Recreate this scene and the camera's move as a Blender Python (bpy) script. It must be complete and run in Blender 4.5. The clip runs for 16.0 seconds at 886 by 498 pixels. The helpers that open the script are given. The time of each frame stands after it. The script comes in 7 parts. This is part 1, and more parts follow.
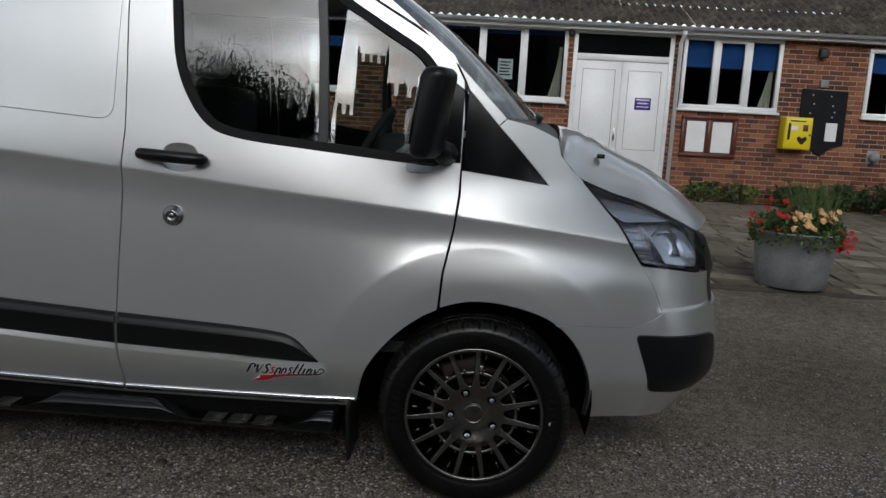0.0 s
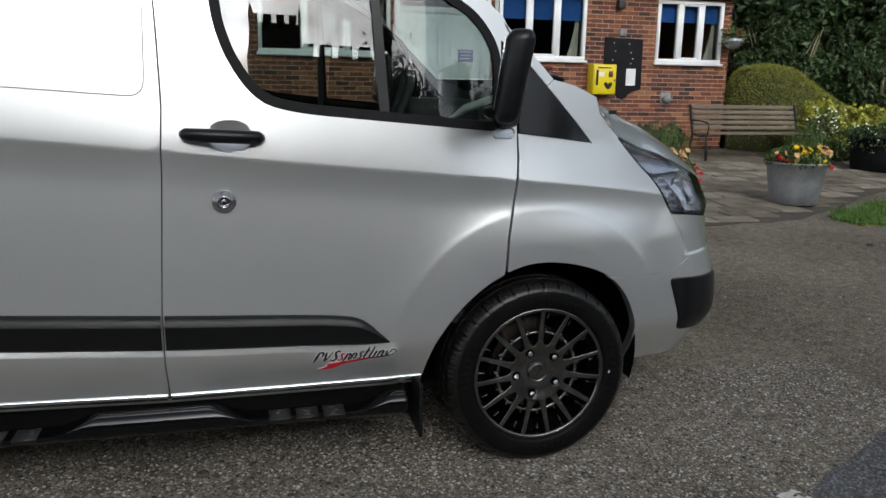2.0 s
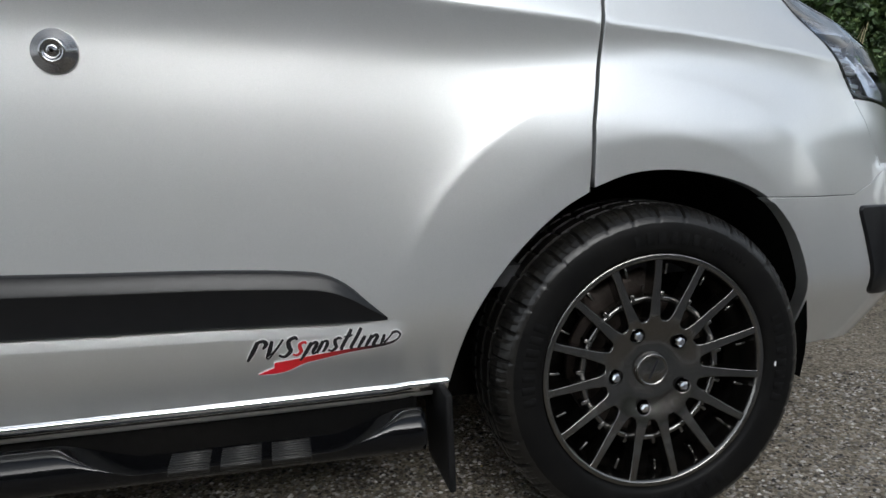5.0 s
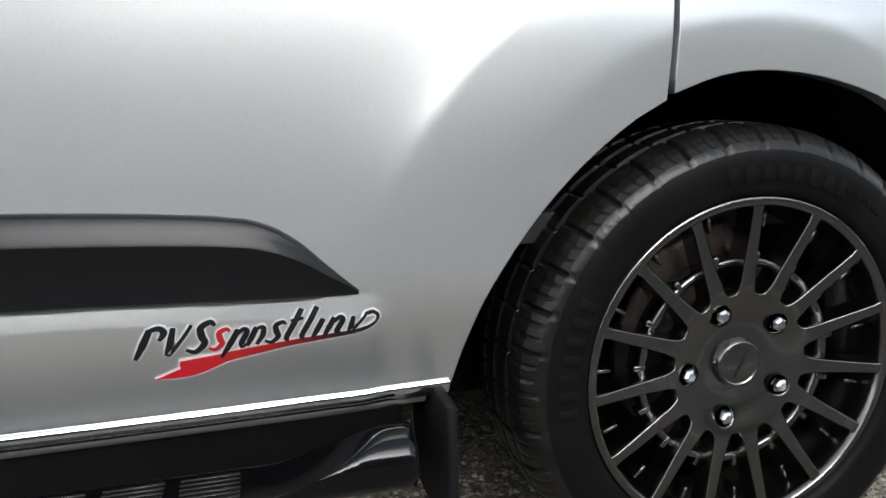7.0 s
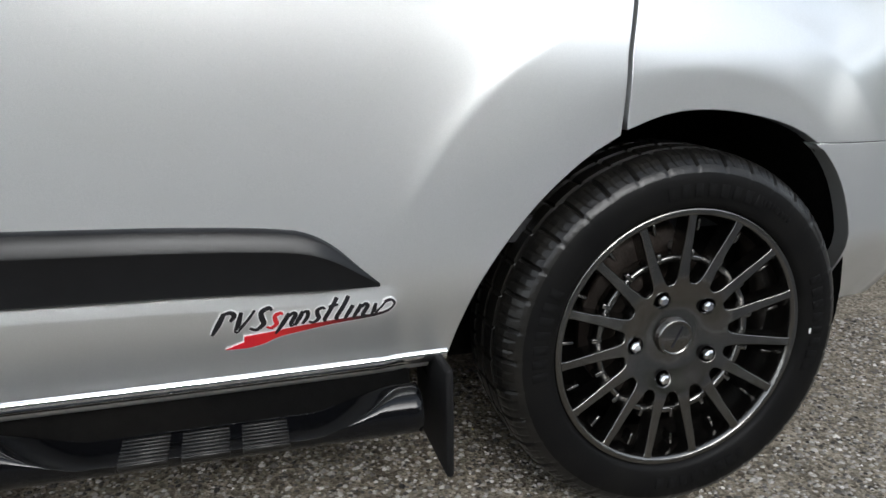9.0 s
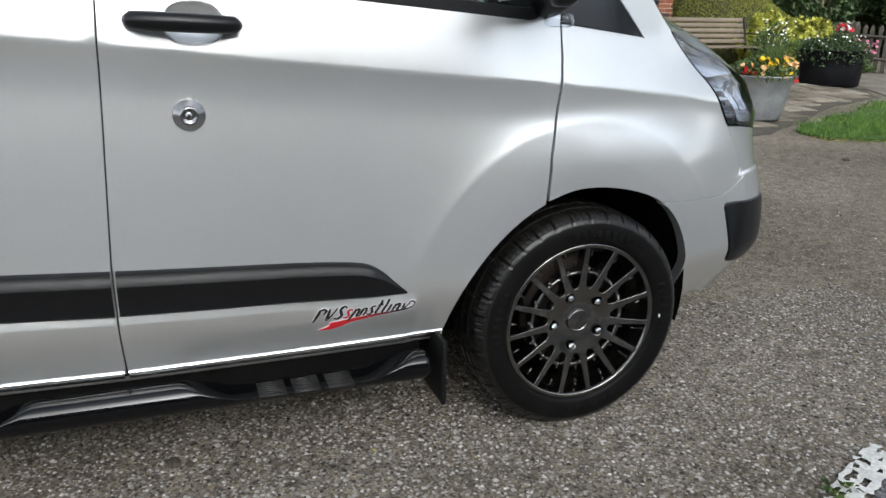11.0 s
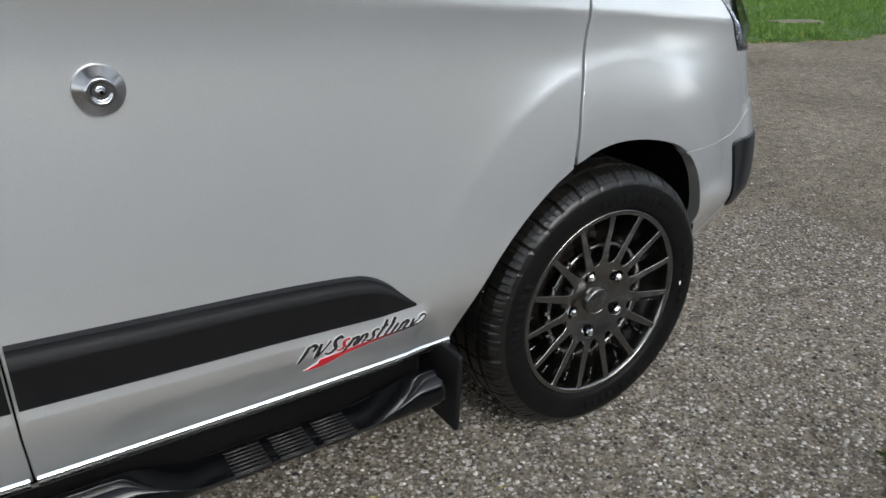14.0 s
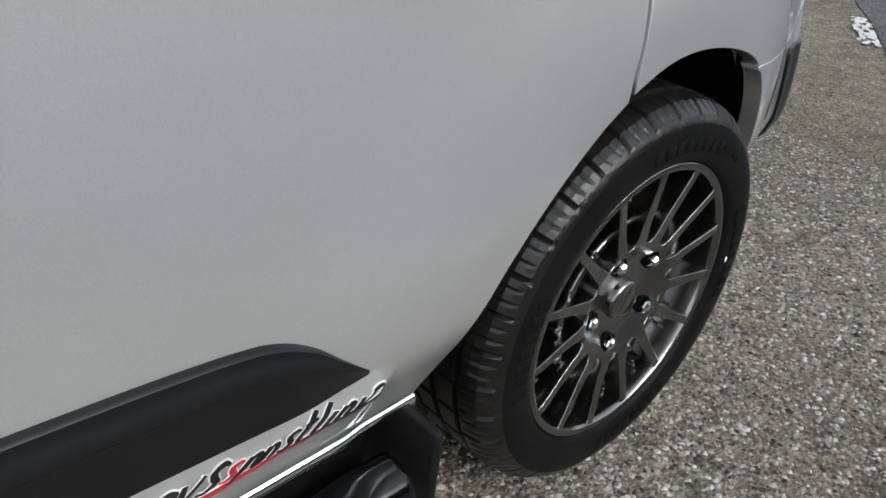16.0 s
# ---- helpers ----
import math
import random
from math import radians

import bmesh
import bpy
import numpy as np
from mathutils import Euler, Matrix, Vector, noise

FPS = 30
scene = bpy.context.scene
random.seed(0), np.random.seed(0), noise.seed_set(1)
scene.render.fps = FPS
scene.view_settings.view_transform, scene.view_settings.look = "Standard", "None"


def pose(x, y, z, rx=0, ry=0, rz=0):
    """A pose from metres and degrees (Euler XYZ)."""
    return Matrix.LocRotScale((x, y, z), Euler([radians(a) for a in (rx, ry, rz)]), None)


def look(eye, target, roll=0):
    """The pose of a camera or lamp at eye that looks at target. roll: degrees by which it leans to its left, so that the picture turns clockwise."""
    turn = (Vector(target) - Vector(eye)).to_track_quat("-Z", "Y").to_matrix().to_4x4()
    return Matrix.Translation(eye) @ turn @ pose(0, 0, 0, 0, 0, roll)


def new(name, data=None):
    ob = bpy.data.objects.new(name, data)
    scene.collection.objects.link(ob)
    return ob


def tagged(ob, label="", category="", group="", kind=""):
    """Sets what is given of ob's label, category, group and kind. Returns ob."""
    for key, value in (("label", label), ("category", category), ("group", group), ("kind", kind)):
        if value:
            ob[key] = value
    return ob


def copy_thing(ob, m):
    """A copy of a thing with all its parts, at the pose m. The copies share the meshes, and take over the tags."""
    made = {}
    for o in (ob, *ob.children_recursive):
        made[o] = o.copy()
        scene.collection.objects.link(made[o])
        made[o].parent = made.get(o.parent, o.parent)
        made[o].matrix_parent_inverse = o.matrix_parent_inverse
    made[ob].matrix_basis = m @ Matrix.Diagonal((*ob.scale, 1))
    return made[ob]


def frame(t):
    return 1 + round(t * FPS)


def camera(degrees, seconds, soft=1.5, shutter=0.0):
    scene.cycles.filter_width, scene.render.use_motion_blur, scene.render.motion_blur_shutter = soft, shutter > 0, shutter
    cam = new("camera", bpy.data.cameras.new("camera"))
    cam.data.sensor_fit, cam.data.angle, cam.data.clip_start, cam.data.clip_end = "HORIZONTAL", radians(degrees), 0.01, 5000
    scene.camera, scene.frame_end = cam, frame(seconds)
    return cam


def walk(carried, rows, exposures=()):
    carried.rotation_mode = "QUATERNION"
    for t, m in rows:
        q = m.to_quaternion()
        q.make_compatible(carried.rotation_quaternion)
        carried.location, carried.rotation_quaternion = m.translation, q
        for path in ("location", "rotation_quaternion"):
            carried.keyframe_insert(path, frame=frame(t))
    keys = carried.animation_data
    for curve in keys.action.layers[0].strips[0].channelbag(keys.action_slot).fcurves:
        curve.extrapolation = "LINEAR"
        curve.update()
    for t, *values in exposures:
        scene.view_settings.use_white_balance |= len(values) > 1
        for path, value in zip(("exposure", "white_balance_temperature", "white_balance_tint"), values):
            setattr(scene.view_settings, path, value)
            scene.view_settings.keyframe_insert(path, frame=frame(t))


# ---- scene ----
cam = camera(60.6, 16.0)
PATH = [
    (0, (0.820, -0.102, 1.295), (0.750, 1.868, 0.962), 3.12),
    (0.5, (0.512, -0.141, 1.309), (0.676, 1.818, 0.938), 0.22),
    (1, (0.287, -0.111, 1.297), (0.547, 1.841, 0.945), 1.39),
    (1.5, (0.098, -0.032, 1.302), (0.459, 1.895, 0.905), 0.76),
    (2, (-0.076, 0.033, 1.296), (0.412, 1.924, 0.867), 1.03),
    (2.5, (-0.237, 0.092, 1.308), (0.375, 1.940, 0.847), 1.45),
    (3, (-0.220, 0.323, 1.283), (0.421, 2.148, 0.773), 1.97),
    (3.5, (-0.144, 0.621, 1.259), (0.521, 2.421, 0.695), 1.66),
    (4, (-0.028, 0.786, 1.131), (0.579, 2.619, 0.611), 0.65),
    (4.5, (0.057, 0.884, 0.972), (0.561, 2.770, 0.537), -0.05),
    (5, (0.160, 1.022, 0.807), (0.586, 2.951, 0.494), -2.10),
    (5.2, (0.184, 1.076, 0.778), (0.585, 3.014, 0.491), -1.88),
    (7.3, (0.234, 1.497, 0.704), (0.724, 3.386, 0.266), -1.35),
    (7.5, (0.238, 1.497, 0.715), (0.715, 3.388, 0.269), -1.23),
    (8, (0.232, 1.499, 0.706), (0.708, 3.397, 0.291), -1.23),
    (8.5, (0.189, 1.395, 0.759), (0.706, 3.264, 0.269), -0.71),
    (9, (0.151, 1.261, 0.836), (0.658, 3.118, 0.290), -0.56),
    (9.2, (0.102, 1.189, 0.836), (0.652, 3.044, 0.332), -0.21),
    (11.3, (-0.290, 0.500, 1.240), (0.404, 2.267, 0.611), 1.69),
    (11.5, (-0.368, 0.448, 1.261), (0.371, 2.199, 0.639), 2.27),
    (12, (-0.493, 0.407, 1.273), (0.333, 2.123, 0.663), 2.46),
    (12.5, (-0.560, 0.460, 1.256), (0.353, 2.104, 0.573), 2.29),
    (13, (-0.537, 0.643, 1.228), (0.436, 2.225, 0.487), 1.53),
    (13.5, (-0.429, 0.919, 1.221), (0.448, 2.535, 0.435), 1.14),
    (14, (-0.318, 1.219, 1.177), (0.685, 2.738, 0.348), 0.85),
    (14.5, (-0.193, 1.548, 1.094), (0.895, 2.916, 0.122), 0.47),
    (15, (-0.038, 1.780, 1.037), (1.033, 3.053, -0.074), 2.53),
    (15.5, (0.018, 1.831, 1.007), (1.056, 3.082, -0.159), 2.66),
    (16, (-0.016, 1.842, 0.991), (1.166, 3.067, -0.059), 4.22),
]
EXPOSURES = [(0.0, -0.45), (1.0, -0.2), (2.0, 0.22), (3.0, 0.48), (5.0, 0.76), (7.5, 1.19), (9.0, 1.2), (12.0, 1.09), (14.0, 1.15), (16.0, 1.26)]
walk(cam, [(t, look(eye, target, roll)) for t, eye, target, roll in PATH], EXPOSURES)

# ---- light ----
world = bpy.data.worlds.new("sky")
scene.world = world
world.use_nodes = True
wn, wl = world.node_tree.nodes, world.node_tree.links
SUN_EL, SUN_AZ = radians(26), radians(179)     # azimuth clockwise from +y
sky = wn.new("ShaderNodeTexSky")
sky.sky_type, sky.sun_disc, sky.sun_elevation, sky.sun_rotation = "NISHITA", False, SUN_EL, SUN_AZ
sky.air_density, sky.dust_density = 1.0, 1.1
wc = wn.new("ShaderNodeTexCoord")
wm = wn.new("ShaderNodeMapping")
wm.inputs["Scale"].default_value = (1.0, 1.0, 4.2)
wl.new(wc.outputs["Generated"], wm.inputs["Vector"])
cl = wn.new("ShaderNodeTexNoise")
cl.inputs["Scale"].default_value, cl.inputs["Detail"].default_value, cl.inputs["Roughness"].default_value = 2.2, 7.0, 0.55
wl.new(wm.outputs["Vector"], cl.inputs["Vector"])
cr = wn.new("ShaderNodeValToRGB")
cr.color_ramp.elements[0].position, cr.color_ramp.elements[1].position = 0.30, 0.60
cr.color_ramp.elements[0].color, cr.color_ramp.elements[1].color = (0.35, 0.35, 0.35, 1), (1, 1, 1, 1)
wl.new(cl.outputs["Fac"], cr.inputs["Fac"])
cmix = wn.new("ShaderNodeMix")
cmix.data_type = "RGBA"
wl.new(cr.outputs["Color"], cmix.inputs["Factor"])
wl.new(sky.outputs["Color"], cmix.inputs["A"])
# the cloud layer takes the sky's own brightness, greyed
bw = wn.new("ShaderNodeRGBToBW")
wl.new(sky.outputs["Color"], bw.inputs["Color"])
cn2 = wn.new("ShaderNodeTexNoise")
cn2.inputs["Scale"].default_value, cn2.inputs["Detail"].default_value = 4.6, 8.0
wl.new(wm.outputs["Vector"], cn2.inputs["Vector"])
cr2 = wn.new("ShaderNodeMapRange")
cr2.inputs["From Min"].default_value, cr2.inputs["From Max"].default_value = 0.32, 0.68
cr2.inputs["To Min"].default_value, cr2.inputs["To Max"].default_value = 0.4, 2.2
wl.new(cn2.outputs["Fac"], cr2.inputs["Value"])
cm = wn.new("ShaderNodeMath")
cm.operation = "MULTIPLY"
wl.new(bw.outputs["Val"], cm.inputs[0])
wl.new(cr2.outputs["Result"], cm.inputs[1])
grey = wn.new("ShaderNodeMix")
grey.data_type, grey.blend_type = "RGBA", "MULTIPLY"
grey.inputs["Factor"].default_value = 1.0
grey.inputs["B"].default_value = (0.95, 1.0, 1.05, 1)
wl.new(cm.outputs["Value"], grey.inputs["A"])
wl.new(grey.outputs["Result"], cmix.inputs["B"])
# the sun stands veiled behind thin cloud: a broad, soft brightening round its direction
SUN_DIR = Vector((math.sin(SUN_AZ) * math.cos(SUN_EL), math.cos(SUN_AZ) * math.cos(SUN_EL), math.sin(SUN_EL)))
dp = wn.new("ShaderNodeVectorMath")
dp.operation = "DOT_PRODUCT"
dp.inputs[1].default_value = SUN_DIR
wl.new(wc.outputs["Generated"], dp.inputs[0])


def wmath(op, a, b):
    m = wn.new("ShaderNodeMath")
    m.operation = op
    for i, v in enumerate((a, b)):
        if isinstance(v, float):
            m.inputs[i].default_value = v
        else:
            wl.new(v, m.inputs[i])
    return m.outputs["Value"]


dot0 = wmath("MAXIMUM", dp.outputs["Value"], 0.0)
veil = wmath("ADD", wmath("MULTIPLY", wmath("POWER", dot0, 5.0), 0.62), wmath("MULTIPLY", wmath("POWER", dot0, 90.0), 1.2))
gain = wn.new("ShaderNodeMix")
gain.data_type, gain.blend_type = "RGBA", "MULTIPLY"
gain.inputs["Factor"].default_value = 1.0
wl.new(cmix.outputs["Result"], gain.inputs["A"])
wl.new(wmath("ADD", veil, 1.0), gain.inputs["B"])
wn["Background"].inputs["Strength"].default_value = 0.15
wl.new(gain.outputs["Result"], wn["Background"].inputs["Color"])

sun = new("sun", bpy.data.lights.new("sun", "SUN"))
sun.data.energy, sun.data.angle, sun.data.color = 1.0, radians(50), (1.0, 0.96, 0.90)
sun.matrix_world = look(tuple(SUN_DIR * 10), (0, 0, 0))


# ---- materials ----
def mat(name, color, rough=0.6, metal=0.0, coat=0.0, spec=0.5, **more):
    m = bpy.data.materials.new(name)
    m.use_nodes = True
    b = m.node_tree.nodes["Principled BSDF"]
    b.inputs["Base Color"].default_value = (*color, 1)
    b.inputs["Roughness"].default_value, b.inputs["Metallic"].default_value = rough, metal
    b.inputs["Coat Weight"].default_value, b.inputs["Specular IOR Level"].default_value = coat, spec
    b.inputs["Coat Roughness"].default_value = 0.03
    for k, v in more.items():
        b.inputs[k.replace("_", " ")].default_value = v
    return m


def pane_glass(name, tint, gain=1.9):
    """Thin clear glass: see-through with the tint, mirroring by the angle on both faces."""
    m = bpy.data.materials.new(name)
    m.use_nodes = True
    n, l = m.node_tree.nodes, m.node_tree.links
    n.remove(n["Principled BSDF"])
    tr, gl, fr, mx, k, p = n.new("ShaderNodeBsdfTransparent"), n.new("ShaderNodeBsdfGlossy"), n.new("ShaderNodeLayerWeight"), n.new("ShaderNodeMixShader"), n.new("ShaderNodeMath"), n.new("ShaderNodeMath")
    tr.inputs["Color"].default_value = (*tint, 1)
    gl.inputs["Roughness"].default_value = 0.0
    fr.inputs["Blend"].default_value = 0.5
    p.operation = "POWER"
    p.inputs[1].default_value = 5.0
    l.new(fr.outputs["Facing"], p.inputs[0])
    k.operation, k.use_clamp = "MULTIPLY_ADD", True
    k.inputs[1].default_value, k.inputs[2].default_value = 0.95, 0.042 * gain
    l.new(p.outputs["Value"], k.inputs[0])
    l.new(k.outputs["Value"], mx.inputs["Fac"])
    l.new(tr.outputs["BSDF"], mx.inputs[1])
    l.new(gl.outputs["BSDF"], mx.inputs[2])
    l.new(mx.outputs["Shader"], n["Material Output"].inputs["Surface"])
    return m


def tex(m, kind, scale, detail=6.0, stretch=(1, 1, 1), obj=False):
    n, l = m.node_tree.nodes, m.node_tree.links
    c, mp = n.new("ShaderNodeTexCoord"), n.new("ShaderNodeMapping")
    mp.inputs["Scale"].default_value = stretch
    l.new(c.outputs["Object"], mp.inputs["Vector"])
    t = n.new({"noise": "ShaderNodeTexNoise", "voronoi": "ShaderNodeTexVoronoi", "wave": "ShaderNodeTexWave"}[kind])
    t.inputs["Scale"].default_value = scale
    if kind != "voronoi":
        t.inputs["Detail"].default_value = detail
    l.new(mp.outputs["Vector"], t.inputs["Vector"])
    return t


def ramp(m, socket, stops):
    n, l = m.node_tree.nodes, m.node_tree.links
    r = n.new("ShaderNodeValToRGB")
    e = r.color_ramp.elements
    while len(e) < len(stops):
        e.new(0.5)
    for el, (p, c) in zip(e, stops):
        el.position, el.color = p, (*c, 1) if len(c) == 3 else c
    l.new(socket, r.inputs["Fac"])
    return r.outputs["Color"]


def blend(m, a, b, fac, mode="MIX"):
    n, l = m.node_tree.nodes, m.node_tree.links
    x = n.new("ShaderNodeMix")
    x.data_type, x.blend_type = "RGBA", mode
    for s, v in (("A", a), ("B", b)):
        if isinstance(v, tuple):
            x.inputs[s].default_value = (*v, 1)
        else:
            l.new(v, x.inputs[s])
    if isinstance(fac, float):
        x.inputs["Factor"].default_value = fac
    else:
        l.new(fac, x.inputs["Factor"])
    return x.outputs["Result"]


def base(m, socket):
    m.node_tree.links.new(socket, m.node_tree.nodes["Principled BSDF"].inputs["Base Color"])


def bump(m, socket, strength=0.3, dist=0.01, prior=None):
    n, l = m.node_tree.nodes, m.node_tree.links
    b = n.new("ShaderNodeBump")
    b.inputs["Strength"].default_value, b.inputs["Distance"].default_value = strength, dist
    l.new(socket, b.inputs["Height"])
    if prior:
        l.new(prior, b.inputs["Normal"])
    l.new(b.outputs["Normal"], n["Principled BSDF"].inputs["Normal"])
    return b.outputs["Normal"]


def rand(m):
    return m.node_tree.nodes.new("ShaderNodeObjectInfo").outputs["Random"]


def island(m):
    return m.node_tree.nodes.new("ShaderNodeNewGeometry").outputs["Random Per Island"]


def varied(name, a, b, rough=0.7, scale=8.0, fine=60.0, amount=0.3, stretch=(1, 1, 1), grain=0.8, **k):
    """A surface that wanders between two colours, with fine relief."""
    m = mat(name, a, rough, **k)
    t1, t2 = tex(m, "noise", scale, 5, stretch), tex(m, "noise", fine, 4, stretch)
    c = ramp(m, t1.outputs["Fac"], [(0.32, a), (0.68, b)])
    f = ramp(m, t2.outputs["Fac"], [(0.3, (0.72, 0.72, 0.72)), (0.7, (1.2, 1.2, 1.2))])
    base(m, blend(m, c, f, grain, "MULTIPLY"))
    bump(m, t2.outputs["Fac"], amount, 0.01)
    return m


# silver metallic paint: fine flake under lacquer, faint road film
PAINT = mat("silver_paint", (0.58, 0.60, 0.605), 0.32, metal=0.74, coat=1.0)
fl = tex(PAINT, "noise", 900, 2)
film = tex(PAINT, "noise", 3.0, 6)
base(PAINT, blend(PAINT, ramp(PAINT, fl.outputs["Fac"], [(0.3, (0.70, 0.715, 0.715)), (0.7, (0.79, 0.80, 0.80))]), ramp(PAINT, film.outputs["Fac"], [(0.3, (0.95, 0.95, 0.94)), (0.7, (1, 1, 1))]), 1.0, "MULTIPLY"))
BLACK_TRIM = varied("black_plastic", (0.0045, 0.0048, 0.0056), (0.0065, 0.0068, 0.0078), 0.34, 30, 700, 0.04, spec=0.38, grain=0.12)
GLOSS_BLACK = mat("gloss_black", (0.003, 0.0032, 0.004), 0.11, spec=0.4)
RUBBER = varied("seal_rubber", (0.006, 0.006, 0.0065), (0.010, 0.010, 0.0105), 0.6, 30, 300, 0.1, spec=0.2, grain=0.12)
# Black of the underbody, also painted where gaps and recesses lie in shade.
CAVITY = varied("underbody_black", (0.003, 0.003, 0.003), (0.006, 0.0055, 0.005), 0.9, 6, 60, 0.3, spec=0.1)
CHROME = mat("bright_trim", (0.82, 0.83, 0.85), 0.09, metal=1.0)
STEEL = mat("brushed_steel", (0.62, 0.62, 0.63), 0.28, metal=1.0)
GUNMETAL = varied("gunmetal_alloy", (0.165, 0.160, 0.152), (0.205, 0.198, 0.188), 0.23, 5, 900, 0.02, metal=1.0, coat=0.6, grain=0.12)
TYRE = varied("tyre_rubber", (0.0045, 0.0045, 0.0047), (0.0075, 0.0073, 0.0070), 0.46, 14, 220, 0.05, spec=0.09, grain=0.12)
SIDEWALL_MARK = mat("sidewall_mark", (0.005, 0.005, 0.005), 0.8, spec=0.1)
TREAD = varied("tread_rubber", (0.006, 0.0058, 0.0056), (0.013, 0.012, 0.0105), 0.28, 30, 160, 0.09, spec=0.36)
DISC = varied("brake_iron", (0.035, 0.026, 0.021), (0.08, 0.066, 0.058), 0.5, 12, 200, 0.2, metal=0.6)
GLASS = pane_glass("car_glass", (0.52, 0.60, 0.57), 2.1)
LENS = pane_glass("lamp_lens", (0.93, 0.96, 1.0), 1.5)
MIRROR = mat("mirror_silver", (0.88, 0.88, 0.88), 0.02, metal=1.0)
CABIN = varied("cabin_plastic", (0.022, 0.023, 0.026), (0.035, 0.036, 0.04), 0.7, 20, 200, 0.1)
FABRIC = varied("seat_fabric", (0.03, 0.033, 0.04), (0.05, 0.053, 0.06), 0.95, 30, 400, 0.3)
LAMP_SILVER = mat("silvered_plastic", (0.70, 0.73, 0.80), 0.22, metal=0.75)
LOCK_STEEL = mat("turned_steel", (0.40, 0.40, 0.41), 0.2, metal=1.0)
PALE = mat("pale_plastic", (0.42, 0.46, 0.44), 0.5)
RED = mat("red_vinyl", (0.55, 0.02, 0.025), 0.3)
INK = mat("black_vinyl", (0.01, 0.01, 0.013), 0.3)
WHITE_VINYL = mat("white_vinyl", (0.82, 0.82, 0.82), 0.35)

# loose-chipped tarmac
TARMAC = mat("chipped_tarmac", (0.1, 0.095, 0.085), 0.95, spec=0.08)
v1 = tex(TARMAC, "voronoi", 135)
n1, n2, n3 = tex(TARMAC, "noise", 0.9, 6), tex(TARMAC, "noise", 14, 6), tex(TARMAC, "noise", 260, 3)
chip = ramp(TARMAC, v1.outputs["Color"], [(0.0, (0.072, 0.064, 0.053)), (0.35, (0.162, 0.143, 0.118)), (0.72, (0.268, 0.243, 0.206)), (1.0, (0.40, 0.368, 0.32))])
patch = ramp(TARMAC, n1.outputs["Fac"], [(0.3, (0.72, 0.70, 0.66)), (0.7, (1.22, 1.20, 1.16))])
grit = ramp(TARMAC, n2.outputs["Fac"], [(0.3, (0.75, 0.75, 0.75)), (0.7, (1.2, 1.19, 1.16))])
base(TARMAC, blend(TARMAC, blend(TARMAC, chip, patch, 1.0, "MULTIPLY"), grit, 1.0, "MULTIPLY"))
nb = bump(TARMAC, v1.outputs["Distance"], 0.55, 0.010)
bump(TARMAC, n3.outputs["Fac"], 0.5, 0.006, nb)
# worn road surface: finer, bluer
ROAD = mat("worn_asphalt", (0.07, 0.072, 0.076), 0.9, spec=0.15)
v1, n1 = tex(ROAD, "voronoi", 120), tex(ROAD, "noise", 2.0, 6)
chip = ramp(ROAD, v1.outputs["Color"], [(0.0, (0.05, 0.05, 0.052)), (0.6, (0.125, 0.126, 0.13)), (1.0, (0.30, 0.30, 0.30))])
base(ROAD, blend(ROAD, chip, ramp(ROAD, n1.outputs["Fac"], [(0.3, (0.8, 0.8, 0.8)), (0.7, (1.2, 1.2, 1.2))]), 1.0, "MULTIPLY"))
bump(ROAD, v1.outputs["Distance"], 0.8, 0.01)
STONE = mat("loose_chippings", (0.2, 0.19, 0.17), 0.85, spec=0.15)
base(STONE, ramp(STONE, island(STONE), [(0, (0.035, 0.033, 0.031)), (0.3, (0.13, 0.12, 0.108)), (0.7, (0.32, 0.30, 0.272)), (0.95, (0.45, 0.43, 0.40)), (1, (0.62, 0.60, 0.56))]))
LINE = varied("road_paint", (0.72, 0.72, 0.69), (0.55, 0.55, 0.52), 0.7, 9, 90, 0.3)
FLAG = mat("paving_stone", (0.25, 0.23, 0.19), 0.9, spec=0.15)
n1, n2 = tex(FLAG, "noise", 5, 6), tex(FLAG, "noise", 60, 4)
c = ramp(FLAG, rand(FLAG), [(0, (0.14, 0.12, 0.095)), (0.5, (0.22, 0.19, 0.15)), (1, (0.33, 0.295, 0.24))])
base(FLAG, blend(FLAG, c, ramp(FLAG, n1.outputs["Fac"], [(0.3, (0.7, 0.7, 0.7)), (0.7, (1.2, 1.2, 1.18))]), 1.0, "MULTIPLY"))
bump(FLAG, n2.outputs["Fac"], 0.4, 0.01)
SOIL = varied("soil_joint", (0.06, 0.052, 0.04), (0.10, 0.085, 0.065), 0.95, 8, 90, 0.6)
CONCRETE = varied("concrete_path", (0.14, 0.122, 0.098), (0.24, 0.215, 0.175), 0.9, 2, 60, 0.4)
GRASS_GROUND = varied("turf", (0.04, 0.085, 0.012), (0.065, 0.12, 0.02), 0.95, 3, 60, 0.6)


def leafy(name, stops, rough=0.55):
    m = mat(name, stops[0][1], rough)
    base(m, ramp(m, island(m), stops))
    return m


BLADE = leafy("grass_blade", [(0, (0.035, 0.10, 0.006)), (0.6, (0.075, 0.185, 0.014)), (0.92, (0.15, 0.25, 0.035)), (1, (0.32, 0.28, 0.12))])
LEAF_DARK = leafy("dark_leaf", [(0, (0.012, 0.03, 0.008)), (0.6, (0.03, 0.065, 0.015)), (1, (0.07, 0.11, 0.03))])
LEAF_MID = leafy("mid_leaf", [(0, (0.03, 0.06, 0.012)), (0.6, (0.06, 0.11, 0.022)), (1, (0.13, 0.17, 0.04))])
LEAF_GOLD = leafy("golden_leaf", [(0, (0.16, 0.19, 0.02)), (0.6, (0.32, 0.33, 0.035)), (1, (0.5, 0.48, 0.08))])
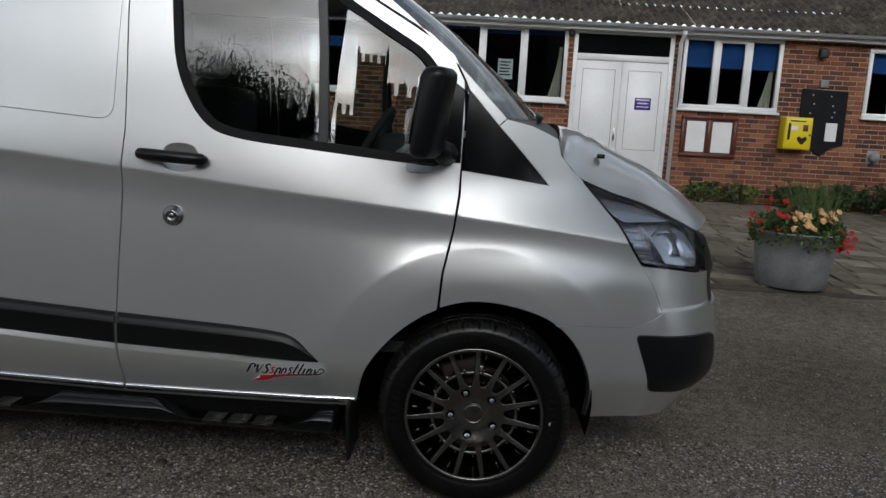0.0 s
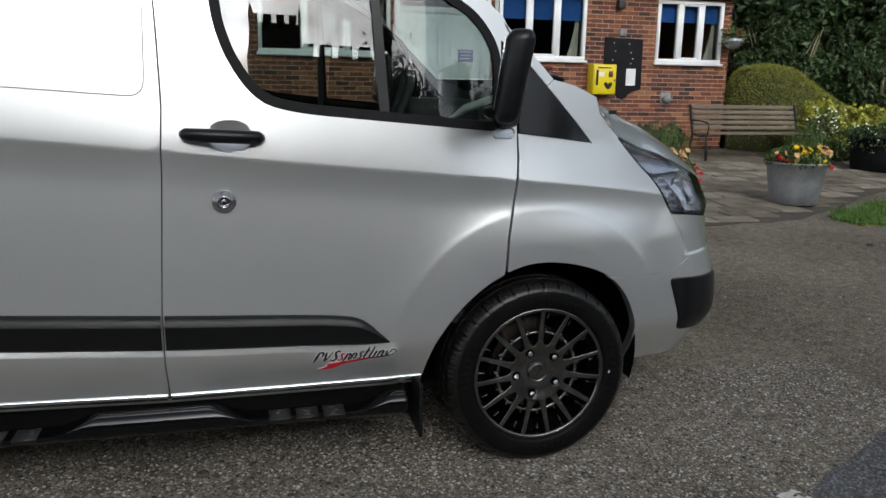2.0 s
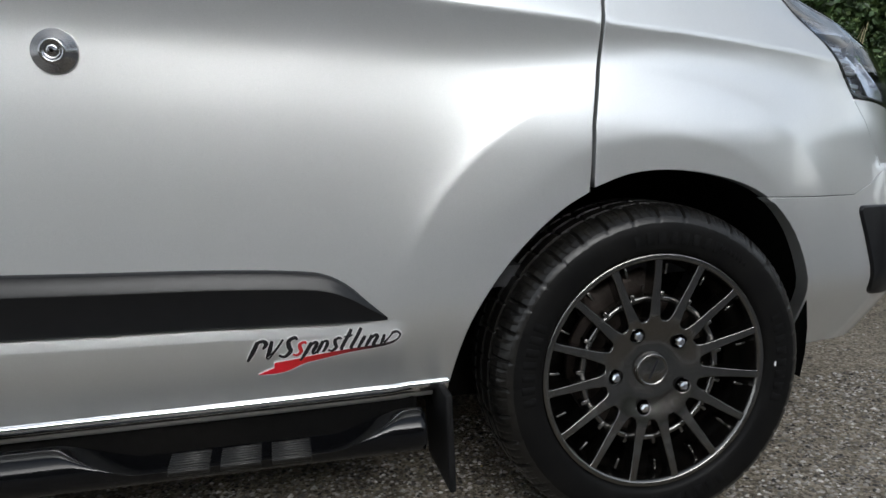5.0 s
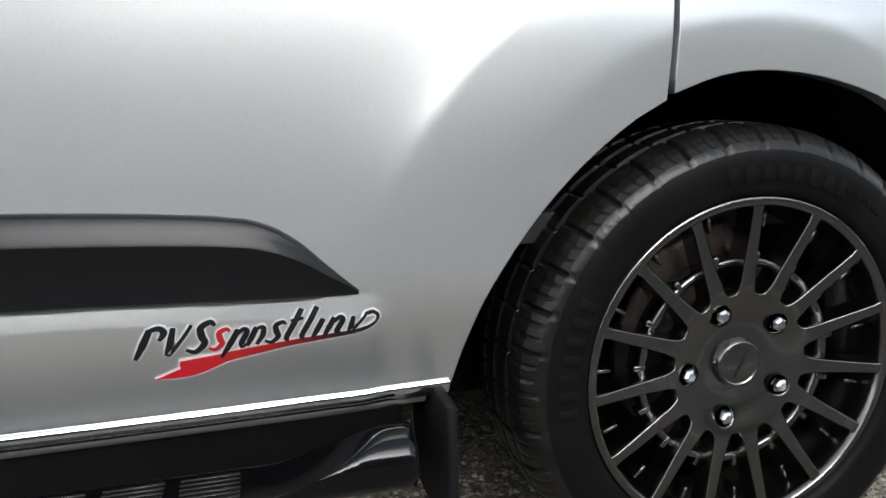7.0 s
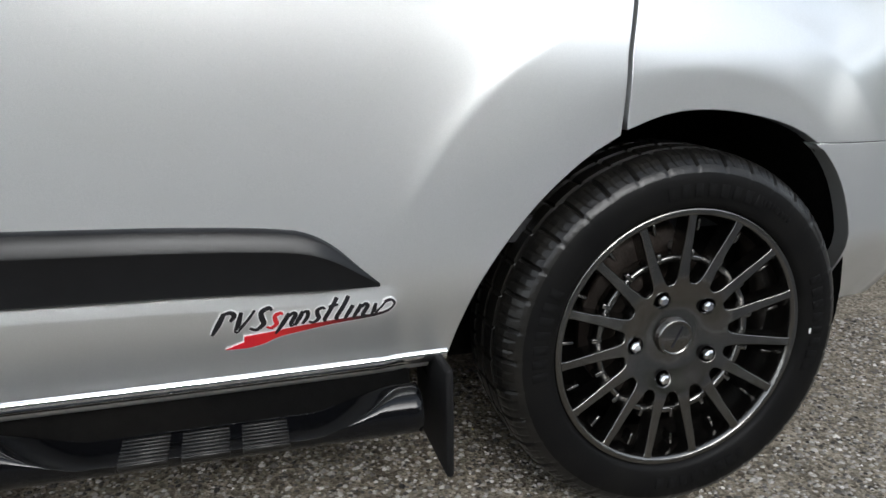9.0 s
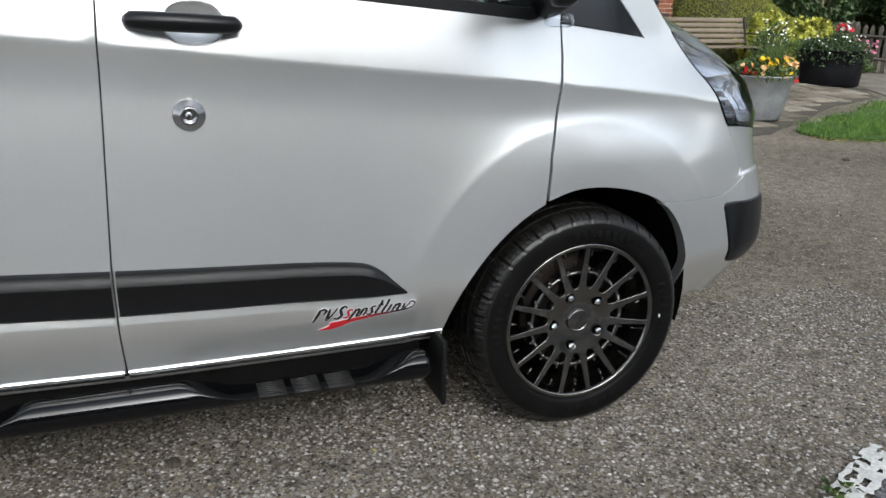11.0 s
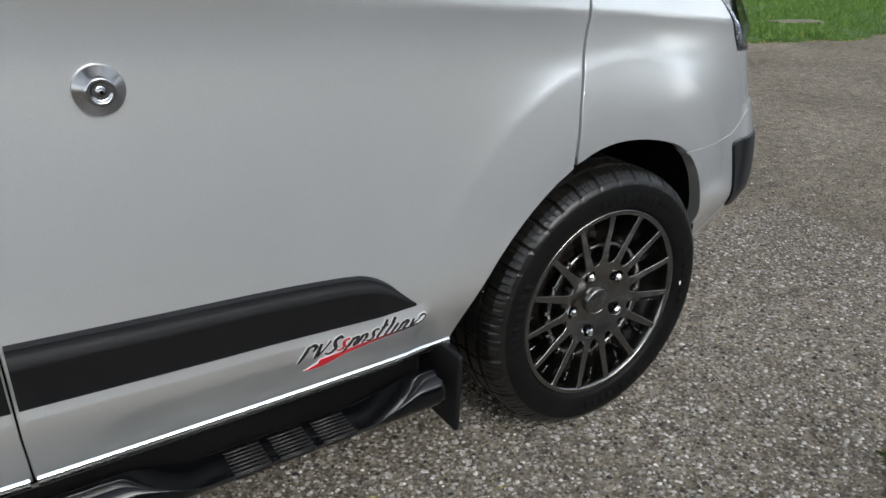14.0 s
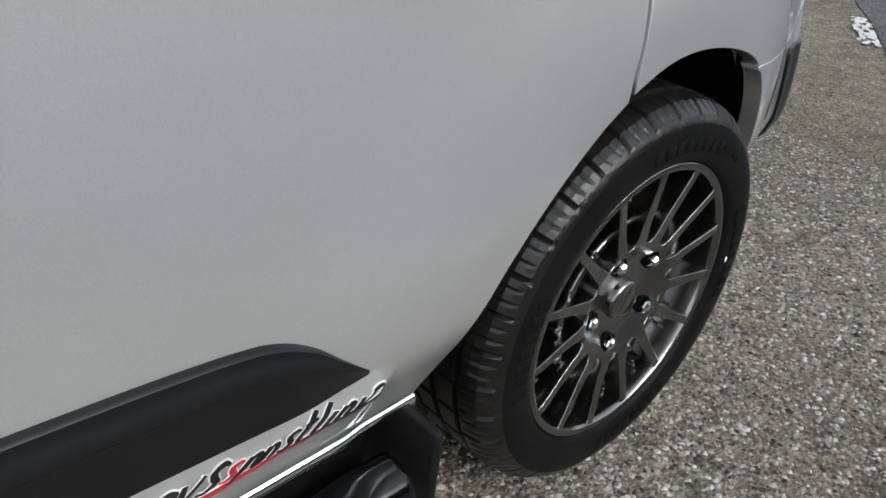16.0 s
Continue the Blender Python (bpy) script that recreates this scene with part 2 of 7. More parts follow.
HEDGE = leafy("clipped_leaf", [(0, (0.10, 0.125, 0.012)), (0.6, (0.20, 0.215, 0.022)), (1, (0.32, 0.30, 0.045))])
# Solid fill inside foliage; its dark colour stands for shade between leaves.
SHADED_CORE = varied("hedge_core", (0.03, 0.035, 0.01), (0.06, 0.06, 0.018), 0.95, 8, 50, 0.5)
PALE_STEM = varied("pale_stem", (0.16, 0.14, 0.08), (0.28, 0.25, 0.15), 0.8, 6, 40, 0.3, (1, 1, 0.25))
BARK = varied("bark", (0.055, 0.045, 0.035), (0.11, 0.095, 0.075), 0.95, 6, 40, 0.7, (1, 1, 0.25))
BRICK = mat("red_brick", (0.24, 0.09, 0.05), 0.85)
n2 = tex(BRICK, "noise", 45, 5)
c = ramp(BRICK, rand(BRICK), [(0, (0.040, 0.017, 0.014)), (0.25, (0.120, 0.036, 0.021)), (0.65, (0.205, 0.062, 0.028)), (1, (0.33, 0.135, 0.062))])
base(BRICK, blend(BRICK, c, ramp(BRICK, n2.outputs["Fac"], [(0.3, (0.7, 0.68, 0.68)), (0.7, (1.2, 1.2, 1.2))]), 1.0, "MULTIPLY"))
bump(BRICK, n2.outputs["Fac"], 0.3, 0.006)
BRICKS = mat("red_bricks_joined", (0.24, 0.09, 0.05), 0.85)
n2 = tex(BRICKS, "noise", 45, 5)
c = ramp(BRICKS, island(BRICKS), [(0, (0.040, 0.017, 0.014)), (0.25, (0.120, 0.036, 0.021)), (0.65, (0.205, 0.062, 0.028)), (1, (0.33, 0.135, 0.062))])
base(BRICKS, blend(BRICKS, c, ramp(BRICKS, n2.outputs["Fac"], [(0.3, (0.7, 0.68, 0.68)), (0.7, (1.2, 1.2, 1.2))]), 1.0, "MULTIPLY"))
bump(BRICKS, n2.outputs["Fac"], 0.3, 0.006)
MORTAR = varied("mortar", (0.36, 0.30, 0.23), (0.48, 0.41, 0.32), 0.95, 6, 120, 0.4)
UPVC = varied("white_upvc", (0.74, 0.75, 0.75), (0.80, 0.81, 0.81), 0.35, 2, 40, 0.02, grain=0.12)
ROOF = mat("mossy_roof_sheet", (0.12, 0.1, 0.085), 0.95)
n1, n2 = tex(ROOF, "noise", 3.5, 8), tex(ROOF, "noise", 22, 5)
c = ramp(ROOF, n1.outputs["Fac"], [(0.3, (0.028, 0.024, 0.021)), (0.52, (0.085, 0.070, 0.058)), (0.75, (0.18, 0.16, 0.13))])
base(ROOF, blend(ROOF, c, ramp(ROOF, n2.outputs["Fac"], [(0.35, (0.6, 0.6, 0.58)), (0.65, (1.2, 1.2, 1.1))]), 1.0, "MULTIPLY"))
bump(ROOF, n2.outputs["Fac"], 0.8, 0.02)
PANE = pane_glass("window_pane", (0.75, 0.8, 0.8), 0.8)
# Near-black room surfaces: the unlit hall's shade is put into the colour.
ROOM_SHADE = varied("dim_room", (0.010, 0.0095, 0.009), (0.016, 0.015, 0.014), 0.95, 2, 20, 0.1)
BLIND = varied("blue_blind", (0.012, 0.085, 0.32), (0.016, 0.10, 0.37), 0.8, 3, 80, 0.05, grain=0.12)
CURTAIN = varied("curtain", (0.45, 0.40, 0.32), (0.55, 0.5, 0.42), 0.9, 5, 60, 0.2)
YELLOW = varied("yellow_enamel", (0.72, 0.56, 0.012), (0.78, 0.62, 0.02), 0.35, 3, 60, 0.03, grain=0.12)
BOARD_BLACK = varied("black_board", (0.008, 0.008, 0.010), (0.014, 0.014, 0.016), 0.6, 4, 60, 0.05, grain=0.12, spec=0.12)
PAPER = varied("paper", (0.72, 0.73, 0.72), (0.8, 0.8, 0.79), 0.8, 4, 60, 0.03, grain=0.12)
MAHOGANY = varied("brown_frame", (0.075, 0.018, 0.012), (0.12, 0.03, 0.018), 0.45, 8, 90, 0.1, (1, 1, 4), grain=0.12)
PURPLE = mat("purple_plate", (0.07, 0.04, 0.26), 0.4)
GREY_METAL = varied("grey_fitting", (0.2, 0.2, 0.2), (0.28, 0.28, 0.27), 0.5, 10, 80, 0.1)
TEAK = varied("weathered_slat", (0.11, 0.085, 0.062), (0.20, 0.16, 0.118), 0.8, 6, 80, 0.4, (0.15, 1, 1))
IRON = varied("cast_iron", (0.01, 0.01, 0.011), (0.02, 0.02, 0.02), 0.5, 20, 100, 0.2)
ZINC = varied("galvanised_zinc", (0.30, 0.315, 0.33), (0.42, 0.435, 0.45), 0.48, 7, 40, 0.1, metal=0.55, grain=0.35)
BLACK_TUB = varied("black_tub", (0.005, 0.0055, 0.007), (0.010, 0.010, 0.012), 0.55, 5, 60, 0.1, spec=0.12)
PICKET = varied("weathered_picket", (0.06, 0.054, 0.044), (0.12, 0.107, 0.085), 0.9, 4, 60, 0.5, (1, 1, 0.3))
FLINT = varied("church_flint", (0.035, 0.030, 0.024), (0.075, 0.064, 0.05), 0.9, 3, 25, 0.5)
TERRACOTTA = varied("basket_liner", (0.12, 0.09, 0.06), (0.18, 0.14, 0.10), 0.9, 12, 60, 0.4)
PETAL = {k: mat(k + "_petal", c, 0.6) for k, c in (("yellow", (0.85, 0.58, 0.01)), ("red", (0.55, 0.008, 0.012)), ("peach", (0.80, 0.50, 0.24)), ("white", (0.78, 0.76, 0.74)), ("pink", (0.62, 0.22, 0.30)))}
FALLEN = leafy("fallen_leaf", [(0, (0.28, 0.18, 0.05)), (0.5, (0.42, 0.36, 0.10)), (1, (0.18, 0.22, 0.05))])


# ---- helpers for building ----
def thing(name, label, category, loc=(0, 0, 0), group="", kind="", rz=0.0):
    e = new(name)
    e.empty_display_size = 0.1
    e.matrix_world = pose(*loc, 0, 0, rz)
    return tagged(e, label, category, group, kind)


def mesh_of(name, verts, faces, material, smooth=False, normals=None):
    me = bpy.data.meshes.new(name)
    me.from_pydata([tuple(v) for v in verts], [], [tuple(f) for f in faces])
    me.materials.append(material)
    if smooth:
        me.polygons.foreach_set("use_smooth", [True] * len(me.polygons))
    if normals is not None:
        me.normals_split_custom_set_from_vertices([tuple(n) for n in normals])
    me.update()
    return me


def part(name, bm, material, parent=None, label=""):
    """Links a bmesh (or a finished mesh) as one object under a thing or a part."""
    if isinstance(bm, bmesh.types.BMesh):
        me = bpy.data.meshes.new(name)
        bm.to_mesh(me)
        bm.free()
        me.materials.append(material)
    else:
        me = bm
    ob = new(name, me)
    if parent is not None:
        ob.parent = parent
    return tagged(ob, label)


def solid(name, label, category, bm, material, group="", kind=""):
    return tagged(part(name, bm, material), label, category, group, kind)


def box(x0, x1, y0, y1, z0, z1, bevel=0.0, seg=2, bm=None):
    own = bmesh.new()
    bmesh.ops.create_cube(own, size=1)
    for v in own.verts:
        v.co = ((x0 + x1) / 2 + v.co.x * (x1 - x0), (y0 + y1) / 2 + v.co.y * (y1 - y0), (z0 + z1) / 2 + v.co.z * (z1 - z0))
    if bevel:
        bmesh.ops.bevel(own, geom=own.edges[:], offset=bevel, segments=seg, affect="EDGES", profile=0.5)
        for f in own.faces:
            f.smooth = True
    if bm is None:
        return own
    join(bm, own)
    return bm


def join(bm, other):
    me = bpy.data.meshes.new("tmp")
    other.to_mesh(me)
    other.free()
    bm.from_mesh(me)
    bpy.data.meshes.remove(me)
    return bm


def lathe(profile, n=48, axis="z", smooth=True):
    """Turns (radius, height) points round an axis into a mesh's verts and faces."""
    bm = bmesh.new()
    rings = []
    for r, h in profile:
        ring = []
        for i in range(n):
            a = 2 * math.pi * i / n
            c, s = r * math.cos(a), r * math.sin(a)
            ring.append(bm.verts.new((c, s, h) if axis == "z" else (c, h, s)))
        rings.append(ring)
    for a, b in zip(rings, rings[1:]):
        for i in range(n):
            f = bm.faces.new((a[i], a[(i + 1) % n], b[(i + 1) % n], b[i]))
            f.smooth = smooth
    bmesh.ops.remove_doubles(bm, verts=bm.verts, dist=1e-6)
    bmesh.ops.recalc_face_normals(bm, faces=bm.faces)
    return bm


def tube(points, radius, n=10, caps=True):
    """A round bar along points; radius may be a list."""
    bm = bmesh.new()
    pts = [Vector(p) for p in points]
    rad = radius if isinstance(radius, (list, tuple)) else [radius] * len(pts)
    rings = []
    for i, p in enumerate(pts):
        d = (pts[min(i + 1, len(pts) - 1)] - pts[max(i - 1, 0)]).normalized()
        a = d.cross(Vector((0, 0, 1)) if abs(d.z) < 0.95 else Vector((1, 0, 0))).normalized()
        b = d.cross(a)
        rings.append([bm.verts.new(p + rad[i] * (a * math.cos(2 * math.pi * k / n) + b * math.sin(2 * math.pi * k / n))) for k in range(n)])
    for a, b in zip(rings, rings[1:]):
        for k in range(n):
            bm.faces.new((a[k], a[(k + 1) % n], b[(k + 1) % n], b[k])).smooth = True
    if caps:
        bm.faces.new(rings[0][::-1])
        bm.faces.new(rings[-1])
    bmesh.ops.recalc_face_normals(bm, faces=bm.faces)
    return bm


def spline(pts, n=6, closed=False):
    """A smooth line through 2D points."""
    out, m = [], len(pts)
    for i in range(m if closed else m - 1):
        p = [pts[(i + k) % m] if closed else pts[min(max(i + k, 0), m - 1)] for k in (-1, 0, 1, 2)]
        for j in range(n):
            t = j / n
            out.append(tuple(0.5 * (2 * p[1][a] + (p[2][a] - p[0][a]) * t + (2 * p[0][a] - 5 * p[1][a] + 4 * p[2][a] - p[3][a]) * t * t + (3 * p[1][a] - p[0][a] - 3 * p[2][a] + p[3][a]) * t ** 3) for a in range(len(p[1]))))
    if not closed:
        out.append(tuple(pts[-1]))
    return out


def rounded(corners, r=0.02, n=4):
    """A polygon with its corners rounded by r (or by a list of radii)."""
    out, m = [], len(corners)
    rs = r if isinstance(r, (list, tuple)) else [r] * m
    for i, c in enumerate(corners):
        c, a, b = Vector(c), Vector(corners[i - 1]), Vector(corners[(i + 1) % m])
        if rs[i] <= 0:
            out.append(tuple(c))
            continue
        da, db = (a - c), (b - c)
        p, q = c + da.normalized() * min(rs[i], da.length * 0.49), c + db.normalized() * min(rs[i], db.length * 0.49)
        for k in range(n + 1):
            t = k / n
            out.append(tuple((1 - t) ** 2 * p + 2 * t * (1 - t) * c + t * t * q))
    return out


def inside(poly, pts):
    x, y = pts[:, 0], pts[:, 1]
    res = np.zeros(len(pts), bool)
    px, py = poly[:, 0], poly[:, 1]
    j = len(poly) - 1
    for i in range(len(poly)):
        cut = ((py[i] > y) != (py[j] > y)) & (x < (px[j] - px[i]) * (y - py[i]) / (py[j] - py[i] + 1e-12) + px[i])
        res ^= cut
        j = i
    return res


def far_from(poly, pts, d):
    ok = np.ones(len(pts), bool)
    for i in range(len(poly)):
        a, b = poly[i - 1], poly[i]
        ab = b - a
        t = np.clip(((pts - a) @ ab) / (ab @ ab + 1e-12), 0, 1)
        ok &= np.hypot(*(pts - a - t[:, None] * ab).T) > d
    return ok


def dense(poly, spacing):
    out = []
    for i, p in enumerate(poly):
        q = poly[(i + 1) % len(poly)]
        k = max(1, int(math.hypot(q[0] - p[0], q[1] - p[1]) / spacing))
        out += [(p[0] + (q[0] - p[0]) * j / k, p[1] + (q[1] - p[1]) * j / k) for j in range(k)]
    return out


from mathutils.geometry import delaunay_2d_cdt


def sheet(name, outline, fn, material, holes=(), spacing=0.03, depth=0.02, edge=0.0015, flip=False, lines=()):
    """A curved sheet: a flat outline with holes, carried onto fn(u, v, out) -> point, with rolled edges and a turned-in flange."""
    loops = [np.array(dense(outline, spacing))] + [np.array(dense(h, spacing)) for h in holes]
    area = lambda p: 0.5 * np.sum(p[:, 0] * np.roll(p[:, 1], -1) - np.roll(p[:, 0], -1) * p[:, 1])
    loops = [lp if (area(lp) > 0) == (i == 0) else lp[::-1] for i, lp in enumerate(loops)]
    lo, hi = loops[0].min(0), loops[0].max(0)
    gx, gy = np.meshgrid(np.arange(lo[0] + spacing / 2, hi[0], spacing), np.arange(lo[1] + spacing / 2, hi[1], spacing))
    grid = np.column_stack([gx.ravel(), gy.ravel()])
    if len(grid):
        keep = inside(loops[0], grid)
        for h in loops[1:]:
            keep &= ~inside(h, grid)
        grid = grid[keep]
    for lp in loops:
        if len(grid):
            grid = grid[far_from(lp, grid, spacing * 0.45)]
    pts, edges = [], []
    for lp in loops:
        k = len(pts)
        pts += [tuple(p) for p in lp]
        edges += [(k + i, k + (i + 1) % len(lp)) for i in range(len(lp))]
    for ln in lines:
        ln = np.array(ln)
        ok = inside(loops[0], ln) & far_from(loops[0], ln, spacing * 0.2)
        for h in loops[1:]:
            ok &= ~inside(h, ln) & far_from(h, ln, spacing * 0.2)
        if len(grid):
            d2 = np.min(np.hypot(grid[:, None, 0] - ln[None, :, 0], grid[:, None, 1] - ln[None, :, 1]), 1)
            grid = grid[d2 > spacing * 0.3]
        for i in np.nonzero(ok)[0]:
            pts.append(tuple(ln[i]))
            if i and ok[i - 1]:
                edges.append((len(pts) - 2, len(pts) - 1))
    pts += [tuple(p) for p in grid]
    v2, _, f2, ov, _, _ = delaunay_2d_cdt([Vector(p) for p in pts], edges, [], 0, 1e-7)
    v2 = np.array([tuple(v) for v in v2])
    cen = np.array([v2[list(f)].mean(0) for f in f2])
    ok = inside(loops[0], cen)
    for h in loops[1:]:
        ok &= ~inside(h, cen)
    e = 1e-3

    def normal(u, v):
        a, b = np.array(fn(u + e, v, 0)) - np.array(fn(u - e, v, 0)), np.array(fn(u, v + e, 0)) - np.array(fn(u, v - e, 0))
        n = np.cross(a, b)
        n = n / (np.linalg.norm(n) + 1e-12)
        return -n if flip else n

    verts = [fn(u, v, 0) for u, v in v2]
    norms = [normal(u, v) for u, v in v2]
    faces = [tuple(f) if not flip else tuple(f)[::-1] for f, k in zip(f2, ok) if k]
    for lp in loops:
        m = len(lp)
        t = np.roll(lp, -1, 0) - np.roll(lp, 1, 0)
        t /= np.hypot(*t.T)[:, None] + 1e-12
        o = np.column_stack([t[:, 1], -t[:, 0]])
        rings = []
        for grow, sink, tilt in ((0, 0, 0.0), (edge * 0.7, -edge * 0.3, 0.7), (edge, -edge, 1.0), (edge, -depth, 1.0)):
            k = len(verts)
            for (u, v), (ou, ov2) in zip(lp, o):
                verts.append(fn(u + ou * grow, v + ov2 * grow, sink))
                n0 = normal(u, v)
                d = np.array(fn(u + ou * 2e-3, v + ov2 * 2e-3, 0)) - np.array(fn(u, v, 0))
                d = d / (np.linalg.norm(d) + 1e-12)
                n1 = n0 * (1 - tilt) + d * tilt
                norms.append(n1 / np.linalg.norm(n1))
            rings.append(k)
        for a, b in zip(rings, rings[1:]):
            for i in range(m):
                q = (a + i, b + i, b + (i + 1) % m, a + (i + 1) % m)
                faces.append(q if not flip else q[::-1])
    return mesh_of(name, verts, faces, material, True, norms)


def strip(name, us, section, fn, material, flip=False):
    """A moulded strip: section(u) gives runs of (z, out); faces inside a run are smooth, runs meet in crisp edges."""
    verts, faces = [], []
    base_runs = section(us[0])
    for r in range(len(base_runs)):
        k0, n = len(verts), len(base_runs[r])
        for u in us:
            verts += [fn(u, z, o) for z, o in section(u)[r]]
        for i in range(len(us) - 1):
            for j in range(n - 1):
                a = k0 + i * n + j
                q = (a, a + 1, a + n + 1, a + n)
                faces.append(q if flip else q[::-1])
    return mesh_of(name, verts, faces, material, True)


def near_side(u, v, out=0.0):
    return at(u, v, out)


def flat_glass(u, v, out=0.0):
    """The door glass: bowed along the van, straight up and down but for a slight barrel."""
    x, y, nx, ny = plan(u)
    d = bulge(u, 1.25) - 0.186 * (v - 1.25) - 0.035 * (v - 1.25) ** 2 + out
    return (x + nx * d, y + ny * d, v)


def far_glass(u, v, out=0.0):
    x, y, z = flat_glass(u, v, out)
    return (x, VW - y, z)


def far_side(u, v, out=0.0):
    x, y, z = at(u, v, out)
    return (x, VW - y, z)


def clip_leaf(bm, c, size, rng, up=0.3, long=1.6):
    """One small folded leaf."""
    d = Vector((rng.uniform(-1, 1), rng.uniform(-1, 1), rng.uniform(-1, 1) + up)).normalized()
    a = d.cross(Vector((rng.uniform(-1, 1), rng.uniform(-1, 1), rng.uniform(-1, 1)))).normalized()
    n = d.cross(a)
    c = Vector(c)
    p = [c - d * size * long / 2, c + a * size / 2 + n * size * 0.12, c + d * size * long / 2, c - a * size / 2 + n * size * 0.12]
    bm.append((p, ((0, 1, 2), (0, 2, 3))))


def leaves_mesh(name, leaves, material):
    verts, faces = [], []
    for p, fs in leaves:
        k = len(verts)
        verts += [tuple(q) for q in p]
        faces += [tuple(k + i for i in f) for f in fs]
    return mesh_of(name, verts, faces, material)


# ---- van body surface: u runs along the plan outline (u = x behind the front axle), z is height ----
VX, VY, VW = 0.851, 2.309, 1.96
NOSE, EXPO, LOWK = 0.995, 2.8, 0.35
_th = np.linspace(math.pi / 2, 0, 1500)
_px = NOSE * np.cos(_th) ** (2 / EXPO)
_py = 0.98 - 0.98 * np.sin(_th) ** (2 / EXPO)
_pu = np.concatenate([[0], np.cumsum(np.hypot(np.diff(_px), np.diff(_py)))])
UMAX = float(_pu[-1])


def plan(u):
    """The point of the plan outline at u and its outward normal."""
    if u <= 0:
        return u, 0.0, 0.0, -1.0
    k = min(max(int(np.searchsorted(_pu, u)), 3), len(_pu) - 4)
    x, y = float(np.interp(u, _pu, _px)), float(np.interp(u, _pu, _py))
    dx, dy = _px[k + 3] - _px[k - 3], _py[k + 3] - _py[k - 3]
    n = math.hypot(dx, dy)
    return x, y, dy / n, -dx / n


def step(a, b, t):
    t = min(max((t - a) / (b - a), 0.0), 1.0)
    return t * t * (3 - 2 * t)


# slope of the side (outward per metre upward) against height above the crease / below it
_s = np.linspace(-0.9, 1.0, 1901)
_m = np.interp(_s, [-0.9, -0.66, -0.56, -0.52, -0.49, -0.40, -0.28, -0.17, -0.11, -0.05, -0.006, 0.006, 0.06, 0.12, 0.30, 0.60, 0.74, 0.84, 0.90, 1.0],
               [0.56, 0.54, 0.50, 0.25, 0.02, -0.01, -0.045, -0.07, -0.055, 0.17, 0.37, -0.14, -0.185, -0.20, -0.18, -0.22, -0.40, -1.1, -3.0, -6.0])
_d = np.concatenate([[0], np.cumsum((_m[1:] + _m[:-1]) / 2 * np.diff(_s))])
_d -= np.interp(-0.2, _s, _d)


def crease(u):
    return 0.981 - 0.093 * u if u < 0 else 0.981 - 0.088 * u - 0.05 * u * u


_TU, _TV = [-1.6, -0.8, -0.4, -0.07, 0.15, 0.37, 0.6, 0.8, 1.0, 1.3, 1.9], [0.0, 0.0, 0.018, 0.066, 0.110, 0.150, 0.152, 0.135, 0.11, 0.08, 0.06]
_tu = np.linspace(-1.6, 1.9, 351)
_tv = np.interp(_tu, _TU, _TV)
for _ in range(3):
    _tv = np.convolve(np.pad(_tv, 9, "edge"), np.ones(19) / 19, "valid")
_LU, _LZ = [-2.55, -1.171, -1.0, -0.80, -0.60, -0.522, -0.476], [0.592, 0.507, 0.5, 0.494, 0.484, 0.4805, 0.476]


_fr = np.linspace(0.36, 0.80, 441)
_fm = np.interp(_fr, [0.36, 0.430, 0.448, 0.536, 0.550, 0.575, 0.62, 0.70, 0.80], [-0.07, -0.05, 0.04, 0.055, 0.185, 0.12, 0.06, 0.02, 0.0])
_fd = np.concatenate([np.cumsum(((_fm[1:] + _fm[:-1]) / 2 * np.diff(_fr))[::-1])[::-1], [0]])


def bulge(u, z):
    """How far the side stands out of the plan outline."""
    s = z - crease(u)
    if s < -0.2:
        s = -0.2 + (s + 0.2) * (0.62 - 0.2) / (crease(u) - 0.2 - 0.36)
    d = float(np.interp(s, _s, _d))
    if u > -1.3:
        # the nose draws in, more so above the crease
        d -= float(np.interp(u, _tu, _tv)) * (0.42 + 0.58 * step(0.75, 1.12, z) - LOWK * step(0.5, 0.9, u) * (1 - step(0.48, 0.90, z)))
        d -= 0.5 * step(0.3, 0.7, u) * max(0.0, z - 0.95)
        d += 0.008 * min(max((0.694 - z) / 0.012, 0.0), 1.0) * step(0.655, 0.70, u)
    r = math.hypot(u - 0.01, (z - 0.33) * 0.97)
    if r < 0.80:
        # wheel arch: a soft shoulder ending in a crisp edge, a flat band, and a lip that turns in
        d += float(np.interp(r, _fr, _fd)) * (1 - 0.7 * step(0.28, 0.75, u)) * step(0.33, 0.68, z)
    if u < -0.465:
        # bright ledge below the rubbing strip
        zb = float(np.interp(u, _LU, _LZ))
        d += 0.010 * min(max((zb + 0.002 - z) / 0.026, 0.0), 1.0) * (1 - step(-0.500, -0.474, u)) * (1 - 0.6 * step(zb - 0.04, 0.35, z))
    return d


def at(u, z, out=0.0):
    """A point of the van's right side, out metres proud of it."""
    x, y, nx, ny = plan(u)
    d = bulge(u, z) + out
    return (x + nx * d, y + ny * d, z)



# ---- ground ----
def rise(x, y):
    """Height of the ground: level by the road, climbing gently to the hall."""
    s = -(x - 1.6) * 0.423 + (y - 1.87) * 0.906
    return 0.035 * min(max(0.0, s - 2.2), 7.0)


def ground_sheet(name, poly, lift, material, spacing=0.5, depth=0.01):
    return sheet(name, poly, lambda x, y, o=0.0: (x, y, rise(x, y) + lift + o), material, spacing=spacing, depth=depth, edge=0.001)


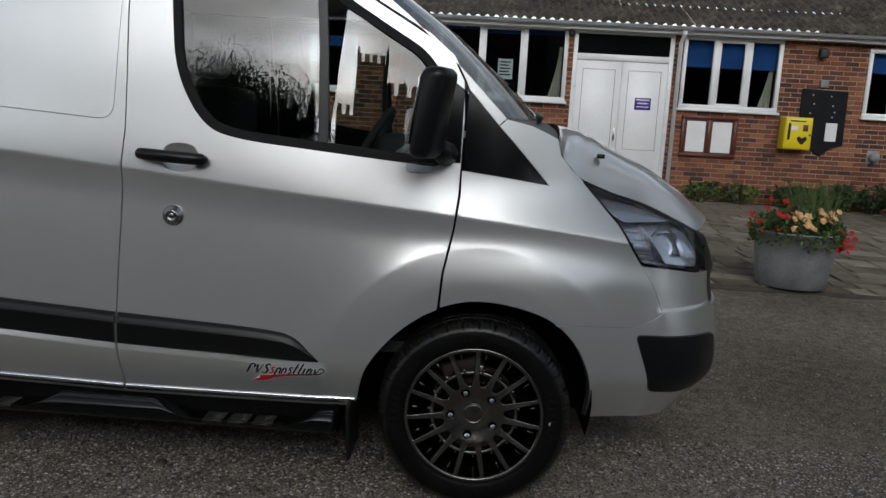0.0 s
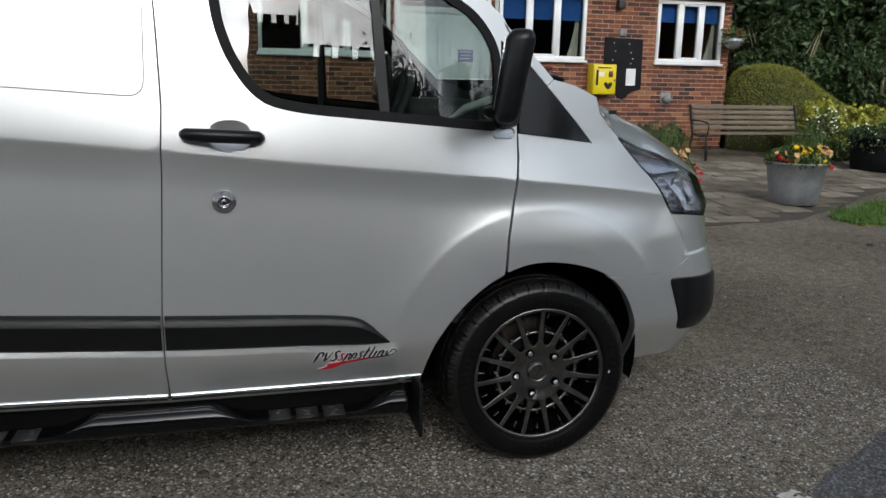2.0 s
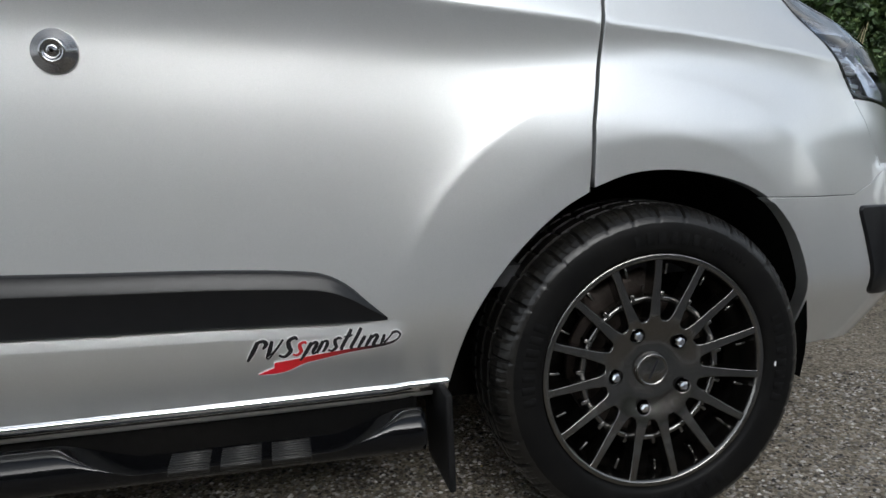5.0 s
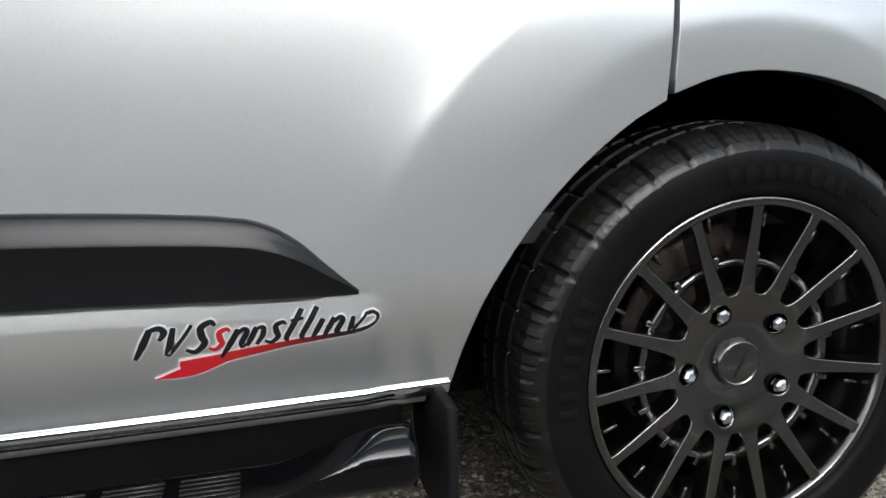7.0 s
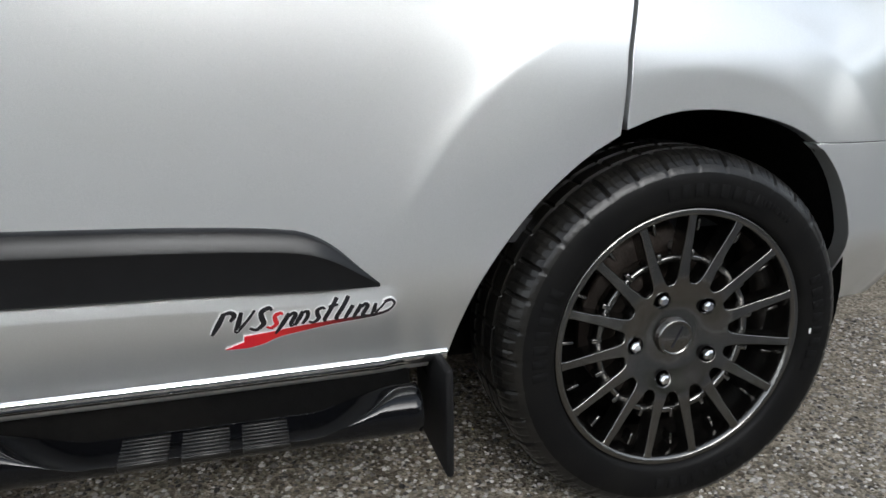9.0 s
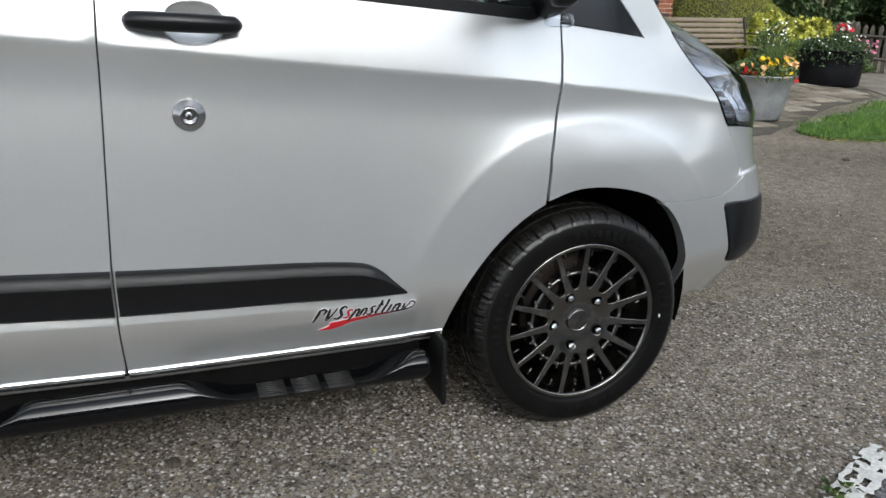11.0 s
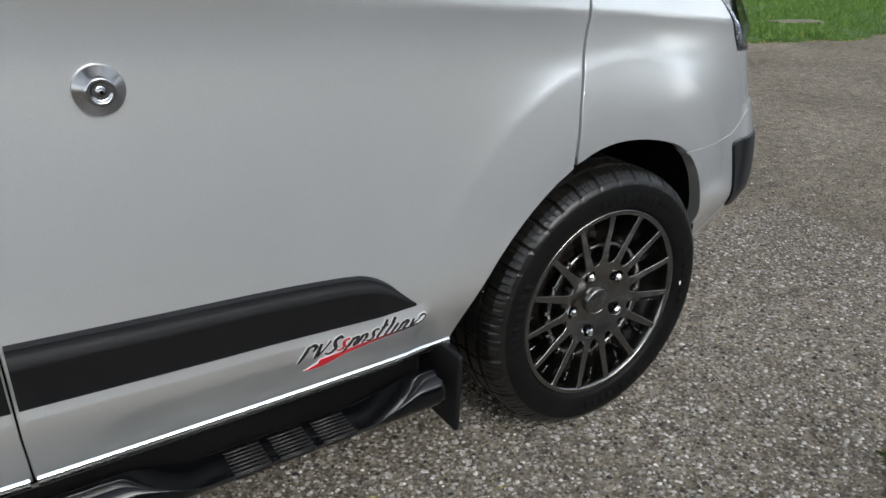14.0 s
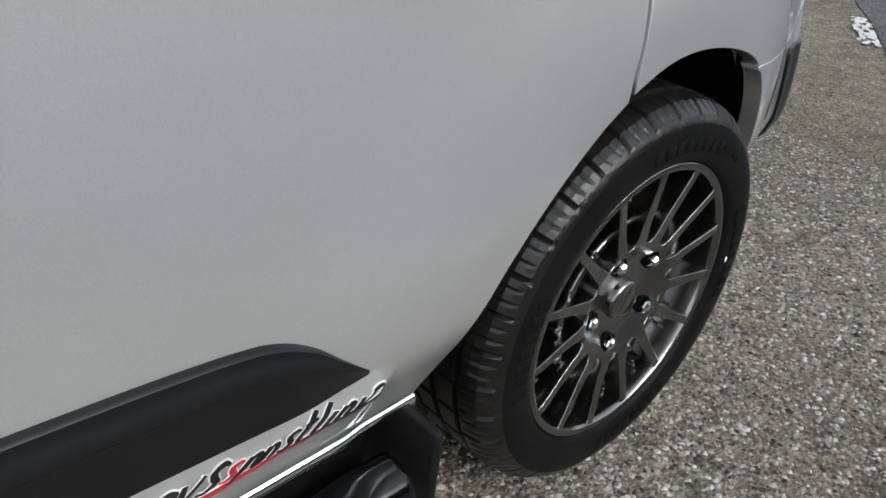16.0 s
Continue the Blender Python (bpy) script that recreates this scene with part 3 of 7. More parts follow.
def edge_wobble(poly, spacing, amount, seed):
    out = []
    for i, p in enumerate(dense(poly, spacing)):
        out.append((p[0] + amount * noise.noise((p[0] * 3, p[1] * 3, seed)), p[1] + amount * noise.noise((p[0] * 3, p[1] * 3, seed + 9))))
    return out


bm = bmesh.new()
gs = sorted({-400, -150, -60, -30, 30, 60, 150, 400} | {round(-16 + 1.0 * i, 2) for i in range(45)})
gv = {(x, y): bm.verts.new((x, y, rise(x, y))) for x in gs for y in gs}
for x0, x1 in zip(gs, gs[1:]):
    for y0, y1 in zip(gs, gs[1:]):
        bm.faces.new((gv[x0, y0], gv[x1, y0], gv[x1, y1], gv[x0, y1])).smooth = True
ground = solid("ground", "grey-brown chipped tarmac car park sloping gently to the hall", "ground", bm, TARMAC, kind="structure")

LD, LN = Vector((0.891, 0.454, 0)), Vector((-0.454, 0.891, 0))   # along and across the road edge
LO = Vector((1.6, 1.90, 0))


def rd(a, n, z=0.0):
    p = LO + LD * a + LN * n
    return (p.x, p.y, z)


road_edge = [(a, 0.04 * math.sin(a * 1.7) + 0.05 * noise.noise((a * 2.3, 0, 3))) for a in np.arange(-40, 60, 0.25)]
bm = bmesh.new()
rows = [[bm.verts.new(rd(a, n + off, 0.005 if k == 0 else 0.006)) for k, off in enumerate((-0.03, -7.0))] for a, n in road_edge]
for p, q in zip(rows, rows[1:]):
    bm.faces.new((p[0], p[1], q[1], q[0]))
bmesh.ops.recalc_face_normals(bm, faces=bm.faces)
solid("road", "dark grey worn asphalt road beside the car park", "road", bm, ROAD, kind="structure")


def dash(a0, a1, n0, w, seed):
    """A worn painted dash with ragged, missing patches."""
    rng = random.Random(seed)
    bm = bmesh.new()
    na, nn = max(4, int((a1 - a0) / 0.02)), 7
    vs = {}
    for i in range(na + 1):
        for j in range(nn + 1):
            a, n = a0 + (a1 - a0) * i / na, n0 + w * (j / nn - 0.5)
            vs[i, j] = bm.verts.new(rd(a + rng.uniform(-.006, .006), n + rng.uniform(-.006, .006), 0.0095 + rng.uniform(0, .002)))
    for i in range(na):
        for j in range(nn):
            k = noise.noise((i * 0.33 + seed, j * 0.55, seed * 3.1)) + 0.5 * noise.noise((i * 0.9, j * 1.1, seed))
            edge = 0.25 if j in (0, nn - 1) or i in (0, na - 1) else 0.0
            if k < 0.30 - edge:
                bm.faces.new((vs[i, j], vs[i, j + 1], vs[i + 1, j + 1], vs[i + 1, j]))
    for v in [v for v in bm.verts if not v.link_faces]:
        bm.verts.remove(v)
    bmesh.ops.recalc_face_normals(bm, faces=bm.faces)
    return solid("road_marking", "worn flaking white painted dash on the road edge", "road marking", bm, LINE, "road edge dashes", "structure")


dash(-0.95, 0.03, 0.0, 0.09, 1)
dash(0.95, 1.36, 0.0, 0.10, 2)
dash(1.55, 1.64, 0.0, 0.05, 3)
dash(2.80, 3.40, 0.0, 0.10, 4)
dash(4.6, 5.2, 0.0, 0.10, 5)
dash(-2.8, -2.0, 0.0, 0.10, 6)

# loose chippings on the tarmac
rng = random.Random(5)
vs, fs = [], []
for _ in range(46000):
    if rng.random() < 0.8:
        x, y = rng.uniform(-0.9, 2.6), rng.uniform(1.2, 3.0)
    else:
        x, y = rng.uniform(-1.5, 6.0), rng.uniform(0.6, 5.5)
    s = -(x - 1.6) * 0.454 + (y - 1.90) * 0.891
    if s < -0.02 and rng.random() < 0.85:
        continue
    r = rng.uniform(0.0024, 0.0072) * (1.4 if rng.random() < 0.06 else 1)
    k = len(vs)
    a0 = rng.uniform(0, 6.28)
    for i in range(5):
        a = a0 + i * 1.2566
        q = r * rng.uniform(0.7, 1.2)
        vs.append((x + q * math.cos(a), y + q * math.sin(a), 0.0))
    vs.append((x + rng.uniform(-.3, .3) * r, y + rng.uniform(-.3, .3) * r, r * rng.uniform(0.35, 0.75)))
    fs += [(k + i, k + (i + 1) % 5, k + 5) for i in range(5)]
tagged(part("chippings", mesh_of("chippings", vs, fs, STONE), STONE), "loose grey and buff stone chippings on the tarmac", "gravel", kind="stuff")


# ---- the van ----
van = thing("van", "silver panel van with grey multi-spoke wheels and black side steps", "van", (VX, VY, 0))
SIDE = lambda name, outline, m=PAINT, holes=(), out=0.0, spacing=0.02, depth=0.025, edge=0.0018, far=False, lines=(): sheet(
    name, outline, (lambda u, v, o=0.0: (far_side if far else near_side)(u, v, out + o)), m, holes, spacing, depth, edge, flip=far, lines=lines)
CREASE = lambda a, b: [[(u, crease(u) + k) for u in np.arange(a, b, 0.025)] for k in (-0.008, 0.0, 0.008)]
FLARE = [[(0.01 + r * math.cos(a), 0.33 + r * math.sin(a) / 0.97) for a in np.arange(0.25, 2.95, 0.04)] for r in (0.430, 0.439, 0.448, 0.536, 0.544, 0.552, 0.575)]
LEDGE = [[(u, float(np.interp(u, _LU, _LZ)) + k) for u in np.arange(-2.5, -0.478, 0.025)] for k in (0.0035, 0.0018, -0.003, -0.012, -0.0215, -0.0245, -0.029)]

B_GAP = [(-1.188, 0.318), (-1.190, 0.45), (-1.190, 0.62), (-1.175, 0.9), (-1.160, 1.216), (-1.166, 1.40), (-1.174, 1.573), (-1.178, 1.70), (-1.175, 1.80)]
F_GAP = [(-0.123, 0.692), (-0.116, 0.804), (-0.088, 0.949), (-0.076, 1.058), (-0.074, 1.142)]
ARCH = spline([(-0.392, 0.318), (-0.377, 0.40), (-0.352, 0.475), (-0.291, 0.561), (-0.213, 0.634), (-0.121, 0.689), (-0.02, 0.7165), (0.105, 0.709), (0.243, 0.668), (0.337, 0.594), (0.400, 0.494), (0.437, 0.385), (0.456, 0.285)], 4)
WINDOW = rounded([(-1.03, 1.735), (-0.996, 1.41), (-0.90, 1.248), (-0.79, 1.216), (-0.145, 1.160), (-0.140, 1.40), (-0.215, 1.505), (-0.384, 1.602), (-0.60, 1.735)], [0.04, 0.10, 0.09, 0.10, 0.03, 0.07, 0.05, 0.1, 0.05], 5)


def grow(poly, d):
    p = np.array(poly)
    t = np.roll(p, -1, 0) - np.roll(p, 1, 0)
    t /= np.hypot(*t.T)[:, None] + 1e-12
    a = 0.5 * np.sum(p[:, 0] * np.roll(p[:, 1], -1) - np.roll(p[:, 0], -1) * p[:, 1])
    o = np.column_stack([t[:, 1], -t[:, 0]]) * (1 if a > 0 else -1)
    return [tuple(q) for q in p + o * d]


DOOR_FRONT = F_GAP[1:] + [(-0.070, 1.30), (-0.077, 1.425), (-0.12, 1.504), (-0.20, 1.565), (-0.36, 1.655), (-0.53, 1.76), (-0.62, 1.80)]
CUP = [(-0.977 + 0.062 * math.copysign(abs(math.cos(a)) ** 0.75, math.cos(a)), 1.134 + 0.046 * math.sin(a)) for a in np.linspace(0, 2 * math.pi, 32, endpoint=False)]
arch_rear = [p for p in ARCH if p[0] < -0.126]
DOOR = [(-1.185, 0.332)] + [(x + 0.003, z) for x, z in B_GAP[1:-1]] + [(-1.163, 1.795)] + [(x - 0.0038, z) for x, z in DOOR_FRONT[::-1]] + [(-0.1285, 0.684)] + arch_rear[::-1][1:-1] + [(-0.394, 0.326)]
REAR_TOP = 1.795
PANEL_REC = rounded([(-2.55, 1.72), (-2.55, 1.33), (-1.205, 1.243), (-1.20, 1.72)], [0.05, 0.06, 0.05, 0.05], 5)

for far in (False, True):
    S = lambda *a, **k: SIDE(*a, far=far, **k)
    # front door
    door = part("front_door", S("front_door", DOOR, holes=[grow(WINDOW, 0.016), grow(CUP, 0.0005)], spacing=0.022 if not far else 0.05, lines=() if far else CREASE(-1.16, -0.1) + LEDGE + FLARE), PAINT, van, "silver front door with its window raised")
    part("window_seal", S("window_seal", grow(WINDOW, 0.0145), RUBBER, [grow(WINDOW, -0.012)], 0.001, 0.03, 0.012), RUBBER, door, "black rubber window seal")
    div = [(-0.574, 1.735), (-0.551, 1.50), (-0.536, 1.20), (-0.506, 1.197), (-0.524, 1.50), (-0.545, 1.735)]
    part("divider", S("divider", div, BLACK_TRIM, (), 0.0, 0.04, 0.012), BLACK_TRIM, door, "black window divider bar")
    rear_pane = [p for p in grow(WINDOW, -0.004) if p[0] < -0.545] + [(-0.536, 1.196), (-0.574, 1.735)]
    front_pane = [(-0.524, 1.735), (-0.506, 1.193)] + [p for p in grow(WINDOW, -0.004) if p[0] > -0.52 and p[1] < 1.75]
    cx = lambda q, c: math.atan2(q[1] - c[1], q[0] - c[0])
    for nm, pn in (("sliding_pane", rear_pane), ("front_pane", front_pane)):
        c = (sum(p[0] for p in pn) / len(pn), sum(p[1] for p in pn) / len(pn))
        pn = sorted(set((round(a, 4), round(b, 4)) for a, b in pn), key=lambda q: cx(q, c))
        gf = far_glass if far else flat_glass
        g = part(nm, sheet(nm, pn, lambda u, v, o=0.0, gf=gf: gf(u, v, o - 0.006), GLASS, (), 0.04, 0.004, 0.0005, flip=far), GLASS, door, "clear door glass")
        g.visible_shadow = False
    # lower black moulding on the door and on the side behind it
    TR_T = [(-1.19, 0.612), (-1.0, 0.602), (-0.80, 0.592), (-0.66, 0.580), (-0.61, 0.5685), (-0.575, 0.547), (-0.545, 0.518), (-0.511, 0.486)]
    TR_B = [(-0.5115, 0.4805), (-0.60, 0.484), (-0.80, 0.494), (-1.0, 0.5), (-1.19, 0.507)]

    f = far_side if far else near_side
    TR_S = spline(TR_T, 6)

    def mould(u):
        """A rounded shoulder over a flat dark face."""
        if u > -1.187:
            top, bot = float(np.interp(u, [p[0] for p in TR_S], [p[1] for p in TR_S])), float(np.interp(u, [p[0] for p in TR_B[::-1]], [p[1] for p in TR_B[::-1]]))
        else:
            top, bot = 0.612 - 0.062 * (u + 1.19), 0.507 - 0.062 * (u + 1.19)
        h = max(top - bot, 0.0015)
        k = min(1.0, h / 0.08)
        return [[(top, -0.004), (top - 0.001, 0.004 * k), (top - 0.005 * k, 0.008 * k)], [(top - 0.005 * k, 0.008 * k), (top - 0.06 * h - 0.004 * k, 0.009 * k), (top - 0.18 * h, 0.012 * k), (top - 0.30 * h, 0.0175 * k), (top - 0.33 * h, 0.0180 * k)], [(top - 0.33 * h, 0.0180 * k), (top - 0.36 * h, 0.0165 * k), (bot + 0.003 * k, 0.0150 * k)], [(bot + 0.003 * k, 0.0150 * k), (bot, 0.011 * k), (bot, -0.004)]]

    def sill(u):
        z0 = 0.3235 - 0.004 * (u + 1.0) + (0.0 if u > -1.19 else -0.029 * (u + 1.19))
        return [[(z0 + 0.0225 - 0.0265 * t, 0.003 + 0.010 * math.sin(math.pi * t) ** 0.7) for t in np.linspace(0, 1, 11)]]
    part("door_moulding", strip("door_moulding", list(np.linspace(-1.1835, -0.63, 20)) + [p[0] for p in spline([(-0.62, 0), (-0.565, 0), (-0.535, 0), (-0.5115, 0)], 6)], mould, f, BLACK_TRIM, far), BLACK_TRIM, door, "black plastic rubbing strip")
    part("side_moulding", strip("side_moulding", list(np.linspace(-2.55, -1.194, 40)), mould, f, BLACK_TRIM, far), BLACK_TRIM, van, "black plastic rubbing strip")
    part("door_sill_trim", strip("door_sill_trim", list(np.linspace(-1.1835, -0.394, 30)), sill, f, CHROME, far), CHROME, door, "bright metal sill strip")
    part("side_sill_trim", strip("side_sill_trim", list(np.linspace(-2.5, -1.194, 40)), sill, f, CHROME, far), CHROME, van, "bright metal sill strip")
    lip = lambda u: [[(z - 0.0215, o - 0.004) for z, o in sill(u)[0][:1]] + [(sill(u)[0][-1][0] - 0.004, -0.001), (sill(u)[0][-1][0] - 0.013, -0.004), (sill(u)[0][-1][0] - 0.017, -0.014)]]
    part("sill_lip", strip("sill_lip", list(np.linspace(-2.5, -0.42, 60)), lip, f, PAINT, far), PAINT, van, "silver sill edge below the bright strip")
    # the side behind the front door, with its large pressed panel, to the tail
    rear_arch = [(-2.95 + 0.39 * math.cos(a), 0.33 + 0.41 * math.sin(a)) for a in np.linspace(0.06, math.pi - 0.06, 20)]
    rear = [(-1.191, 0.332)] + [(x - 0.003, z) for x, z in B_GAP[1:-1]] + [(-1.182, REAR_TOP), (-3.95, REAR_TOP + 0.02), (-4.0, 1.1), (-4.0, 0.40), (-3.345, 0.36)] + rear_arch[::-1] + [(-2.55, 0.375)]
    side = part("side_body", S("side_body", rear, holes=[grow(PANEL_REC, 0.004)], spacing=0.03 if not far else 0.07, lines=() if far else CREASE(-2.9, -1.18) + LEDGE), PAINT, van, "silver load-bay side")
    part("pressed_panel", S("pressed_panel", PANEL_REC, PAINT, (), -0.001, 0.04), PAINT, side, "silver pressed panel with rounded corners")
    # black sheet added behind the panel gaps, standing in for their shade
    shell = [(-3.97, 0.36), (-3.35, 0.36)] + [(x, z - 0.0) for x, z in rear_arch[::-1]] + [(-2.55, 0.36), (-1.18, 0.345), (-0.43, 0.345)] + [(x, z) for x, z in ARCH if z > 0.4] + [(0.45, 0.66), (0.30, 1.10), (0.1, 1.22), (-0.08, 1.40), (-0.20, 1.555), (-0.53, 1.75), (-0.62, 1.79), (-3.95, 1.80)]
    part("inner_shell", S("inner_shell", shell, CAVITY, [grow(WINDOW, 0.010), grow(CUP, 0.004)], -0.022, 0.06, 0.004), CAVITY, van, "black inner skin")
    # front wing
    lamp = [(0.372, 1.116), (0.447, 1.052), (0.517, 0.981), (0.548, 0.919), (0.604, 0.847), (0.72, 0.833), (0.935, 0.805), (0.985, 0.875), (0.965, 0.945), (0.845, 0.994), (0.70, 1.043), (0.543, 1.071)]
    LAMP = rounded(lamp, [0.004, 0.03, 0.03, 0.03, 0.015, 0.03, 0.03, 0.03, 0.03, 0.05, 0.05, 0.05], 3)
    BON = [(0.070, 1.310), (0.16, 1.292), (0.260, 1.254), (0.274, 1.199), (0.320, 1.154), (0.366, 1.120)]
    SEAM = [(0.2725, 0.6485), (0.42, 0.640), (0.573, 0.633), (0.655, 0.657), (0.690, 0.679)]
    FRONT_SEAM = [(0.690, 0.690), (0.672, 0.735), (0.645, 0.790), (0.606, 0.838)]
    arch_front = [p for p in ARCH if -0.119 < p[0] and p[1] > 0.652]
    wing = [(x + 0.0068, z) for x, z in F_GAP[:-1]] + [(-0.0705, 1.136), (0.234, 1.099), (0.150, 1.185), (0.047, 1.287)] + BON + [(x - 0.004, z - 0.003) for x, z in lamp[1:5]] + [(u - 0.002, z) for u, z in FRONT_SEAM[::-1]] + [(u, z + 0.0022) for u, z in SEAM[::-1]] + arch_front[::-1]
    part("front_wing", S("front_wing", wing, spacing=0.018 if not far else 0.05, lines=() if far else CREASE(-0.06, 0.56) + FLARE), PAINT, van, "silver front wing flared over the wheel")
    # windscreen pillar and the black quarter panel
    pillar = [(0.043, 1.291), (-0.060, 1.400), (-0.073, 1.43), (-0.117, 1.508), (-0.198, 1.574), (-0.36, 1.664), (-0.53, 1.769), (-0.50, 1.802), (-0.262, 1.620), (-0.084, 1.462), (0.067, 1.313)]
    part("windscreen_pillar", S("windscreen_pillar", pillar, spacing=0.03), PAINT, van, "silver windscreen pillar")
    sail = rounded([(-0.066, 1.141), (0.226, 1.103), (-0.062, 1.395)], [0.004, 0.012, 0.006], 4)
    part("quarter_panel", S("quarter_panel", sail, GLOSS_BLACK, (), -0.003, 0.04), GLOSS_BLACK, van, "gloss black quarter panel")
    part("mirror_patch", S("mirror_patch", [(-0.126, 1.166), (-0.079, 1.162), (-0.079, 1.40), (-0.126, 1.43)], GLOSS_BLACK, (), 0.003, 0.04), GLOSS_BLACK, door, "gloss black mirror mount")
    # bumper, wrapping to the middle of the nose
    mid = UMAX - 0.002
    low = lambda u: float(np.interp(u, [0.44, 0.63, 0.95, UMAX], [0.278, 0.275, 0.27, 0.26]))
    bl = rounded([(0.592, 0.602), (0.672, 0.402), (0.80, 0.388), (0.93, 0.392), (1.02, 0.46), (1.02, 0.566), (0.93, 0.586)], [0.012, 0.02, 0.03, 0.05, 0.05, 0.03, 0.05], 4)
    arch_low = [p for p in ARCH if p[0] > 0.2 and p[1] < 0.646]
    bumper = [(u, z - 0.0022) for u, z in SEAM] + [(u + 0.002, z) for u, z in FRONT_SEAM] + [(0.72, 0.829), (0.938, 0.801), (1.02, 0.80), (1.03, 0.672), (mid, 0.668), (mid, low(mid))] + [(u, low(u)) for u in np.linspace(1.6, 0.48, 14)] + arch_low[::-1]
    part("bumper", S("bumper", bumper, spacing=0.025 if not far else 0.05, holes=[grow(bl, 0.003)], depth=0.03, lines=() if far else [[(u, z) for u in np.arange(0.70, 1.9, 0.03)] for z in (0.696, 0.690, 0.681)]), PAINT, van, "silver front bumper")
    part("corner_guard", S("corner_guard", bl, BLACK_TRIM, (), 0.006, 0.03, 0.03, 0.006), BLACK_TRIM, van, "black plastic bumper corner")
    part("bumper_grille", S("bumper_grille", [(1.035, 0.80), (1.035, 0.676), (mid, 0.672), (mid, 0.90), (1.25, 0.90), (1.05, 0.88)], BLACK_TRIM, (), -0.01, 0.05, 0.03), BLACK_TRIM, van, "black front grille")
    # headlamp: reflector bowl, bars and clear lens
    lampo = part("headlamp", S("headlamp", LAMP, LAMP_SILVER, (), -0.06, 0.03, 0.01), LAMP_SILVER, van, "clear headlamp with a bright reflector")
    part("lamp_surround", S("lamp_surround", grow(LAMP, 0.002), GLOSS_BLACK, [grow(LAMP, -0.004)], 0.001, 0.03, 0.03), GLOSS_BLACK, lampo)
    part("upper_reflector", sheet("upper_reflector", [(0.40, 1.098), (0.475, 1.03), (0.55, 0.985), (0.72, 0.985), (0.83, 0.985), (0.70, 1.035), (0.54, 1.068)], (lambda u, v, o=0.0, f=f: f(u, v, -0.008 - 0.55 * max(0.0, v - 0.985) + o)), LAMP_SILVER, (), 0.02, 0.004, 0.001, flip=far), LAMP_SILVER, lampo, "bright upper reflector")
    part("lamp_bezel", sheet("lamp_bezel", [(0.66, 0.975), (0.70, 0.90), (0.735, 0.845), (0.92, 0.825), (0.955, 0.88), (0.945, 0.935), (0.84, 0.975)], (lambda u, v, o=0.0, f=f: f(u, v, -0.012 - 0.25 * max(0.0, v - 0.83) + o)), LAMP_SILVER, [[(0.72, 0.945), (0.765, 0.865), (0.86, 0.860), (0.875, 0.945)]], 0.02, 0.02, 0.002, flip=far), LAMP_SILVER, lampo, "bright lamp bezel")
    bowl = lathe([(0.0, 0.030), (0.016, 0.026), (0.020, 0.050), (0.035, 0.042), (0.052, 0.022), (0.062, 0.0), (0.068, 0.0)], 28, "y")
    px, py, pz = at(0.80, 0.905)
    b = part("reflector_bowl", bowl, STEEL, lampo, "chromed reflector bowl")
    b.matrix_basis = pose(px - 0.055, (VW - py - 0.03) if far else (py + 0.03), pz, 0, 0, 180 - 40 if far else 40)
    for k in range(4):
        z0 = 0.955 - 0.027 * k
        part("lamp_bar", S("lamp_bar", [(0.533 + 0.017 * k, z0), (0.62 + 0.017 * k, z0 - 0.006), (0.62 + 0.017 * k, z0 - 0.012), (0.535 + 0.017 * k, z0 - 0.006)], STEEL, (), -0.015, 0.03, 0.012), STEEL, lampo)
    ln = part("lamp_lens", S("lamp_lens", grow(LAMP, -0.003), LENS, (), 0.0, 0.03, 0.003, 0.0005), LENS, lampo, "clear lens")
    ln.visible_shadow = False
    # door handle in its cup
    hz, hs = 1.137, -0.045
    part("handle_cup", sheet("handle_cup", CUP, lambda u, v, o=0.0, f=f: f(u, v, -0.001 - 0.024 * max(0.0, 1 - ((u + 0.977) / 0.063) ** 2 - ((v - 1.134) / 0.0465) ** 2) + o), PAINT, (), 0.006, 0.004, 0.001, flip=far), PAINT, door, "silver handle recess")
    f = far_side if far else near_side
    hp, hr = [], []
    for k in range(21):
        t = k / 20
        u = -1.108 + 0.222 * t
        lift = 0.012 + 0.026 * math.sin(math.pi * t) ** 0.5
        hp.append(Vector(f(u, hz + hs * (u + 0.997), lift)))
        hr.append(0.0165 + 0.0035 * math.sin(math.pi * t) ** 0.4 if 0 < k < 20 else 0.010)
    part("door_handle", tube(hp, hr, 14), BLACK_TRIM, door, "black plastic pull handle")
    # round security lock
    lk = lathe([(0.0, -0.020), (0.0045, -0.020), (0.005, -0.016), (0.013, -0.016), (0.014, -0.019), (0.019, -0.019), (0.0205, -0.012), (0.0335, -0.007), (0.0345, -0.004), (0.0345, 0.004)], 48, "y")
    x, y, z = f(-1.001, 0.945, 0.0)
    lo = part("security_lock", lk, LOCK_STEEL, door, "round stainless security lock")
    lo.matrix_basis = pose(x, y, z, 0, 0, 180 if far else 0)
    kh = lathe([(0.0, -0.0215), (0.003, -0.0215), (0.003, -0.018)], 16, "y")
    ko = part("keyhole", kh, CAVITY, door)
    ko.matrix_basis = lo.matrix_basis
    # door mirror
    sg = 1 if not far else -1
    Y = (lambda y: y) if not far else (lambda y: VW - y)
    mir = box(-0.037, 0.037, -0.066, 0.066, -0.135, 0.135, 0.032, 4)
    for v in mir.verts:
        t = (v.co.z + 0.155) / 0.31
        v.co.x = v.co.x * (0.78 + 0.22 * t) + 0.045 * (t - 0.5) + (0.014 * (1 - (v.co.y / 0.1) ** 2) if v.co.x > 0 else 0)
    mo = part("door_mirror", mir, BLACK_TRIM, van, "black door mirror housing")
    mo.matrix_basis = pose(-0.170, Y(-0.12), 1.315, 0, 0, -22 * sg)
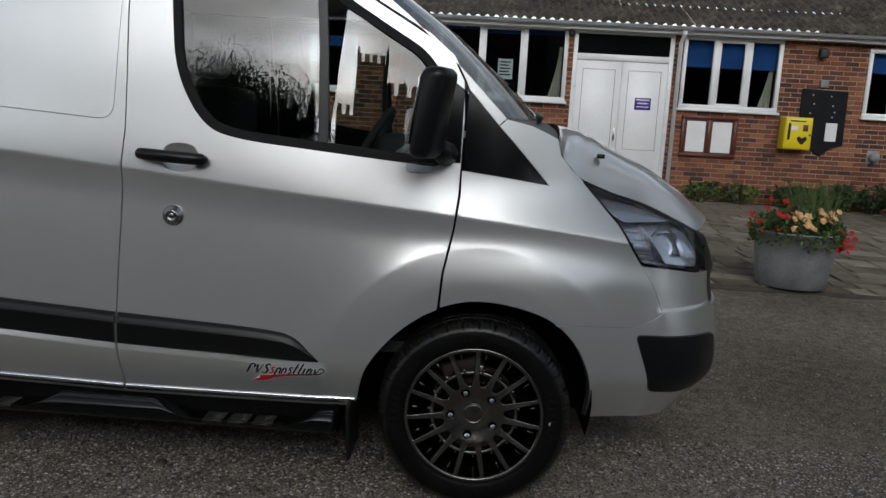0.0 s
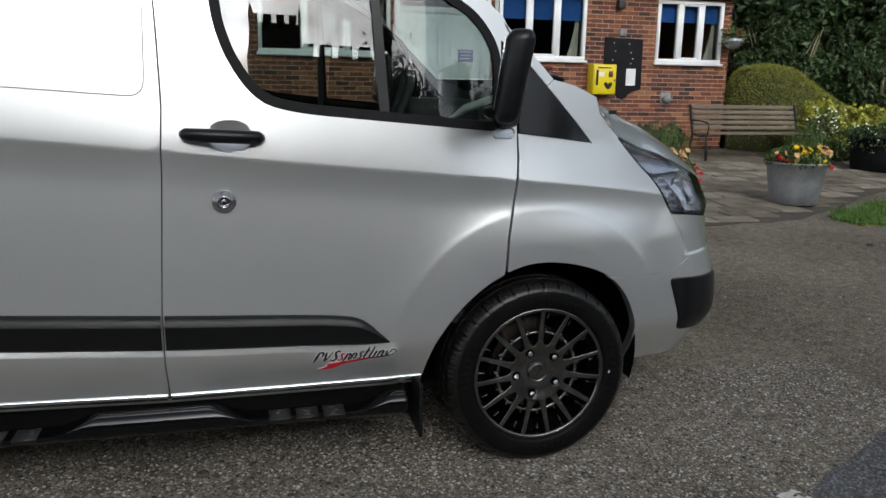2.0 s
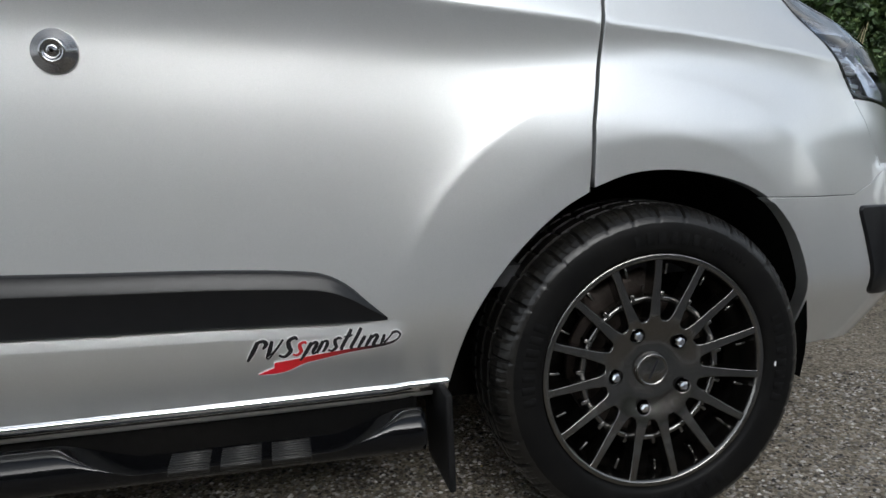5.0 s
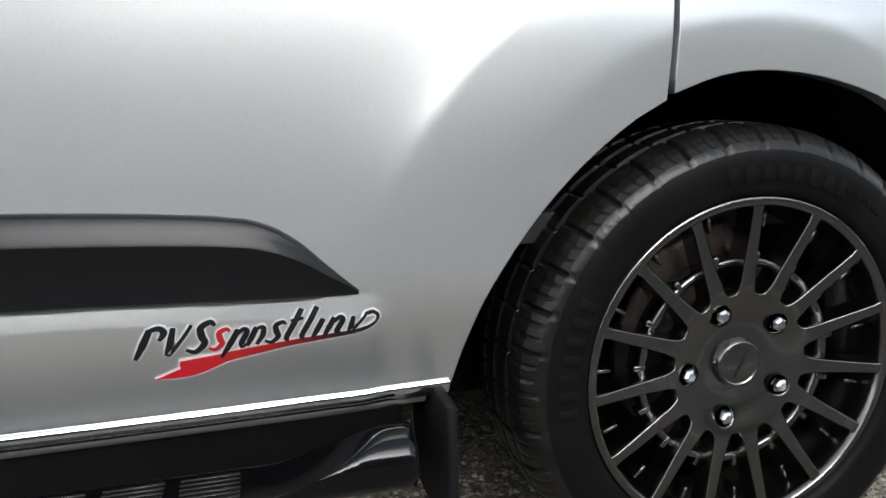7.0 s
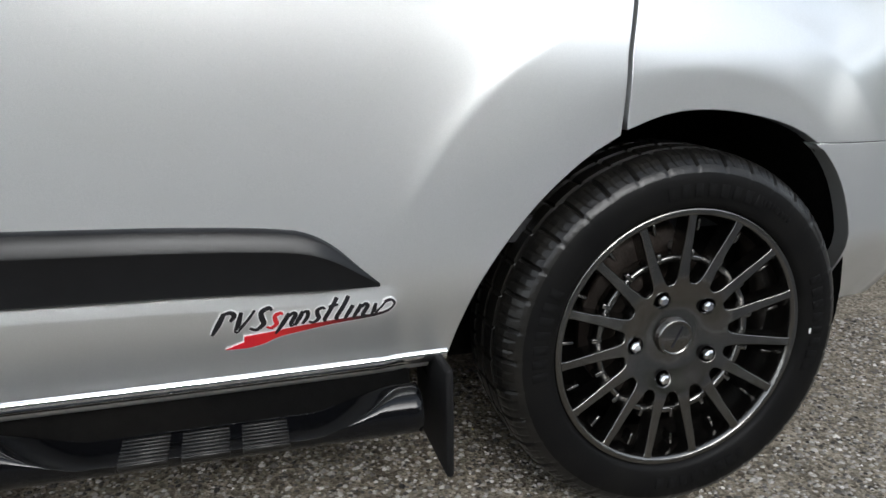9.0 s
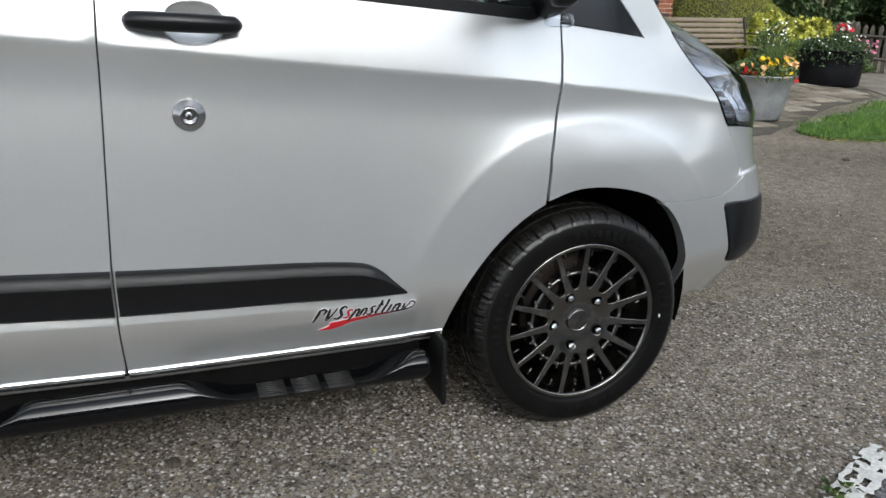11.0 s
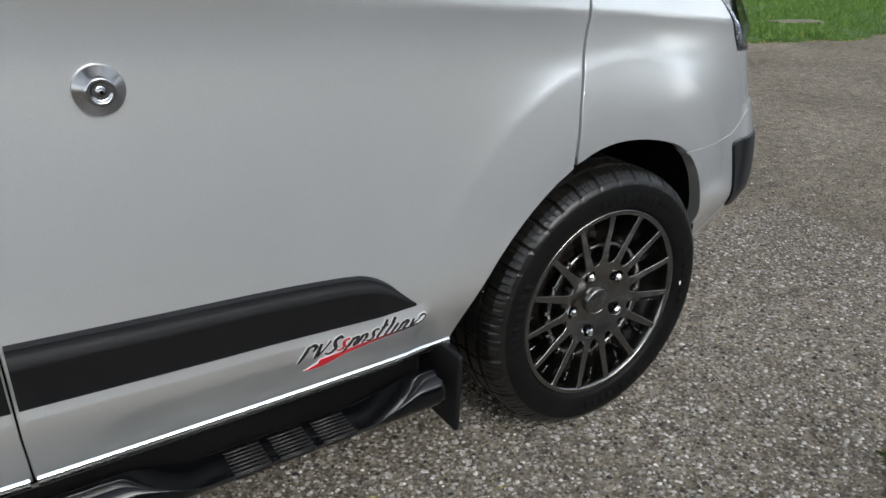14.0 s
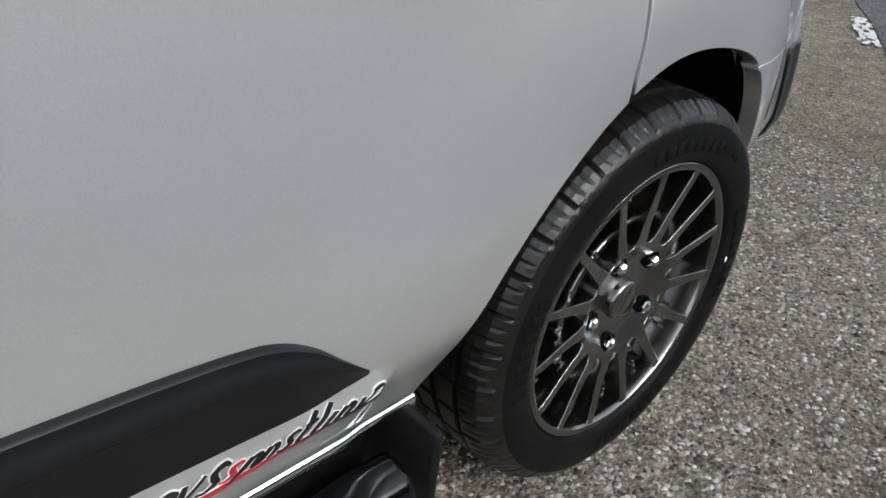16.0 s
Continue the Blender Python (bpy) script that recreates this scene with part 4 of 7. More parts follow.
    part("mirror_glass", box(-0.0365, -0.0335, -0.046, 0.046, -0.10, 0.105, 0.001, 1), MIRROR, mo, "mirror glass").matrix_basis = pose(-0.001, 0, 0, 0, 8, 0)
    part("mirror_arm", tube([(0.0, sg * 0.05, -0.10), (-0.01, sg * 0.12, -0.12), (-0.03, sg * 0.19, -0.125)], [0.028, 0.034, 0.040], 12), BLACK_TRIM, mo, "black mirror arm")
    part("indicator_lens", box(-0.05, 0.012, -0.06, 0.03, -0.178, -0.148, 0.012, 3), LENS, mo, "clear indicator lens")

# bonnet, windscreen, roof, nose filler
def span(name, edge, crown, push, m, n=14, label="", smooth=True, lift=0.0):
    """A skin carried across the van between an edge line on each side."""
    vs, fs = [], []
    for i, (u, z) in enumerate(edge):
        x, y, zz = at(u, z, lift)
        for j in range(n + 1):
            t = -1 + 2 * j / n
            k = 1 - abs(t) ** 2.2
            yy = VW / 2 + t * (VW / 2 - y)
            vs.append((x + push[i] * k, yy, zz + crown[i] * k))
    for i in range(len(edge) - 1):
        for j in range(n):
            a = i * (n + 1) + j
            fs.append((a, a + 1, a + n + 2, a + n + 1))
    me = mesh_of(name, vs, fs, m, smooth)
    b = bmesh.new()
    b.from_mesh(me)
    bmesh.ops.recalc_face_normals(b, faces=b.faces)
    b.to_mesh(me)
    b.free()
    return part(name, me, m, van, label)


BE = spline([(0.264, 1.256), (0.278, 1.202), (0.323, 1.157), (0.374, 1.122), (0.545, 1.076), (0.70, 1.048), (0.85, 0.999), (0.98, 0.948)], 4)
by_z = lambda z, vals: float(np.interp(z, [0.948, 0.999, 1.048, 1.076, 1.122, 1.157, 1.202, 1.256], vals))
span("bonnet", BE, [by_z(z, [0.03, 0.07, 0.10, 0.122, 0.142, 0.130, 0.098, 0.052]) for u, z in BE], [by_z(z, [0.15, 0.14, 0.13, 0.125, 0.115, 0.10, 0.075, 0.045]) for u, z in BE], PAINT, 28, "silver bonnet")
span("cowl", [(0.069, 1.313), (0.16, 1.290), (0.258, 1.252)], [0.0, 0.015, 0.035], [0.17, 0.11, 0.045], BLACK_TRIM, 16, "black cowl below the windscreen")
SE = [(0.067, 1.315), (-0.084, 1.464), (-0.262, 1.622), (-0.50, 1.80), (-0.53, 1.815)]
ws = span("windscreen", SE, [0.0, 0.0, 0.01, 0.02, 0.02], [0.18, 0.17, 0.15, 0.12, 0.11], GLASS, 14, "clear raked windscreen")
ws.visible_shadow = False
span("roof", [(-0.50, 1.803), (-0.70, 1.81), (-1.2, 1.80), (-2.5, 1.81), (-3.9, 1.80), (-4.0, 1.77)], [0.05, 0.09, 0.13, 0.14, 0.12, 0.10], [0.12, 0.05, 0, 0, 0, 0], PAINT, 16, "silver roof")
part("tail", box(-4.03, -3.96, 0.06, VW - 0.06, 0.40, 1.86, 0.03), PAINT, van, "silver rear doors")
part("underbody", box(-3.9, 0.35, 0.32, VW - 0.32, 0.20, 0.42, 0.02), CAVITY, van, "black underbody")
# under-sill in black, carried low in place of the shade under the van
part("sill_beam", box(-2.5, -0.45, 0.078, 0.32, 0.205, 0.36, 0.01), CAVITY, van, "dark under-sill")
part("bulkhead", box(-1.66, -1.62, 0.08, VW - 0.08, 0.4, 1.80, 0.01), CABIN, van, "dark cab bulkhead")
part("cab_floor", box(-1.62, 0.2, 0.1, VW - 0.1, 0.50, 0.54), CABIN, van)
part("engine_bay", box(0.1, 0.55, 0.36, VW - 0.36, 0.35, 0.95, 0.05), CAVITY, van)
for k, y in enumerate((0.06, VW - 0.06)):
    la = lathe([(0.422, 0.045), (0.422, 0.30), (0.0, 0.31)], 48, "y")
    bmesh.ops.delete(la, geom=[v for v in la.verts if v.co.z < -0.12], context="VERTS")
    w = part("arch_liner", la, CAVITY, van, "black wheel arch liner")
    w.matrix_basis = pose(0.0, y, 0.35, 0, 0, 180 if k else 0)
for k, y in enumerate((0.14, VW - 0.14)):
    la = lathe([(0.40, 0.0), (0.42, 0.3), (0.0, 0.31)], 32, "y")
    bmesh.ops.delete(la, geom=[v for v in la.verts if v.co.z < -0.04], context="VERTS")
    w = part("arch_liner", la, CAVITY, van)
    w.matrix_basis = pose(-2.95, y, 0.34, 0, 0, 180 if k else 0)

jet = part("washer_jet", box(-0.014, 0.014, -0.012, 0.012, -0.004, 0.012, 0.004, 2), BLACK_TRIM, van, "small black washer jet")
jet.matrix_basis = pose(0.43, 0.42, 1.193)
part("wiper_arm", tube([(0.19, 0.36, 1.312), (0.215, 0.55, 1.330), (0.225, 0.95, 1.345), (0.21, 1.2, 1.345)], 0.009, 6), BLACK_TRIM, van, "black wiper arm")

# cab: dashboard, seats, steering wheel
dash_ = box(-0.30, 0.06, 0.12, VW - 0.12, 0.85, 1.155, 0.07, 4)
part("dashboard", dash_, CABIN, van, "dark dashboard")
part("instrument_hood", box(-0.40, -0.12, 0.32, 0.66, 1.10, 1.24, 0.05, 4), CABIN, van, "dark instrument hood")
part("dash_card", box(-0.215, -0.21, 1.02, 1.14, 1.16, 1.20), PAPER, van, "pale card on the dashboard")
st = bmesh.new()
join(st, tube([(0.185 * math.cos(a), 0.185 * math.sin(a), 0) for a in np.linspace(0, 2 * math.pi, 33)], 0.014, 8, False))
for a in (0.2, math.pi - 0.2, -math.pi / 2):
    join(st, tube([(0, 0, -0.02), (0.18 * math.cos(a), 0.18 * math.sin(a), 0)], 0.016, 6))
so = part("steering_wheel", st, CABIN, van, "black steering wheel")
so.matrix_basis = pose(-0.44, 0.48, 1.16, 0, 0, 0) @ pose(0, 0, 0, 0, -62, 0)
for y in (0.48, 1.30):
    part("seat_back", box(-1.34, -1.16, y - 0.24, y + 0.24, 0.80, 1.40, 0.06, 4), FABRIC, van, "dark seat back")
    part("seat_cushion", box(-1.20, -0.70, y - 0.25, y + 0.25, 0.72, 0.88, 0.05, 4), FABRIC, van, "dark seat cushion")
    part("headrest", box(-1.38, -1.27, y - 0.13, y + 0.13, 1.44, 1.62, 0.04, 4), FABRIC, van, "dark headrest")
part("grab_trim", tube([(-0.30, 0.13, 1.175), (-0.24, 0.13, 1.215), (-0.15, 0.13, 1.245), (-0.06, 0.13, 1.255)], [0.006, 0.013, 0.015, 0.012], 8), PALE, van, "pale curved trim behind the door glass")
part("far_pillar", box(-0.56, -0.535, VW - 0.14, VW - 0.10, 1.15, 1.76), CABIN, van)

# side step: a round bar flattened into treads
def step_bar():
    """A straight tube whose upper half is scooped flat along each tread."""
    bm = bmesh.new()
    rings, n = [], 48
    xs = np.arange(-2.45, -0.4549, 0.0095)
    for x in xs:
        cut = 0.05
        for a, b in ((-0.94, -0.62), (-1.84, -1.52)):
            d = max(a - x, x - b, 0.0)
            cut = min(cut, -0.004 + 0.05 * (d / 0.13) ** 1.5)
        ring = []
        for k in range(n):
            a = 2 * math.pi * (k + 0.5) / n
            y, z = 0.039 * math.cos(a), 0.039 * math.sin(a)
            # pressed metal spreads the rim outwards a little
            h = min(1.0, max(0.0, 0.5 + (cut - z) / 0.018))
            y *= 1 + 0.20 * min(1.0, max(0.0, (z - cut) / 0.03))
            z = z * h + (cut - 0.004) * (1 - h) - 0.009 * h * (1 - h)
            ring.append(bm.verts.new((x, 0.012 + y, 0.268 + z - 0.006 * (x + 0.43))))
        rings.append(ring)
    for a, b in zip(rings, rings[1:]):
        for k in range(n):
            bm.faces.new((a[k], b[k], b[(k + 1) % n], a[(k + 1) % n])).smooth = True
    bm.faces.new(rings[0])
    bm.faces.new(rings[-1][::-1])
    bmesh.ops.recalc_face_normals(bm, faces=bm.faces)
    return bm


for far in (False, True):
    sb = part("side_step", step_bar(), GLOSS_BLACK, van, "black tubular side step with flattened treads")
    if far:
        sb.matrix_basis = Matrix.Translation((0, VW, 0)) @ Matrix.Diagonal((1, -1, 1, 1))
    for x0 in (-0.725, -0.810, -0.895, -1.62, -1.71, -1.80):
        pad = bmesh.new()
        for k in range(7):
            join(pad, box(x0, x0 + 0.068, -0.027 + 0.0105 * k, -0.021 + 0.0105 * k, 0.263, 0.2685, 0.0012, 1))
        join(pad, box(x0, x0 + 0.068, -0.029, 0.05, 0.256, 0.2665, 0.002, 1))
        po = part("tread_pad", pad, TREAD, sb, "ribbed rubber tread pad")
        po.matrix_basis = pose(0, 0, -0.0068 - 0.006 * (x0 + 0.43))
    part("end_collar", lathe([(0.0, 0.010), (0.033, 0.010), (0.0372, 0.006), (0.0375, -0.004)], 20, "z"), BLACK_TRIM, sb).matrix_basis = pose(-0.462, 0.012, 0.268, 0, 90, 0)
    fl = box(-0.415, -0.401, -0.012, 0.20, 0.135, 0.335, 0.006, 2)
    for v in fl.verts:
        v.co.x += 0.05 * max(0.0, (0.24 - v.co.z))
        if v.co.z < 0.2 and v.co.y < 0.05:
            v.co.y += 0.015
    mo = part("mud_flap", fl, RUBBER, van, "black mud flap behind the wheel")
    if far:
        mo.matrix_basis = Matrix.Translation((0, VW, 0)) @ Matrix.Diagonal((1, -1, 1, 1))


# decal: slanted lettering with a red swoosh
def decal_pos(u, v, o=0.0):
    return at(u, v, 0.0022 + o)


SWOOSH = spline([(-0.737, 0.3975), (-0.705, 0.3970), (-0.682, 0.4025), (-0.660, 0.4125), (-0.63, 0.4185), (-0.58, 0.427), (-0.52, 0.4335), (-0.497, 0.4415), (-0.4885, 0.4525), (-0.4965, 0.4615), (-0.507, 0.459), (-0.503, 0.4565), (-0.4965, 0.4575), (-0.4925, 0.4520), (-0.499, 0.4445), (-0.52, 0.4385), (-0.58, 0.4335), (-0.64, 0.4275), (-0.675, 0.4225), (-0.703, 0.4195), (-0.709, 0.4180), (-0.7095, 0.4085)], 3)
SWOOSH_RED = mat("swoosh_vinyl", (0.6, 0.02, 0.03), 0.3)
sx = SWOOSH_RED.node_tree.nodes.new("ShaderNodeSeparateXYZ")
so_ = SWOOSH_RED.node_tree.nodes.new("ShaderNodeTexCoord")
SWOOSH_RED.node_tree.links.new(so_.outputs["Object"], sx.inputs["Vector"])
mr = SWOOSH_RED.node_tree.nodes.new("ShaderNodeMapRange")
mr.inputs["From Min"].default_value, mr.inputs["From Max"].default_value = -0.735, -0.49
SWOOSH_RED.node_tree.links.new(sx.outputs["X"], mr.inputs["Value"])
base(SWOOSH_RED, ramp(SWOOSH_RED, mr.outputs["Result"], [(0.0, (0.74, 0.012, 0.035)), (0.3, (0.64, 0.028, 0.028)), (0.58, (0.30, 0.014, 0.016)), (0.8, (0.035, 0.010, 0.012)), (1.0, (0.01, 0.01, 0.014))]))
decal = part("side_decal", sheet("side_decal", SWOOSH, decal_pos, SWOOSH_RED, (), 0.02, 0.001, 0.0003), SWOOSH_RED, van, "red swoosh decal with slanted black strokes")
part("swoosh_edge", sheet("swoosh_edge", grow(SWOOSH, 0.0022), lambda u, v, o=0.0: at(u, v, 0.0014 + o), WHITE_VINYL, (), 0.02, 0.001, 0.0002), WHITE_VINYL, decal, "white edging")


def ribbon(pts, widths):
    """The outline of a brush stroke through points, as wide as widths along it."""
    p = [Vector(q) for q in spline(pts, 5)]
    n, l, r = len(p), [], []
    for i, q in enumerate(p):
        d = (p[min(i + 1, n - 1)] - p[max(i - 1, 0)]).normalized()
        w = float(np.interp(i / (n - 1), np.linspace(0, 1, len(widths)), widths))
        k = Vector((-d.y, d.x)) * w / 2
        l.append(tuple(q + k))
        r.append(tuple(q - k))
    return l + r[::-1]


def brush(x, strokes, m):
    """Slanted brush strokes in a white edge, standing on the decal's base line."""
    b0 = 0.4275 + 0.035 * (x + 0.752)
    for pts, wd in strokes:
        q = [(x + a + 0.45 * z, b0 + z) for a, z in pts]
        for more, mm, oo, nm in ((0.0036, WHITE_VINYL, 0.0018, "mark_edge"), (0.0, m, 0.0026, "mark")):
            part(nm, sheet(nm, ribbon(q, [1.25 * w + more for w in wd]), lambda u, v, o=0.0, oo=oo: at(u, v, oo + o), mm, (), 0.05, 0.0008, 0.0002), mm, decal)


BLADE_ = ([(0.0, 0.0), (0.002, 0.018), (0.003, 0.036)], (0.0030, 0.0062, 0.0050))
TICK_ = ([(0.0, 0.035), (0.003, 0.018), (0.006, 0.001), (0.014, 0.020), (0.018, 0.036)], (0.0040, 0.0058, 0.0040, 0.0030, 0.0028))
WAVE_ = ([(0.017, 0.032), (0.011, 0.0365), (0.003, 0.031), (0.008, 0.020), (0.014, 0.011), (0.008, 0.001), (-0.003, 0.005)], (0.0030, 0.0042, 0.0056, 0.0064, 0.0056, 0.0044, 0.0030))
SMALL_WAVE_ = ([(a * 0.72, z * 0.70) for a, z in WAVE_[0]], [w * 0.82 for w in WAVE_[1]])
LOW_ = ([(-0.003, -0.012), (0.0, 0.006), (0.002, 0.023)], (0.0026, 0.0054, 0.0048))
SHORT_ = ([(0.0, 0.0), (0.0008, 0.011), (0.0015, 0.023)], (0.0032, 0.0052, 0.0046))
TALL_ = ([(0.004, 0.001), (0.0, 0.004), (0.001, 0.02), (0.003, 0.038)], (0.0024, 0.0048, 0.0050, 0.0044))
BAR_ = ([(-0.004, 0.0255), (0.003, 0.0262), (0.009, 0.0275)], (0.0024, 0.0034, 0.0024))
CAP_ = ([(0.003, 0.035), (0.012, 0.0365), (0.019, 0.031), (0.017, 0.022)], (0.0032, 0.0052, 0.0058, 0.0030))
CAP_LOW_ = ([(0.003, 0.022), (0.009, 0.0215), (0.012, 0.012), (0.010, 0.001)], (0.0028, 0.0044, 0.0048, 0.0030))
SMALL_TICK_ = ([(a * 0.78, z * 0.62) for a, z in TICK_[0]], [w * 0.85 for w in TICK_[1]])
BOW_ = ([(0.001, 0.014), (0.007, 0.0225), (0.0125, 0.019), (0.012, 0.006), (0.0145, 0.0005), (0.018, 0.003)], (0.0026, 0.0040, 0.0050, 0.0050, 0.0036, 0.0022))
for x, strokes, m in ((-0.7535, (BLADE_, CAP_), INK), (-0.7265, (TICK_,), INK), (-0.7000, (WAVE_,), INK), (-0.6765, (SMALL_WAVE_,), RED), (-0.6570, (LOW_, BOW_), INK), (-0.6370, (SHORT_, CAP_LOW_), INK),
                      (-0.6165, (SMALL_WAVE_,), INK), (-0.5960, (TALL_, BAR_), INK), (-0.5790, (TALL_,), INK), (-0.5650, (SHORT_,), INK), (-0.5525, (SHORT_, BOW_), INK), (-0.5290, (SMALL_TICK_,), INK)):
    brush(x, strokes, m)


# wheels
def wheel(name):
    w = part(name, lathe([(0.150, 0.175), (0.198, 0.17), (0.204, 0.11), (0.2065, 0.085), (0.2115, 0.080), (0.2135, 0.05), (0.2185, 0.045), (0.220, 0.020), (0.2225, 0.004), (0.2245, -0.0055), (0.2290, -0.0068), (0.2340, -0.0068), (0.2372, -0.0045), (0.2385, 0.004), (0.235, 0.012), (0.232, 0.02), (0.231, 0.19), (0.150, 0.19)], 90, "y"), GUNMETAL, van, "grey multi-spoke alloy wheel")
    # tyre: sidewall, shoulder blocks and grooves
    prof = [(0.2345, 0.010), (0.2390, -0.008), (0.248, -0.0125), (0.262, -0.0155), (0.280, -0.0160), (0.297, -0.0130), (0.3085, -0.0065), (0.3165, 0.002), (0.3235, 0.012), (0.3275, 0.026), (0.329, 0.040), (0.3225, 0.0415), (0.3225, 0.050), (0.3295, 0.0515), (0.330, 0.084), (0.323, 0.0855), (0.323, 0.096), (0.330, 0.0975), (0.330, 0.128), (0.323, 0.1295), (0.323, 0.14), (0.3295, 0.1415), (0.328, 0.170), (0.318, 0.190), (0.30, 0.203), (0.26, 0.205), (0.228, 0.195)]
    n, bm, rings = 432, bmesh.new(), []
    for i, (r, y) in enumerate(prof):
        ring = []
        for k in range(n):
            a = 2 * math.pi * k / n
            cut = 0.0
            if 5 <= i <= 10 and k % 12 == 0:
                cut = 0.0065 if i > 6 else (0.004 if i == 6 else 0.0015)
            if 7 <= i <= 9 and k % 12 in (4, 8):
                cut = 0.0018
            if 13 <= i <= 18 and k % 12 == 3:
                cut = 0.004
            if 21 <= i <= 22 and k % 6 == 0:
                cut = 0.0055
            rr = r - cut
            ring.append(bm.verts.new((rr * math.cos(a), y, rr * math.sin(a))))
        rings.append(ring)
    for i, (a, b) in enumerate(zip(rings, rings[1:])):
        for k in range(n):
            f = bm.faces.new((a[k], b[k], b[(k + 1) % n], a[(k + 1) % n]))
            f.smooth = i < 6 or i > 23
            f.material_index = 1 if 5 <= i <= 22 else 0
    bmesh.ops.recalc_face_normals(bm, faces=bm.faces)
    me = bpy.data.meshes.new("tyre")
    bm.to_mesh(me)
    bm.free()
    me.materials.append(TYRE)
    me.materials.append(TREAD)
    part("tyre", me, TYRE, w, "black tyre with a dusty tread")
    # raised bars on the sidewall where its lettering stands
    for a0, cnt, rr, hh in ((186, 7, 0.268, 0.026), (62, 7, 0.272, 0.010), (20, 8, 0.268, 0.022), (100, 8, 0.268, 0.022), (300, 8, 0.268, 0.022)):
        for k in range(cnt):
            a = radians(a0 - k * (5.2 if hh > 0.02 else 2.2))
            bb = box(-hh / 2, hh / 2, -0.0008, 0.0008, -0.0075 if hh > 0.02 else -0.003, 0.0075 if hh > 0.02 else 0.003, 0.0004, 1)
            lb = part("sidewall_mark", bb, SIDEWALL_MARK, w)
            lb.matrix_basis = pose(rr * math.cos(a), -0.0162, rr * math.sin(a), 0, -math.degrees(a), 0)
    dot_ = part("paint_dot", box(-0.004, 0.004, -0.001, 0.001, -0.005, 0.005, 0.001, 1), WHITE_VINYL, w, "small white paint dot")
    dot_.matrix_basis = pose(0.257, -0.0145, -0.006)
    # fifteen spokes on a scalloped hub
    star, ns = [], 15
    for k in range(ns):
        a = 2 * math.pi * k / ns + radians(17.0)
        def pol(r, off):
            return (r * math.cos(a) - off * math.sin(a), r * math.sin(a) + off * math.cos(a))
        half = [(0.0985, 0.0160), (0.1015, 0.0128), (0.107, 0.0104), (0.119, 0.0086), (0.145, 0.0070), (0.18, 0.0060), (0.215, 0.0051), (0.2235, 0.0062), (0.2275, 0.0095)]
        seq = [(r, -o) for r, o in half] + half[::-1]
        star += [pol(r, o) for r, o in seq]
    holes = []
    for k in range(5):
        a = radians(270 + 72 * k - 12.5)
        holes.append([(0.0785 * math.cos(a) + 0.0165 * math.cos(t), 0.0785 * math.sin(a) + 0.0165 * math.sin(t)) for t in np.linspace(0, 2 * math.pi, 20, endpoint=False)])

    def face(u, v, o=0.0):
        r = math.hypot(u, v)
        y = -0.004 + 0.010 * step(0.235, 0.12, r) + 0.018 * step(0.122, 0.05, r)
        return (u, y - o, v)
    part("spokes", sheet("spokes", star, lambda u, v, o=0.0: face(u, v, o), GUNMETAL, holes, 0.012, 0.034, 0.0032), GUNMETAL, w, "grey spoked wheel face")
    part("cap", lathe([(0.0, -0.018), (0.026, -0.0175), (0.0285, -0.0165), (0.029, -0.0185), (0.0325, -0.0185), (0.034, -0.012), (0.036, -0.004)], 48, "y"), GUNMETAL, w, "wheel centre cap").matrix_basis = pose(0, 0.030, 0)
    for k in range(7):
        sh = part("cap_mark", box(-0.0018, 0.0018, -0.0004, 0.0004, -0.004, 0.004), INK, w)
        sh.matrix_basis = pose(-0.006 + 0.0025 * k, 0.0118, -0.014 + 0.0052 * k, 0, 25, 0)
    for k in range(5):
        a = radians(270 + 72 * k - 12.5)
        nx, nz = 0.0785 * math.cos(a), 0.0785 * math.sin(a)
        # pocket walls coloured black for the shade inside, not alloy grey
        cupm = lathe([(0.0165, -0.003), (0.0155, 0.012), (0.0, 0.014)], 20, "y")
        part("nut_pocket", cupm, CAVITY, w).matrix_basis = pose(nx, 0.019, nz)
        nut = lathe([(0.0, -0.010), (0.006, -0.010), (0.0095, -0.007), (0.0105, -0.004), (0.0105, 0.010)], 6, "y", False)
        part("wheel_nut", nut, CHROME, w, "chrome wheel nut").matrix_basis = pose(nx, 0.016, nz, 0, 13 * k, 0)
    # ring of the hub shell seen behind the spokes, brake disc and caliper
    part("inner_ring", lathe([(0.137, 0.024), (0.1465, 0.020), (0.150, 0.027), (0.148, 0.055), (0.137, 0.055), (0.137, 0.024)], 90, "y"), GUNMETAL, w, "inner ring of the wheel")
    for k in range(15):
        a = 2 * math.pi * k / 15 + radians(17.0 - 8.0)
        tb = part("ring_tab", box(0.140, 0.158, 0.020, 0.040, -0.004, 0.004, 0.001, 1), GUNMETAL, w)
        tb.matrix_basis = pose(0, 0, 0, 0, -math.degrees(a), 0)
        tb2 = part("rim_tab", box(0.192, 0.214, 0.020, 0.045, -0.0025, 0.0025, 0.001, 1), GUNMETAL, w)
        tb2.matrix_basis = pose(0, 0, 0, 0, -math.degrees(a), 0)
    part("brake_disc", lathe([(0.0, 0.06), (0.085, 0.06), (0.09, 0.085), (0.150, 0.085), (0.150, 0.105), (0.0, 0.105)], 60, "y"), DISC, w, "rust-tinged brake disc")
    cal = box(-0.075, 0.075, 0.065, 0.14, 0.115, 0.185, 0.015, 3)
    co = part("brake_caliper", cal, DISC, w, "brake caliper")
    co.matrix_basis = pose(0, 0, 0, 0, -18, 0)
    part("caliper_bolt", box(-0.012, 0.012, 0.045, 0.066, 0.148, 0.162, 0.004, 2), STEEL, w).matrix_basis = pose(0, 0, 0, 0, 5, 0)
